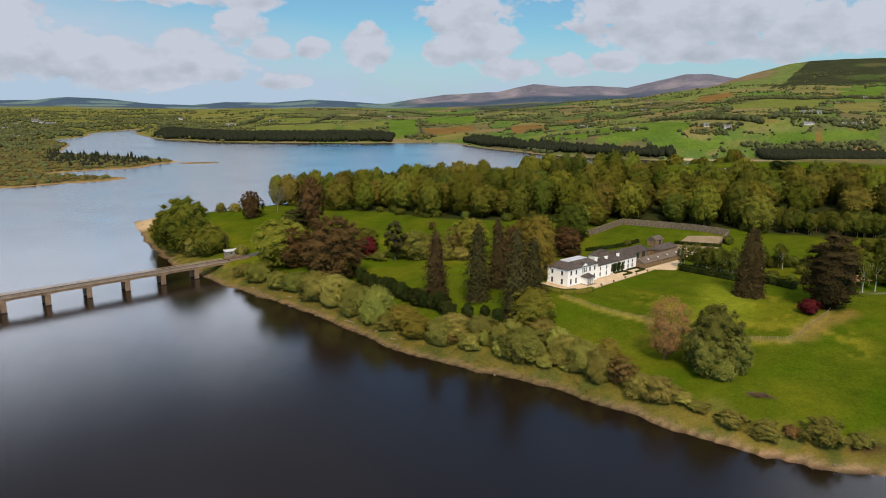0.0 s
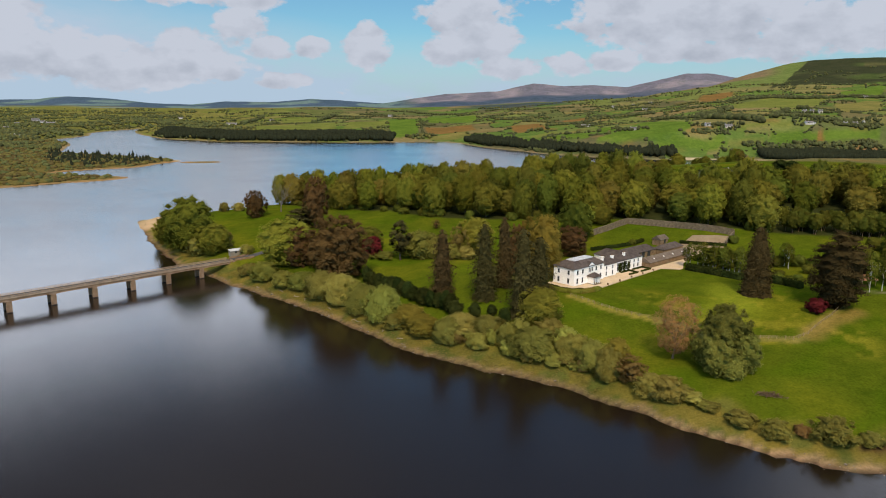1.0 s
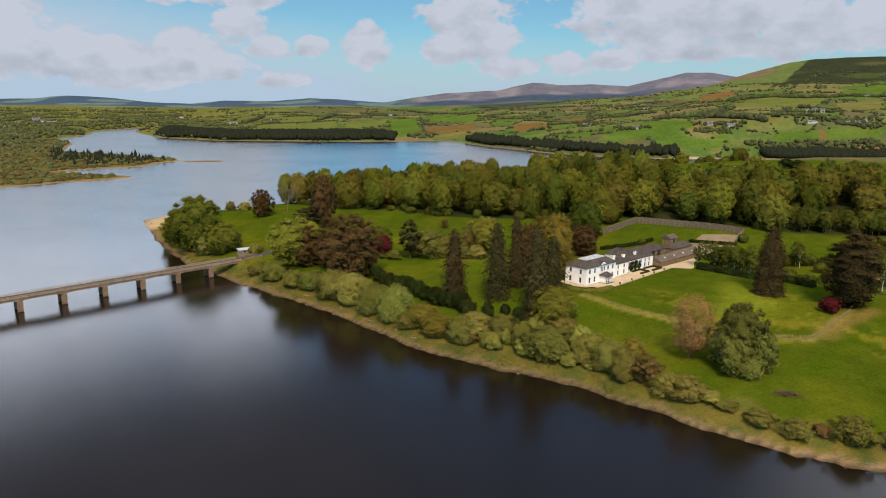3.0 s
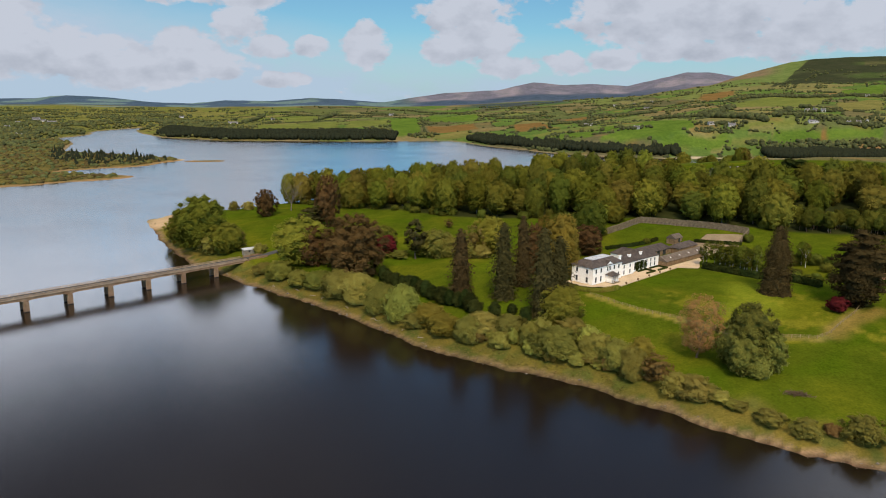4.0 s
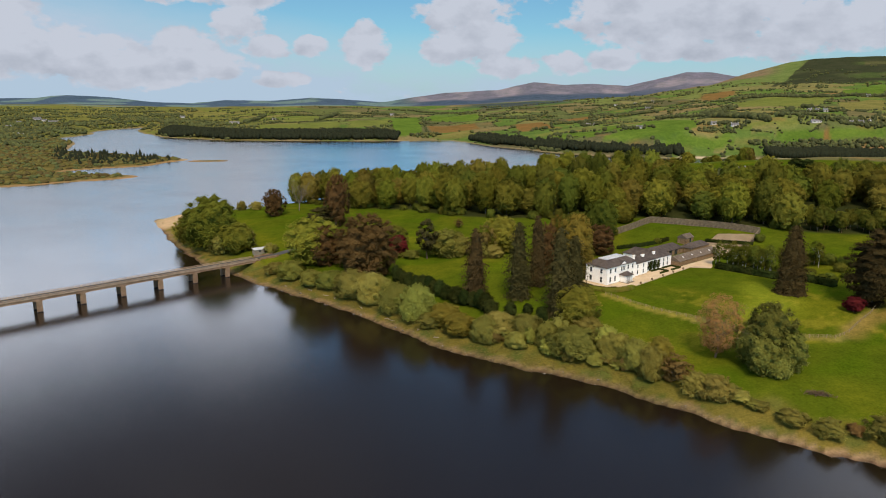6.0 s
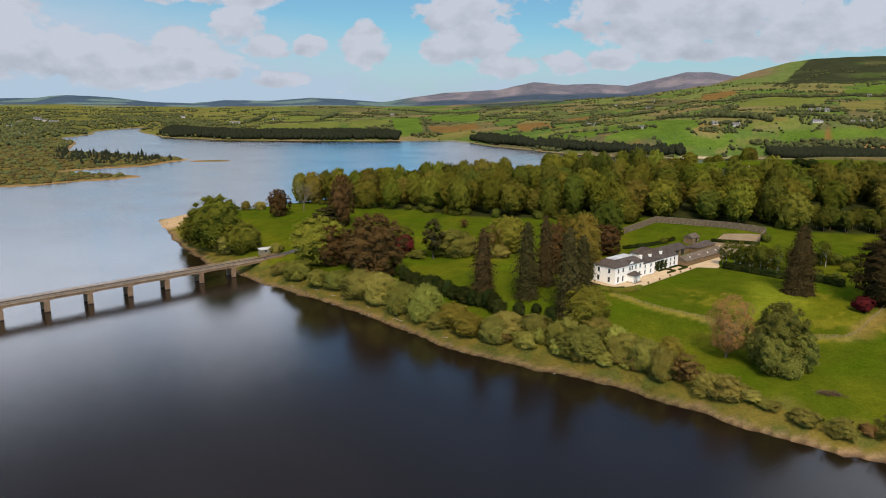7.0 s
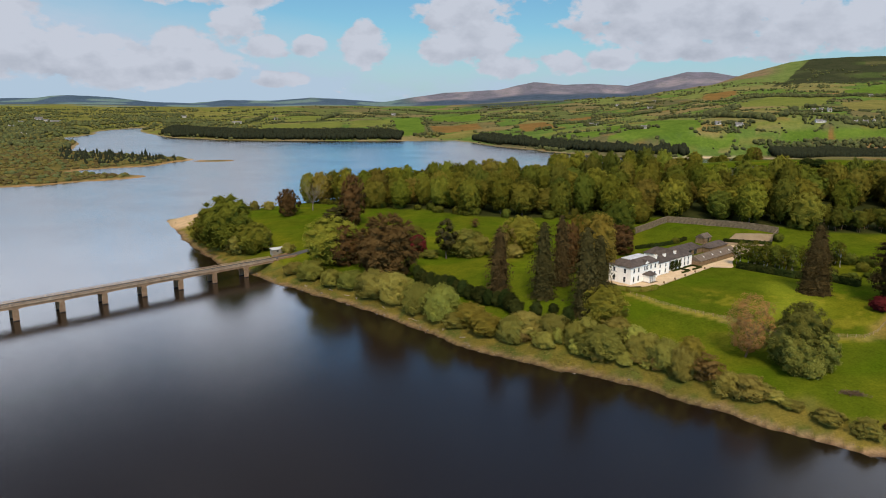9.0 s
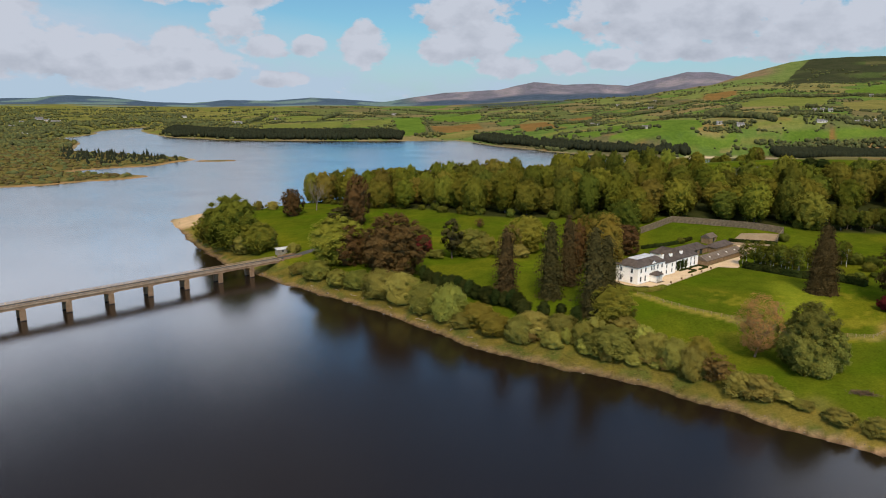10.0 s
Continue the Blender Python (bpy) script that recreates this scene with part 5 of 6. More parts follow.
for k in range(9):
    bm = bmesh.new()
    box(bm, 4.2 + k * 1.4, 4.32 + k * 1.4, W / 2 - 2.15, W / 2 + 2.15, E + 2.42, E + 2.52)
    part("lead_roll", bm, LEAD, flat)
for v in (2.8, 7.8):
    window(main, 0, v, 5.2, 1.05, 1.75, side=True)
    window(main, 0, v, 1.75, 1.05, 2.1, side=True)
for u in (2.2, 5.5, 14.5, 17.7):
    window(main, u, 0, 5.35, 1.05, 1.75)
    window(main, u, 0, 1.85, 1.05, 2.2)
for u in (9.75, 10.85, 11.95):
    window(main, u, 0, 5.35, 0.7, 1.8)
# The pediment over the middle of the front, with its own small roof.
bm = bmesh.new()
prism(bm, [(8.7, E - 0.1), (13.0, E - 0.1), (13.0, E + 0.2), (10.85, E + 1.45), (8.7, E + 0.2)], -0.25, 0.2)
part("pediment", bm, RENDER_WHITE, house)
for s in (-1, 1):
    bm = bmesh.new()
    prism(bm, [(10.85, E + 1.47), (10.85, E + 1.62), (10.85 + s * 2.4, E + 0.2), (10.85 + s * 2.4, E + 0.05)], -0.4, 2.6)
    part("pediment_roof", bm, SLATE, house)
# The porch: white posts, glazed sides and a hipped slate roof.
bm = bmesh.new()
hipped(bm, 8.6, 13.1, -3.4, -0.02, 3.1, 4.5, over=0.3)
part("porch_roof", bm, SLATE, house, "small slate porch roof")
for u in (8.8, 10.1, 11.6, 12.9):
    bm = bmesh.new()
    box(bm, u - 0.16, u + 0.16, -3.3, -3.0, 0, 3.0, 0.03)
    part("porch_post", bm, PAINT, house)
for u in (8.8, 12.75):
    bm = bmesh.new()
    box(bm, u, u + 0.12, -3.0, -0.05, 0.0, 2.9)
    part("porch_side", bm, RENDER_WHITE, house)
bm = bmesh.new()
box(bm, 10.2, 11.5, -0.1, 0.05, 0.15, 2.5)
part("door", bm, TIMBER, house, "dark wooden front door")
bm = bmesh.new()
box(bm, 8.2, 13.5, -4.2, 0, -0.6, 0.12, 0.03)
part("porch_step", bm, WALL_STONE, house)
# The wings that run on along the drive, each lower than the one before.
for u0, u1, v0, v1, e, r, ws, hip in ((20.0, 30.4, 0.9, 8.0, 5.3, 7.4, (23.1, 27.5), 0.0), (30.4, 52.0, 2.2, 8.4, 4.9, 6.9, (33.2, 36.4, 39.6, 42.4, 45.6, 48.8), 0.8)):
    bm = bmesh.new()
    box(bm, u0 + 0.01, u1, v0, v1, -1.0, e)
    w_ = part("wall", bm, RENDER_WHITE, house)
    bm = bmesh.new()
    hipped(bm, u0 + 0.02, u1 - 0.02, v0, v1, e + 0.05, r, hip0=0.0, hip1=hip, over=0.25)
    part("roof", bm, SLATE, house, "grey slate wing roof")
    for u in ws:
        window(w_, u, v0, e - 1.35, 0.95, 1.45)
        window(w_, u, v0, 1.5, 0.95, 1.7)
chimney(house, 22.0, 2.9, 5.6, 8.8, 1.6, 0.9)
chimney(house, 30.4, 3.6, 5.4, 7.9, 1.4, 0.9)
chimney(house, 40.6, 4.5, 5.4, 7.6, 1.3, 0.8)
# A back wing whose ridge runs across the house, and the link beside it.
bm = bmesh.new()
box(bm, 37.0, 45.0, 8.42, 17.4, -1.0, 5.2)
w_ = part("wall", bm, RENDER_WHITE, house)
bm = bmesh.new()
hipped(bm, -6.0, 6.0, -4.0, 4.0, 5.25, 8.0, hip0=0.3, hip1=0.9, over=0.3)
bmesh.ops.transform(bm, matrix=pose(41.0, 11.6, 0, 0, 0, 90), verts=bm.verts)
part("roof", bm, SLATE, house, "dark slate back wing roof")
bm = bmesh.new()
box(bm, 24, 36.9, 8.02, 12.4, -1, 3.6)
part("wall", bm, RENDER_WHITE, house)
bm = bmesh.new()
hipped(bm, 24, 36.9, 8.1, 12.4, 3.65, 5.0, over=0.2)
part("roof", bm, SLATE_BROWN, house, "low brown slate lean-to roof")

# Outbuildings.
def outbuilding(name, label, u0, u1, v0, v1, e, r, wall_mat, roof_mat, z=None, hips=(1.0, 1.0), openings=(), lights=0):
    m = at_house((u0 + u1) / 2, (v0 + v1) / 2, z)
    ob = thing(name, m, label, "outbuilding")
    l, w = (u1 - u0) / 2, (v1 - v0) / 2
    bm = bmesh.new()
    if hips == (0.0, 0.0):
        prism_yz(bm, [(-w, -2), (w, -2), (w, e), (0, r - 0.1), (-w, e)], -l, l)
    else:
        box(bm, -l, l, -w, w, -2, e)
    wall = part("wall", bm, wall_mat, ob)
    bm = bmesh.new()
    hipped(bm, -l, l, -w, w, e + 0.05, r, hips[0], hips[1], over=0.3)
    roof_ = part("roof", bm, roof_mat, ob)
    # Openings are dark panels on the wall, standing in for shaded insides.
    for u, h, ow in openings:
        bm = bmesh.new()
        box(bm, u - ow / 2, u + ow / 2, -w - 0.04, -w + 0.1, 0.0, h)
        part("doorway", bm, PANE, wall, "dark panel painted as a shaded open doorway")
    for k in range(lights):
        bm = bmesh.new()
        u, f = -l + (k + 0.7) * 2 * l / (lights + 0.4), 0.45
        y, zz = -w * (1 - f), e + (r - e) * f
        v = [bm.verts.new((u + a, y + b * 0.35, zz + b * 0.35 * (r - e) / w + 0.14)) for a, b in ((-0.4, -1), (0.4, -1), (0.4, 1), (-0.4, 1))]
        bm.faces.new(v)
        bmesh.ops.solidify(bm, geom=bm.faces[:], thickness=0.1)
        part("skylight", bm, PAINT, roof_)
    return ob


def prism_yz(bm, outline, x0, x1):
    """A solid from an outline in y and z, between x0 and x1."""
    a, b = [bm.verts.new((x0, y, z)) for y, z in outline], [bm.verts.new((x1, y, z)) for y, z in outline]
    bm.faces.new(a)
    bm.faces.new(b[::-1])
    for k in range(len(a)):
        j = (k + 1) % len(a)
        bm.faces.new((a[j], a[k], b[k], b[j]))
    bmesh.ops.recalc_face_normals(bm, faces=bm.faces)


outbuilding("stone_barn", "long low stone barn with a grey slate roof and skylights", 52.4, 87.5, -1.8, 5.2, 2.2, 4.2, STONE, SLATE_BROWN, hips=(0.0, 0.0), lights=4)
outbuilding("stable_range", "grey-roofed stable range with dark open bays", 53.5, 80.0, 12.2, 19.6, 2.7, 5.1, STONE, SLATE, hips=(0.6, 1.0), openings=[(-8, 2.6, 2.6), (-3, 2.6, 2.6), (2, 2.6, 2.6), (7, 2.6, 2.6)])
outbuilding("coach_house", "low grey-roofed coach house closing the yard", 80.5, 98.0, 8.2, 14.0, 2.6, 4.6, STONE, SLATE)
outbuilding("garden_lodge", "small stone garden building with a slate roof", 94.5, 101.5, 18.6, 23.4, 2.4, 4.3, STONE, SLATE_BROWN, hips=(0.0, 0.0), openings=[(0.5, 2.4, 1.6)])

# ---- the drive, terraces and hedges ----
def draped(name, outline, mat, label, category, lift=0.05, step=2.0, kind="structure"):
    """A thin sheet over the ground inside an outline given from the house's corner."""
    a = radians(HA)
    poly = np.array([(HX + u * math.cos(a) - v * math.sin(a), HY + u * math.sin(a) + v * math.cos(a)) for u, v in outline])
    bm = bmesh.new()
    bm.faces.new([bm.verts.new((x, y, 0)) for x, y in poly])
    lo, hi = poly.min(0), poly.max(0)
    for axis, k in ((Vector((1, 0, 0)), 0), (Vector((0, 1, 0)), 1)):
        for c in np.arange(lo[k] + step / 2, hi[k], step):
            bmesh.ops.bisect_plane(bm, geom=bm.verts[:] + bm.edges[:] + bm.faces[:], plane_co=(c, c, 0), plane_no=axis)
    co = np.array([v.co[:2] for v in bm.verts])
    z = np.maximum(height(co[:, 0], co[:, 1]), 0) + lift
    for v, h in zip(bm.verts, z):
        v.co.z = h
    bmesh.ops.recalc_face_normals(bm, faces=bm.faces)
    if bm.faces and sum(f.normal.z for f in bm.faces) < 0:
        bmesh.ops.reverse_faces(bm, faces=bm.faces[:])
    me = bpy.data.meshes.new(name)
    bm.to_mesh(me)
    bm.free()
    me.materials.append(mat)
    return tagged(new(name, me), label, category, kind=kind)


draped("driveway", [(-7.5, 8), (-8.2, 0), (-5.5, -5.5), (2, -7.6), (28, -7.0), (54, -5.6), (60, -12.5), (63, -12), (72, -7), (84, -3.4), (101, -2.6), (101, 7.6), (88, 5.6), (87.9, -2.2), (52.2, -2.2), (52.1, 2.0), (30.6, 2.0), (30.4, 0.7), (20.2, 0.7), (20, -0.2), (0, -0.2), (-0.2, 11), (-4, 11)], GRAVEL, "pale gravel drive along the front of the house", "drive")
draped("garden_court", [(104, 11.5), (113, 11.5), (121.5, -5.5), (111.5, -7.2)], COURT, "level gravel court in the upper garden", "gravel court", 0.12)
draped("garden_walk", [(96, 14.8), (105, 10), (110, -7), (107, -8.5), (100.5, 7), (94, 14.5)], COURT, "gravel walk beside the garden court", "path", 0.07)


def leafy(bm_len, wide, tall, seed, mat, leaf=0.3, dense=16):
    """A clipped hedge along x: leafy sprays over a solid block."""
    rng = np.random.RandomState(seed)
    V = [(x * bm_len / 2, y * wide / 2 * 0.85, z) for x in (-1, 1) for y in (-1, 1) for z in (-0.8, tall * 0.92)]
    F = [(0, 1, 3, 2), (4, 6, 7, 5), (0, 4, 5, 1), (2, 3, 7, 6), (1, 5, 7, 3), (0, 2, 6, 4)]
    n = int(bm_len * (wide + 2 * tall) * dense / 4)
    s = rng.uniform(-wide / 2 - tall, wide / 2 + tall, n)
    y = np.clip(s, -wide / 2, wide / 2)
    z = tall - np.maximum(np.abs(s) - wide / 2, 0)
    P = np.stack([rng.uniform(-bm_len / 2, bm_len / 2, n), y, z], 1) + rng.normal(size=(n, 3)) * 0.07
    N = np.stack([np.zeros(n), np.where(np.abs(s) > wide / 2, np.sign(s), 0), np.where(np.abs(s) > wide / 2, 0.3, 1)], 1) + rng.normal(size=(n, 3)) * 0.5
    Q = cards(P, N, leaf, rng)
    q = 8 + np.arange(n * 4).reshape(-1, 4)
    return indexed_mesh("hedge", np.concatenate([np.array(V, float), Q.reshape(-1, 3)]), np.concatenate([np.array(F), q]), mat)


def hedge_line(points, wide, tall, mat, label, leaf=0.3, local=True):
    a = radians(HA)
    pts = [(HX + u * math.cos(a) - v * math.sin(a), HY + u * math.sin(a) + v * math.cos(a)) for u, v in points] if local else points
    ob = thing("hedge", pose(*pts[0], h_at(*pts[0])), label, "hedge")
    inv = ob.matrix_basis.inverted()
    for k, (p, q) in enumerate(zip(pts[:-1], pts[1:])):
        l = math.dist(p, q)
        n = max(1, round(l / 9))
        for j in range(n):
            f0, f1 = j / n, (j + 1) / n
            x0, y0, x1, y1 = p[0] + (q[0] - p[0]) * f0, p[1] + (q[1] - p[1]) * f0, p[0] + (q[0] - p[0]) * f1, p[1] + (q[1] - p[1]) * f1
            z0, z1 = h_at(x0, y0), h_at(x1, y1)
            o = part("hedge_length", leafy(l / n + 0.4, wide, tall, 300 + k * 10 + j, mat, leaf), None, ob)
            o.matrix_basis = inv @ pose((x0 + x1) / 2, (y0 + y1) / 2, (z0 + z1) / 2, 0, -math.degrees(math.atan2(z1 - z0, l / n)), math.degrees(math.atan2(y1 - y0, x1 - x0)))
    return ob


HEDGE_GOLD = foliage("golden_hedge", (0.085, 0.08, 0.012), (0.17, 0.15, 0.025), 0.2)
hedge_line([(-9.3, 7), (-10.2, 2), (-9.0, -4), (-5.5, -8), (0, -9.6), (3.6, -9.6)], 1.8, 1.6, HEDGE_GOLD, "low curved golden hedge round the terrace", 0.25)
hedge_line([(-6.8, 6), (-7.2, 1), (-5.5, -3.4), (-1.5, -5.6)], 1.4, 0.9, HEDGE, "low dark box hedge on the terrace", 0.25)
hedge_line([(62.5, -14), (64, -38), (69, -47.5), (65, -61.5)], 3.0, 2.6, HEDGE, "tall dark clipped hedge beside the lawn", 0.4)
hedge_line([(62, 37), (95, 29)], 1.8, 1.6, HEDGE, "dark hedge along the walled garden's lawn", 0.3)
hedge_line([(103, 12.5), (109.5, -8.5)], 1.6, 1.4, HEDGE, "clipped hedge below the gravel court", 0.3)
for u0, u1 in ((34, 40), (43, 50)):
    hedge_line([(u0, -3.5), (u1, -3.5), (u1, 0.8), (u0, 0.8)], 0.8, 0.7, HEDGE, "low box hedge round a front garden bed", 0.2)

# The low wall that holds the drive above the lawn, with stone posts.
retaining = thing("retaining_wall", at_house(4, -8.2, HZ), "low tan stone wall between the drive and lawn", "wall")
bm = bmesh.new()
box(bm, 0, 50, -0.25, 0.25, -1.2, 0.35, 0.04)
bmesh.ops.transform(bm, matrix=pose(0, 0, 0, 0, 0, 2.6), verts=bm.verts)
part("coping", bm, GRAVEL, retaining)
for k in range(5):
    bm = bmesh.new()
    box(bm, 8 + k * 9 - 0.3, 8 + k * 9 + 0.3, -0.3, 0.3, -1.0, 1.1, 0.05)
    bmesh.ops.transform(bm, matrix=pose(0, 0, 0, 0, 0, 2.6), verts=bm.verts)
    part("post", bm, STONE, retaining)


def ivy(u, v, w, h, seed):
    rng = np.random.RandomState(seed)
    n = int(w * h * 60)
    y = rng.rand(n) ** 0.8
    x = rng.normal(size=n) * w * 0.26 * (0.5 + 0.8 * np.sin(y * 3.0))
    P = np.stack([x, -0.12 - 0.18 * rng.rand(n), y * h], 1)
    Q = cards(P, np.array((0, -1, 0.4)) + rng.normal(size=(n, 3)) * 0.5, 0.2, rng)
    ob = tagged(new("ivy", quads_mesh("ivy", Q, HEDGE)), "dark green climbing ivy on the white wall", "climber", "climbers on the wing")
    ob.matrix_basis = at_house(u, v, HZ)


ivy(34.8, 2.2, 2.6, 4.2, 1)
ivy(38.0, 2.2, 2.0, 4.4, 2)
ivy(41.0, 2.2, 1.6, 4.0, 3)

# The walled garden.
def garden_wall(points, tall, label):
    ob = thing("garden_wall", pose(*points[0], h_at(*points[0])), label, "wall", "walls of the garden")
    inv = ob.matrix_basis.inverted()
    for p, q in zip(points[:-1], points[1:]):
        n = max(1, round(math.dist(p, q) / 6))
        for j in range(n):
            f0, f1 = j / n, (j + 1) / n
            x0, y0, x1, y1 = p[0] + (q[0] - p[0]) * f0, p[1] + (q[1] - p[1]) * f0, p[0] + (q[0] - p[0]) * f1, p[1] + (q[1] - p[1]) * f1
            z0, z1 = h_at(x0, y0), h_at(x1, y1)
            l = math.dist((x0, y0), (x1, y1)) / 2
            for name, dy, lo, hi, m_ in (("masonry", 0.3, -1.5, tall, WALL_STONE), ("coping", 0.34, tall, tall + 0.14, WALL_STONE)):
                bm = bmesh.new()
                prism(bm, [(-l, z0 + lo), (l, z1 + lo), (l, z1 + hi), (-l, z0 + hi)], -dy, dy)
                o = part(name, bm, m_, ob)
                o.matrix_basis = inv @ pose((x0 + x1) / 2, (y0 + y1) / 2, 0, 0, 0, math.degrees(math.atan2(y1 - y0, x1 - x0)))
    return ob


garden_wall([(60.5, 355.3), (75, 366), (90, 377.2)], 3.2, "old grey rubble wall of the kitchen garden")
garden_wall([(90, 377.2), (113, 366), (136.5, 345)], 3.2, "long grey rubble wall behind the kitchen garden")
garden_wall([(136.5, 345), (131, 338), (128, 333)], 2.4, "short return of the grey garden wall")

# ---- the park's fence, the hut by the bridge, and small things ----
def rail_fence(points, label):
    ob = thing("rail_fence", pose(*points[0], h_at(*points[0])), label, "fence")
    inv = ob.matrix_basis.inverted()
    bm = bmesh.new()
    box(bm, -0.08, 0.08, -0.08, 0.08, -0.5, 1.25, 0.02)
    post = bpy.data.meshes.new("post")
    bm.to_mesh(post)
    bm.free()
    post.materials.append(TIMBER)
    for p, q in zip(points[:-1], points[1:]):
        n = max(1, round(math.dist(p, q) / 2.7))
        for j in range(n):
            f0, f1 = j / n, (j + 1) / n
            x0, y0, x1, y1 = p[0] + (q[0] - p[0]) * f0, p[1] + (q[1] - p[1]) * f0, p[0] + (q[0] - p[0]) * f1, p[1] + (q[1] - p[1]) * f1
            z0, z1 = h_at(x0, y0), h_at(x1, y1)
            o = part("post", post, None, ob)
            o.matrix_basis = inv @ pose(x0, y0, z0)
            l = math.dist((x0, y0), (x1, y1)) / 2
            for z in (0.45, 0.8, 1.1):
                bm = bmesh.new()
                prism(bm, [(-l, z0 + z), (l, z1 + z), (l, z1 + z + 0.05), (-l, z0 + z + 0.05)], -0.02, 0.02)
                o = part("rail", bm, TIMBER, ob)
                o.matrix_basis = inv @ pose((x0 + x1) / 2, (y0 + y1) / 2, 0, 0, 0, math.degrees(math.atan2(y1 - y0, x1 - x0)))


rail_fence(PARK_FENCE, "weathered timber rail fence across the park")

hut = thing("boat_hut", pose(-118.6, 344.5, h_at(-118.6, 344.5), 0, 0, 38), "small grey hut with a pale sheet roof beside the bridge", "hut")
HUT_WALL = surface("hut_board", (0.19, 0.165, 0.13), (0.27, 0.24, 0.2), 0.8, 0.8)
HUT_ROOF = surface("sheet_roof", (0.42, 0.41, 0.40), (0.52, 0.51, 0.5), 0.6, 0.5)
bm = bmesh.new()
box(bm, -4.6, 4.6, -1.7, 1.7, -1.0, 2.2)
wall = part("wall", bm, HUT_WALL, hut)
bm = bmesh.new()
prism_yz(bm, [(-2.0, 2.15), (2.0, 2.6), (2.0, 2.72), (-2.0, 2.27)], -4.9, 4.9)
part("roof", bm, HUT_ROOF, hut, "pale corrugated sheet roof")
for u in (-1.8, 1.4):
    bm = bmesh.new()
    box(bm, u - 0.5, u + 0.5, -1.74, -1.6, 0.0 if u > 0 else 0.9, 1.95)
    part("door" if u > 0 else "window", bm, PANE, wall)

summer = thing("summer_house", pose(158, 266, h_at(158, 266), 0, 0, 12), "small open timber summer house with a reddish roof", "hut")
bm = bmesh.new()
hipped(bm, -3.4, 3.4, -2.2, 2.2, 2.5, 4.2)
part("roof", bm, surface("clay_roof", (0.30, 0.13, 0.07), (0.42, 0.2, 0.11), 0.8, 0.8), summer)
for u in (-3.1, 0, 3.1):
    for v in (-1.9, 1.9):
        bm = bmesh.new()
        box(bm, u - 0.1, u + 0.1, v - 0.1, v + 0.1, -0.4, 2.4)
        part("post", bm, TIMBER, summer)

# A heap of cut brushwood on the lawn.
rng_p = np.random.RandomState(5)
V, F = [], []
for k in range(150):
    c = np.array((rng_p.normal() * 1.6, rng_p.normal() * 0.7, abs(rng_p.normal()) * 0.4))
    d = sphere_dirs(1, rng_p)[0] * (1, 1, 0.35) * rng_p.uniform(0.5, 1.5)
    limb(V, F, c - d, c + d, 0.07, 0.03, 4)
heap = tagged(new("brush_heap", mesh_of("brush_heap", V, F, surface("dead_wood", (0.07, 0.045, 0.025), (0.16, 0.105, 0.06), 2, 0.9))), "low heap of dead brushwood on the grass", "brush heap")
heap.matrix_basis = pose(83.8, 178.8, h_at(83.8, 178.8), 0, 0, -18)

# Stones and driftwood on the beach.
rng_s = np.random.RandomState(61)
X, Y = rng_s.uniform(-235, 115, 60000), rng_s.uniform(140, 480, 60000)
d = shore(X, Y)
on = (d > -0.8) & (d < 3.4) & (Y < 480)
X, Y = X[on], Y[on]
size = 0.10 + 0.24 * rng_s.rand(len(X)) ** 3 + 0.45 * (rng_s.rand(len(X)) < 0.02)
P = np.stack([X, Y, height(X, Y) + size * 0.2], 1)
k6 = len(OCT)
V = (OCT[None] * rng_s.uniform(0.6, 1.2, (len(P), k6, 3)) * size[:, None, None] * (1.2, 1.0, 0.7) + P[:, None]).reshape(-1, 3)
F = (OCT_F[None] + (np.arange(len(P)) * k6)[:, None, None]).reshape(-1, 3)
STONES = surface("beach_stone", (0.09, 0.068, 0.048), (0.22, 0.175, 0.125), 1.1, 0.85, random=0.1)
tagged(new("beach_stones", indexed_mesh("beach_stones", V, F, STONES)), "brown and grey stones along the water's edge", "stones", kind="stuff")
DRIFT = surface("driftwood", (0.22, 0.175, 0.13), (0.36, 0.3, 0.235), 1.5, 0.85)
LOGS = ((-76, 282, 3.5, 158), (-71, 277.5, 2.2, 100), (-58, 265, 2.5, 120), (-46, 252, 1.8, 20), (-44, 250, 3.0, 150), (-33, 239, 1.6, 75), (-84, 289, 2.8, 130), (-26, 231, 2.2, 170), (-97, 297, 2, 140))
for x, y, l, turn in LOGS:
    V, F = [], []
    p = np.array((-l / 2, 0, 0.1))
    for j in range(4):
        q = p + (l / 4, rng_s.normal() * 0.12, rng_s.normal() * 0.06)
        limb(V, F, p, q, 0.17 - 0.025 * j, 0.15 - 0.025 * j, 6)
        p = q
    limb(V, F, (0, 0, 0.1), (0.7, 0.6, 0.5), 0.08, 0.03, 5)
    limb(V, F, (l * 0.2, 0, 0.1), (l * 0.2 + 0.5, -0.6, 0.4), 0.07, 0.03, 5)
    log = tagged(new("driftwood", mesh_of("driftwood", V, F, DRIFT)), "bleached driftwood log on the bank", "driftwood", "driftwood")
    log.matrix_basis = pose(x + 2, y + 2, h_at(x + 2, y + 2), 0, 0, turn)
# Tussocks of rough grass on the bank.
X, Y = rng_s.uniform(-150, 125, 60000), rng_s.uniform(140, 345, 60000)
d = shore(X, Y)
on = (d > 2.6) & (d < 10) & (X < 40)
X, Y = X[on][:4500], Y[on][:4500]
P = np.stack([X, Y, height(X, Y)], 1)
tufts = np.repeat(P, 3, 0) + rng_s.normal(size=(3 * len(P), 3)) * (0.5, 0.5, 0.02) + (0, 0, 0.05)
Q = cards(tufts, np.array((0, 0, 1.0)) + rng_s.normal(size=tufts.shape) * (0.2, 0.2, 0.1), 0.24, rng_s, 1.5)
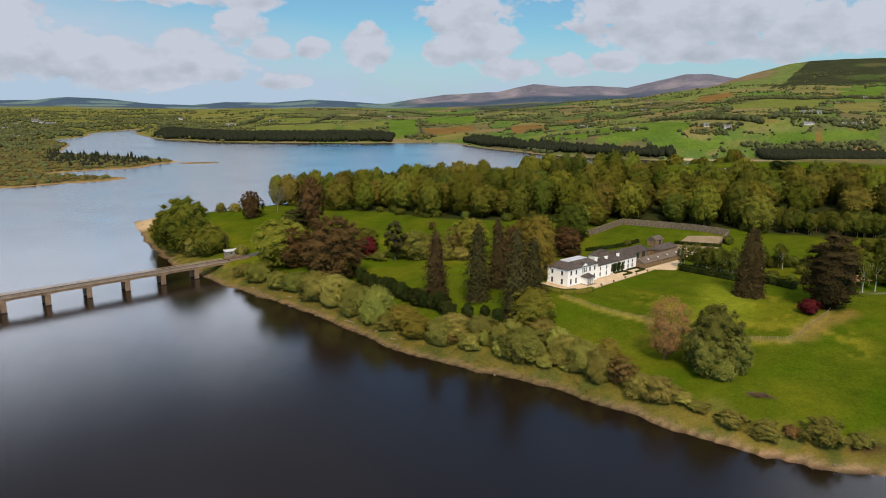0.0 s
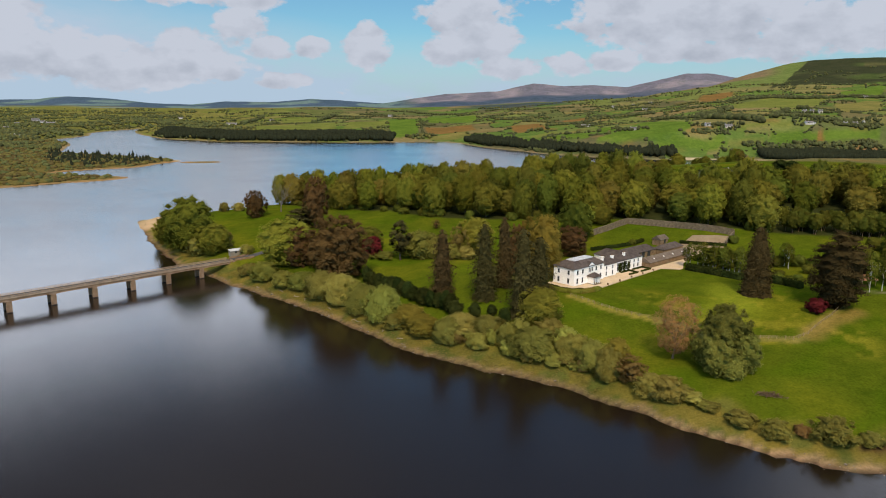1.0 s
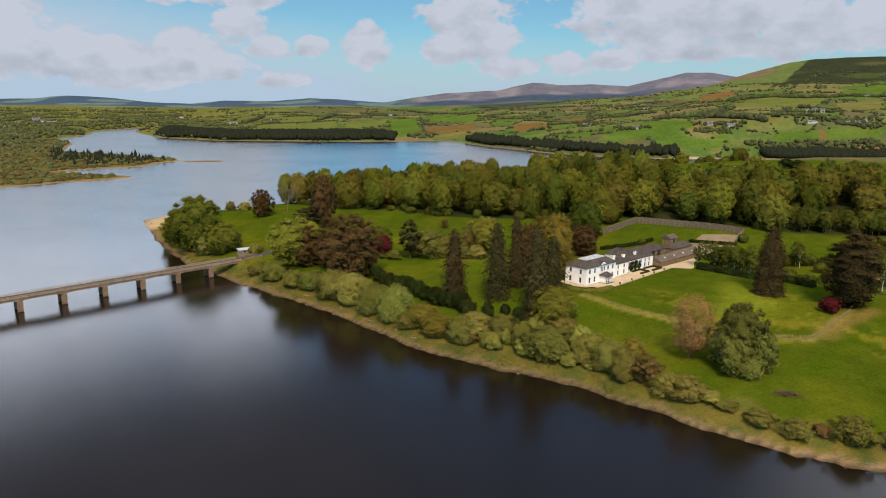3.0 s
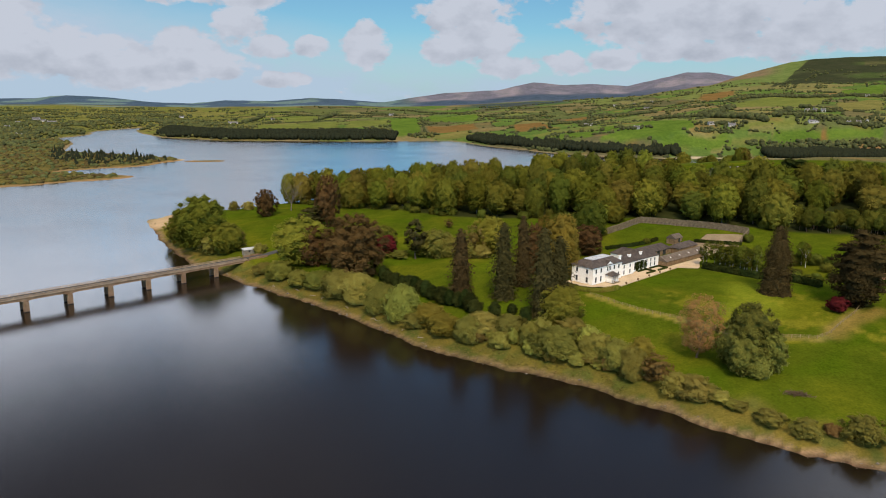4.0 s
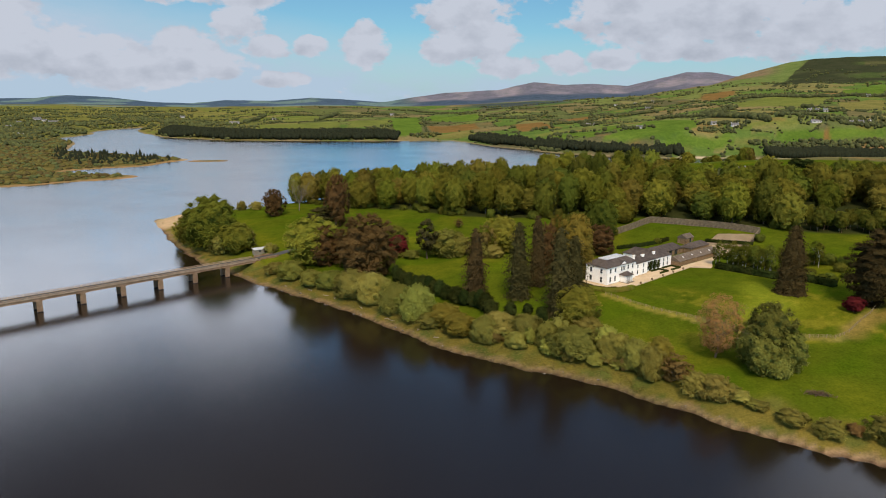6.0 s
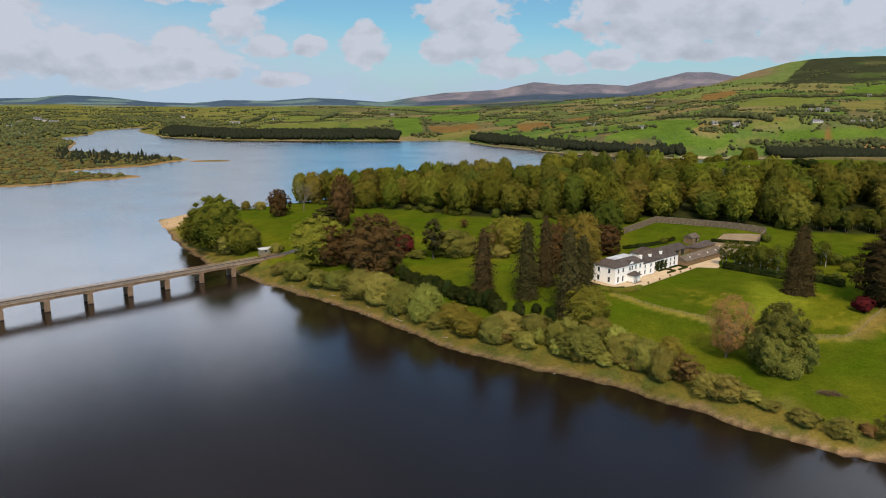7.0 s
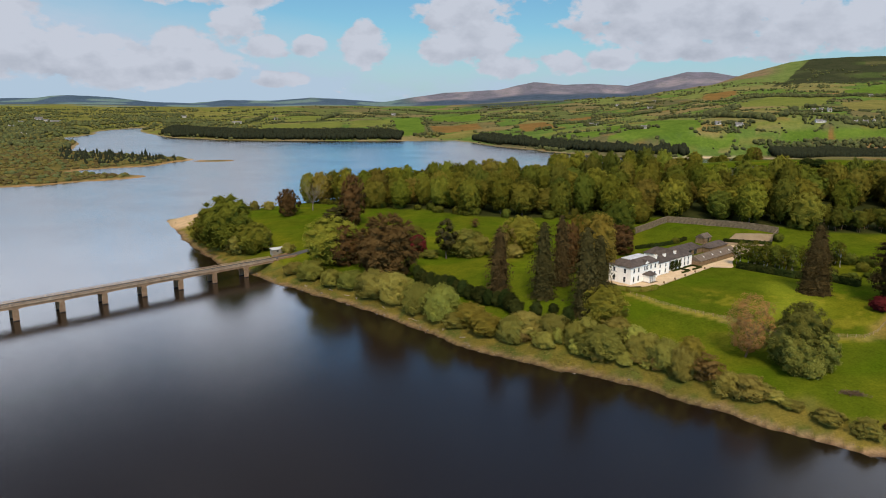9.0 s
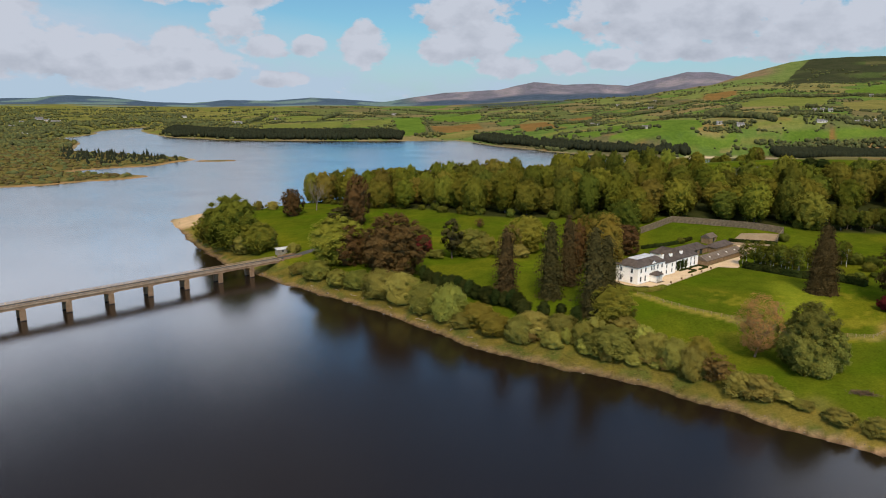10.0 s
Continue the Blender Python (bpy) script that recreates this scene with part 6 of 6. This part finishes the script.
TUSSOCK = foliage("tussock", (0.15, 0.13, 0.03), (0.225, 0.18, 0.055), 0.2)
tagged(new("rough_grass", quads_mesh("rough_grass", Q, TUSSOCK)), "rough tan and green grass on the bank", "grass", kind="stuff")

# ---- the far country: hedges, woods, plantations, marsh scrub ----
def blobs(P, size, flat, rng, simple=False):
    """Uneven leafy clumps: one shell at each place."""
    ball, faces = (OCT, OCT_F) if simple else (BALL, BALL_F)
    k, n = len(P), len(ball)
    bump = rng.uniform(0.72, 1.25, (k, n, 1))
    V = ball[None] * bump * size[:, None, None] * np.array((1, 1, flat)) + P[:, None, :]
    F = faces[None] + (np.arange(k) * n)[:, None, None]
    return V.reshape(-1, 3), F.reshape(-1, 3)


def spires(P, tall, wide, rng):
    """Plantation conifers: two rough cones one over the other."""
    sides, k = 5, len(P)
    V, F = [], []
    a = 2 * np.pi * np.arange(sides) / sides
    for z0, z1, r in ((0.0, 0.72, 1.0), (0.42, 1.0, 0.66)):
        ring = np.stack([np.cos(a) * r, np.sin(a) * r, np.full(sides, z0)], 1)
        cone = np.concatenate([ring, [(0, 0, z1)]])
        v = cone[None] * np.stack([wide, wide, tall], 1)[:, None, :] * rng.uniform(0.8, 1.2, (k, sides + 1, 1)) + P[:, None, :]
        f = np.array([(j, (j + 1) % sides, sides) for j in range(sides)])
        F.append((f[None] + (np.arange(k) * (sides + 1))[:, None, None]).reshape(-1, 3) + sum(len(q) for q in V))
        V.append(v.reshape(-1, 3))
    return np.concatenate(V), np.concatenate(F)


def stuff(name, V, F, mat, label, category):
    return tagged(new(name, indexed_mesh(name, V, F, mat)), label, category, kind="stuff")


def on_ground(X, Y, lift=0.0):
    return np.stack([X, Y, np.maximum(height(X, Y), 0) + lift], 1)


rng_h = np.random.RandomState(77)
# Far leaf colours are paled and dulled, with distance haze mixed in.
FAR_LEAF = foliage("far_leaf", (0.05, 0.062, 0.024), (0.115, 0.122, 0.044), 0.1, 0.0, 0.0)
FAR_DARK = foliage("far_dark", (0.04, 0.046, 0.022), (0.08, 0.084, 0.034), 0.1, 0.0, 0.0)
FAR_YELLOW = foliage("far_yellow", (0.075, 0.075, 0.024), (0.135, 0.125, 0.04), 0.1, 0.0, 0.0)
FAR_NEEDLE = foliage("far_needle", (0.012, 0.015, 0.01), (0.03, 0.034, 0.018), 0.05, 0.0, 0.0)


def wedge(n, y0, y1, a0=-37, a1=35):
    """Places spread evenly over the country between two distances and two bearings."""
    Y = np.exp(rng_h.uniform(math.log(y0), math.log(y1), n))
    X = Y * np.tan(np.radians(rng_h.uniform(a0, a1, n)))
    return X, Y


def country_only(X, Y, margin=8):
    keep = (shore(X, Y) > margin) & ~((Y < 860) & (X > -260)) & ~((X < -300) & (Y < 1260) & (X > -900 + 0 * Y) & (Y < 1100))
    return X[keep], Y[keep]


# Hedgerows on the fields' edges, with trees in them.
X, Y = country_only(*wedge(260000, 870, 2900))
ids, gap = nearest_field(X, Y)
on = gap < 1.3 + Y / 1500
X, Y = X[on], Y[on]
size = rng_h.uniform(0.9, 2.1, len(X)) * (1 + (rng_h.rand(len(X)) < 0.16) * 1.2)
pick = rng_h.permutation(len(X))[:36000]
X, Y, size = X[pick], Y[pick], size[pick]
open_field = np.zeros(len(X), bool)
for _, outline in PLOTS:
    open_field |= signed(np.array(outline, float), X, Y) < -6
X, Y, size = X[~open_field], Y[~open_field], size[~open_field]
for m, name, label in ((Y < 1500, "hedgerow", "dark green hedgerows between the nearer fields"), (Y >= 1500, "far_hedgerow", "dark green hedgerows between the far fields")):
    V, F = blobs(on_ground(X[m], Y[m], 0.8), size[m], 0.8, rng_h, name == "far_hedgerow")
    stuff(name, V, F, FAR_DARK, label, "hedge")

# Copses and scattered trees, thicker where the land is wooded.
X, Y = country_only(*wedge(90000, 880, 3400))
az = np.degrees(np.arctan2(X, Y))
thick_ = 0.8 * waves(X, Y, 330, 91) + 0.8 * waves(X, Y, 95, 92) + 0.9 * smooth(-16, -24, az) * (1 - 0.4 * smooth(1900, 2600, Y)) - 0.25 * smooth(-20, -8, az) * smooth(4, -2, az) + 0.25 * smooth(1500, 2300, Y) * smooth(3, 9, az)
open_ = smooth(7, 10, az) * (1 - 0.6 * smooth(1500, 2000, Y))
on = (thick_ > 0.72) & (rng_h.rand(len(X)) < 0.8 - 0.75 * open_)
for _, outline in PLOTS:
    on &= signed(np.array(outline, float), X, Y) > -4
X, Y = X[on], Y[on]
for name, mat, lo, hi, label in (("far_wood", FAR_LEAF, 0, 0.4, "mixed green copses on the far farmland"), ("far_dark_wood", FAR_DARK, 0.4, 0.68, "dark copses on the far farmland"), ("far_young_wood", FAR_YELLOW, 0.68, 1.01, "yellow-green copses on the far farmland")):
    r = (np.abs(waves(X, Y, 90, 95)) * 0.8 + 0.4 * rng_h.rand(len(X))) % 1.0
    m = (r >= lo) & (r < hi)
    size = rng_h.uniform(2.0, 4.8, m.sum())
    V, F = blobs(on_ground(X[m], Y[m], 2.5), size, 0.9, rng_h)
    stuff(name, V, F, mat, label, "woodland")


# Belts of trees along the lanes of the eastern slopes: two ends, depth, clump size, how many.
BELTS = [(465, 1372, 514, 1225, 26, 6, 260), (794, 2131, 976, 2056, 14, 5, 260), (969, 2041, 1138, 1927, 14, 5, 260), (418, 1534, 478, 1408, 14, 4, 120), (587, 1306, 621, 1210, 8, 3.5, 110), (629, 1207, 701, 1186, 8, 3.5, 110), (390, 1192, 452, 1192, 6, 2.6, 80), (364, 1900, 477, 1771, 24, 4, 260), (205, 1594, 321, 1732, 12, 3.5, 120), (-390, 2632, -255, 2569, 12, 4.5, 90), (-436, 2020, -455, 2512, 14, 7, 50)]
BELTS += [(-621, 1951, -681, 2359, 14, 6, 60), (-604, 2287, -276, 2563, 5, 3.2, 170), (-570, 1879, -376, 2059, 3, 2.4, 120), (480, 1447, 609, 1606, 20, 5, 120), (466, 1150, 679, 1141, 10, 4, 200), (-151, 2398, -88, 1525, 4, 2.6, 60), (67, 2254, 241, 2185, 10, 4, 120), (-284, 2875, 82, 2689, 14, 4.5, 140), (551, 1249, 647, 1414, 6, 6, 30), (698, 1474, 712, 1456, 4, 5, 20)]
for k, (name, mat, label) in enumerate((("tree_belt", FAR_DARK, "dark belts of trees along the farm lanes"), ("young_tree_belt", FAR_LEAF, "green belts of trees along the farm lanes"))):
    P, S = [], []
    for j, (x0, y0, x1, y1, deep, s, n) in enumerate(BELTS):
        n = int(n * (0.7, 0.3)[k])
        f = rng_h.rand(n)
        P.append(np.stack([x0 + (x1 - x0) * f + rng_h.normal(size=n) * 2, y0 + (y1 - y0) * f + rng_h.uniform(-deep, deep, n)], 1))
        S.append(s * rng_h.uniform(0.45, 1.1, n))
    P, S = np.concatenate(P), np.concatenate(S)
    P = on_ground(P[:, 0], P[:, 1])
    P[:, 2] += 0.7 * S
    V, F = blobs(P, S, 1.0, rng_h)
    stuff(name, V, F, mat, label, "woodland")


def inside_of(poly, n):
    p = np.array(poly, float)
    X, Y = rng_h.uniform(p[:, 0].min(), p[:, 0].max(), n), rng_h.uniform(p[:, 1].min(), p[:, 1].max(), n)
    keep = signed(p, X, Y) < 0
    return X[keep], Y[keep]


HOUSES = [(423, 1215, 14, 8, 4, 10), (455, 1205, 18, 9, 3, 4), (301, 1237, 14, 8, 4, -20), (258, 1470, 26, 8, 3.2, 5),
          (585, 1316, 24, 9, 3.5, 6), (649, 1345, 11, 7, 6, 5), (660, 1338, 11, 7, 6, 5), (671, 1330, 11, 7, 6, 5), (593, 1205, 24, 7, 3, 0)]
HOUSES += [(650, 1200, 11, 7, 4, 10), (665, 1198, 12, 7, 4.5, 0), (680, 1200, 10, 7, 4, 80), (633, 2381, 14, 8, 5, 0),
           (526, 2454, 16, 8, 5, 20), (584, 2411, 14, 8, 5, 10), (517, 2001, 22, 9, 5, 0), (1086, 1920, 15, 8, 4.5, 0), (-265, 2522, 22, 9, 5, 0)]
HOUSES += [(-597, 2148, 16, 8, 4.5, 15), (-640, 1900, 38, 12, 4, 0), (-969, 2360, 24, 9, 5, 0), (-1273, 2030, 26, 10, 7, 20), (-1300, 2075, 30, 11, 8, 15),
           (-1240, 2010, 20, 9, 5, 25), (-1150, 1905, 36, 12, 5, 10), (-1235, 1886, 16, 8, 5, 30), (-1111, 1652, 18, 8, 5, 0), (-930, 1400, 14, 8, 4, 10), (-905, 1378, 12, 7, 4, 30), (196, 522, 11, 7, 4, 20), (166, 505, 9, 6, 3, 0)]
# Trees that shelter the farmhouses.
near_house = np.array([(x + rng_h.normal() * 14, y - 7 + 11 * abs(rng_h.normal()) + 6 * (rng_h.rand() < 0.5)) for x, y, *_ in HOUSES for k in range(34)])
V, F = blobs(on_ground(near_house[:, 0], near_house[:, 1], 2.2), rng_h.uniform(1.4, 3.4, len(near_house)), 0.95, rng_h)
stuff("shelter_trees", V, F, FAR_DARK, "dark trees round the far farmhouses", "woodland")

# Dark conifer plantations along the far shores.
POINT = [(-705, 1560), (-640, 1476), (-560, 1446), (-506, 1412), (-311, 1424), (-150, 1458), (-150, 1510), (-240, 1560), (-330, 1500), (-500, 1500), (-600, 1560), (-700, 1640)]
EAST = [(0, 1470), (45, 1340), (104, 1268), (146, 1192), (205, 1140), (262, 1112), (300, 1098), (340, 1104), (345, 1150), (290, 1190), (215, 1260), (150, 1330), (100, 1400), (40, 1480)]
HOLLOW = [(478, 1104), (514, 1101), (600, 1096), (668, 1088), (668, 1112), (600, 1124), (514, 1130), (478, 1126)]
for poly, n, label in ((POINT, 8000, "dark conifer plantation on the far point"), (EAST, 10000, "dark conifer plantation beside the lake"), (HOLLOW, 4500, "dark conifer belt behind the sandy shore")):
    X, Y = inside_of(poly, n)
    in_belt = shore(X, Y) < (95 if poly is POINT else 46)
    X, Y = X[in_belt], Y[in_belt]
    V, F = blobs(on_ground(X, Y, 5.5 + 0.8 * waves(X, Y, 60, 99)), rng_h.uniform(2.8, 4.4, len(X)), 1.5, rng_h)
    stuff("plantation", V, F, FAR_NEEDLE, label, "woodland")

# The marsh: low scrub, with dark pines on its outer point.
X, Y = inside_of([(-1000, 560), (-440, 640), (-415, 680), (-395, 700), (-372, 730), (-430, 745), (-470, 760), (-440, 815), (-425, 840), (-400, 900), (-395, 945), (-450, 975), (-545, 1020), (-620, 1050), (-700, 1200), (-800, 1340), (-1000, 1400)], 17000)
d = shore(X, Y)
on = (d > 9) & (waves(X, Y, 45, 97) + 0.7 * rng_h.rand(len(X)) > 0.05)
X, Y = X[on], Y[on]
MARSH_OLIVE = foliage("marsh_olive", (0.08, 0.07, 0.02), (0.145, 0.122, 0.038), 0.1, 0.0, 0.0)
MARSH_BROWN = foliage("marsh_brown", (0.06, 0.045, 0.018), (0.105, 0.08, 0.03), 0.1, 0.0, 0.0)
for k, (name, mat) in enumerate((("marsh_scrub", MARSH_BROWN), ("marsh_willow", MARSH_OLIVE), ("marsh_thicket", FAR_LEAF))):
    m = (np.arange(len(X)) * 7 + (waves(X, Y, 60, 98) > 0.1) * 1) % 3 == k
    V, F = blobs(on_ground(X[m], Y[m], 0.5), 1.3 + 3.6 * rng_h.rand(m.sum()) ** 2, 0.62, rng_h)
    stuff(name, V, F, mat, "low olive scrub on the marshy shore", "scrub")
X, Y = inside_of([(-640, 1040), (-560, 1010), (-470, 965), (-410, 935), (-415, 870), (-480, 830), (-560, 900)], 420)
d = shore(X, Y)
X, Y = X[d > 8], Y[d > 8]
V, F = spires(on_ground(X, Y, 0), 4 + 8 * rng_h.rand(len(X)) ** 2, rng_h.uniform(1.8, 3.6, len(X)), rng_h)
stuff("marsh_pines", V, F, FAR_NEEDLE, "dark pines on the point of the marsh", "woodland")

# ---- farmhouses and village ----
FAR_WHITE = surface("limewash", (0.42, 0.39, 0.36), (0.58, 0.55, 0.52), 0.3, 0.85)
FAR_ROOF = surface("far_slate", (0.10, 0.095, 0.10), (0.18, 0.165, 0.16), 0.3, 0.7, random=0.25)
FAR_GLASS = surface("dark_pane", (0.03, 0.033, 0.04), (0.05, 0.055, 0.06), 0.5, 0.2)


def gabled(bm, l, w, e, r, over=0.25):
    """A gabled roof, 0.2 thick, over a plan of l by w."""
    for s in (-1, 1):
        prism_yz(bm, [(s * (w / 2 + over), e - over * (r - e) / (w / 2)), (0, r), (0, r + 0.2), (s * (w / 2 + over), e + 0.2 - over * (r - e) / (w / 2))], -l / 2 - over, l / 2 + over)


def farmhouse(x, y, l, w, e, turn, label, windows=4):
    ob = thing("farmhouse", pose(x, y, h_at(x, y), 0, 0, turn), label, "house", "far farmhouses")
    r = e + w * 0.42
    bm = bmesh.new()
    prism_yz(bm, [(-w / 2, -1.5), (w / 2, -1.5), (w / 2, e), (0, r), (-w / 2, e)], -l / 2, l / 2)
    wall = part("wall", bm, FAR_WHITE, ob)
    bm = bmesh.new()
    gabled(bm, l, w, e + 0.02, r + 0.02)
    roof = part("roof", bm, FAR_ROOF, ob)
    for s in (-1, 1):
        bm = bmesh.new()
        box(bm, s * (l / 2 - 0.6) - 0.4, s * (l / 2 - 0.6) + 0.4, -0.35, 0.35, r - 0.4, r + 1.1)
        part("chimney", bm, FAR_WHITE, roof)
    for j in range(windows):
        bm = bmesh.new()
        u = -l / 2 + (j + 0.5) * l / windows
        box(bm, u - 0.5, u + 0.5, -w / 2 - 0.04, -w / 2 + 0.1, e * 0.5 - 0.6, e * 0.5 + 0.7)
        part("window", bm, FAR_GLASS, wall)


for x, y, l, w, e, turn in HOUSES:
    l, w, e = 0.72 * l, 0.75 * w, 0.75 * e
    farmhouse(x, y, l, w, e, turn, "small white farmhouse with a grey slate roof" if l < 20 else "long white farm building with a grey roof")
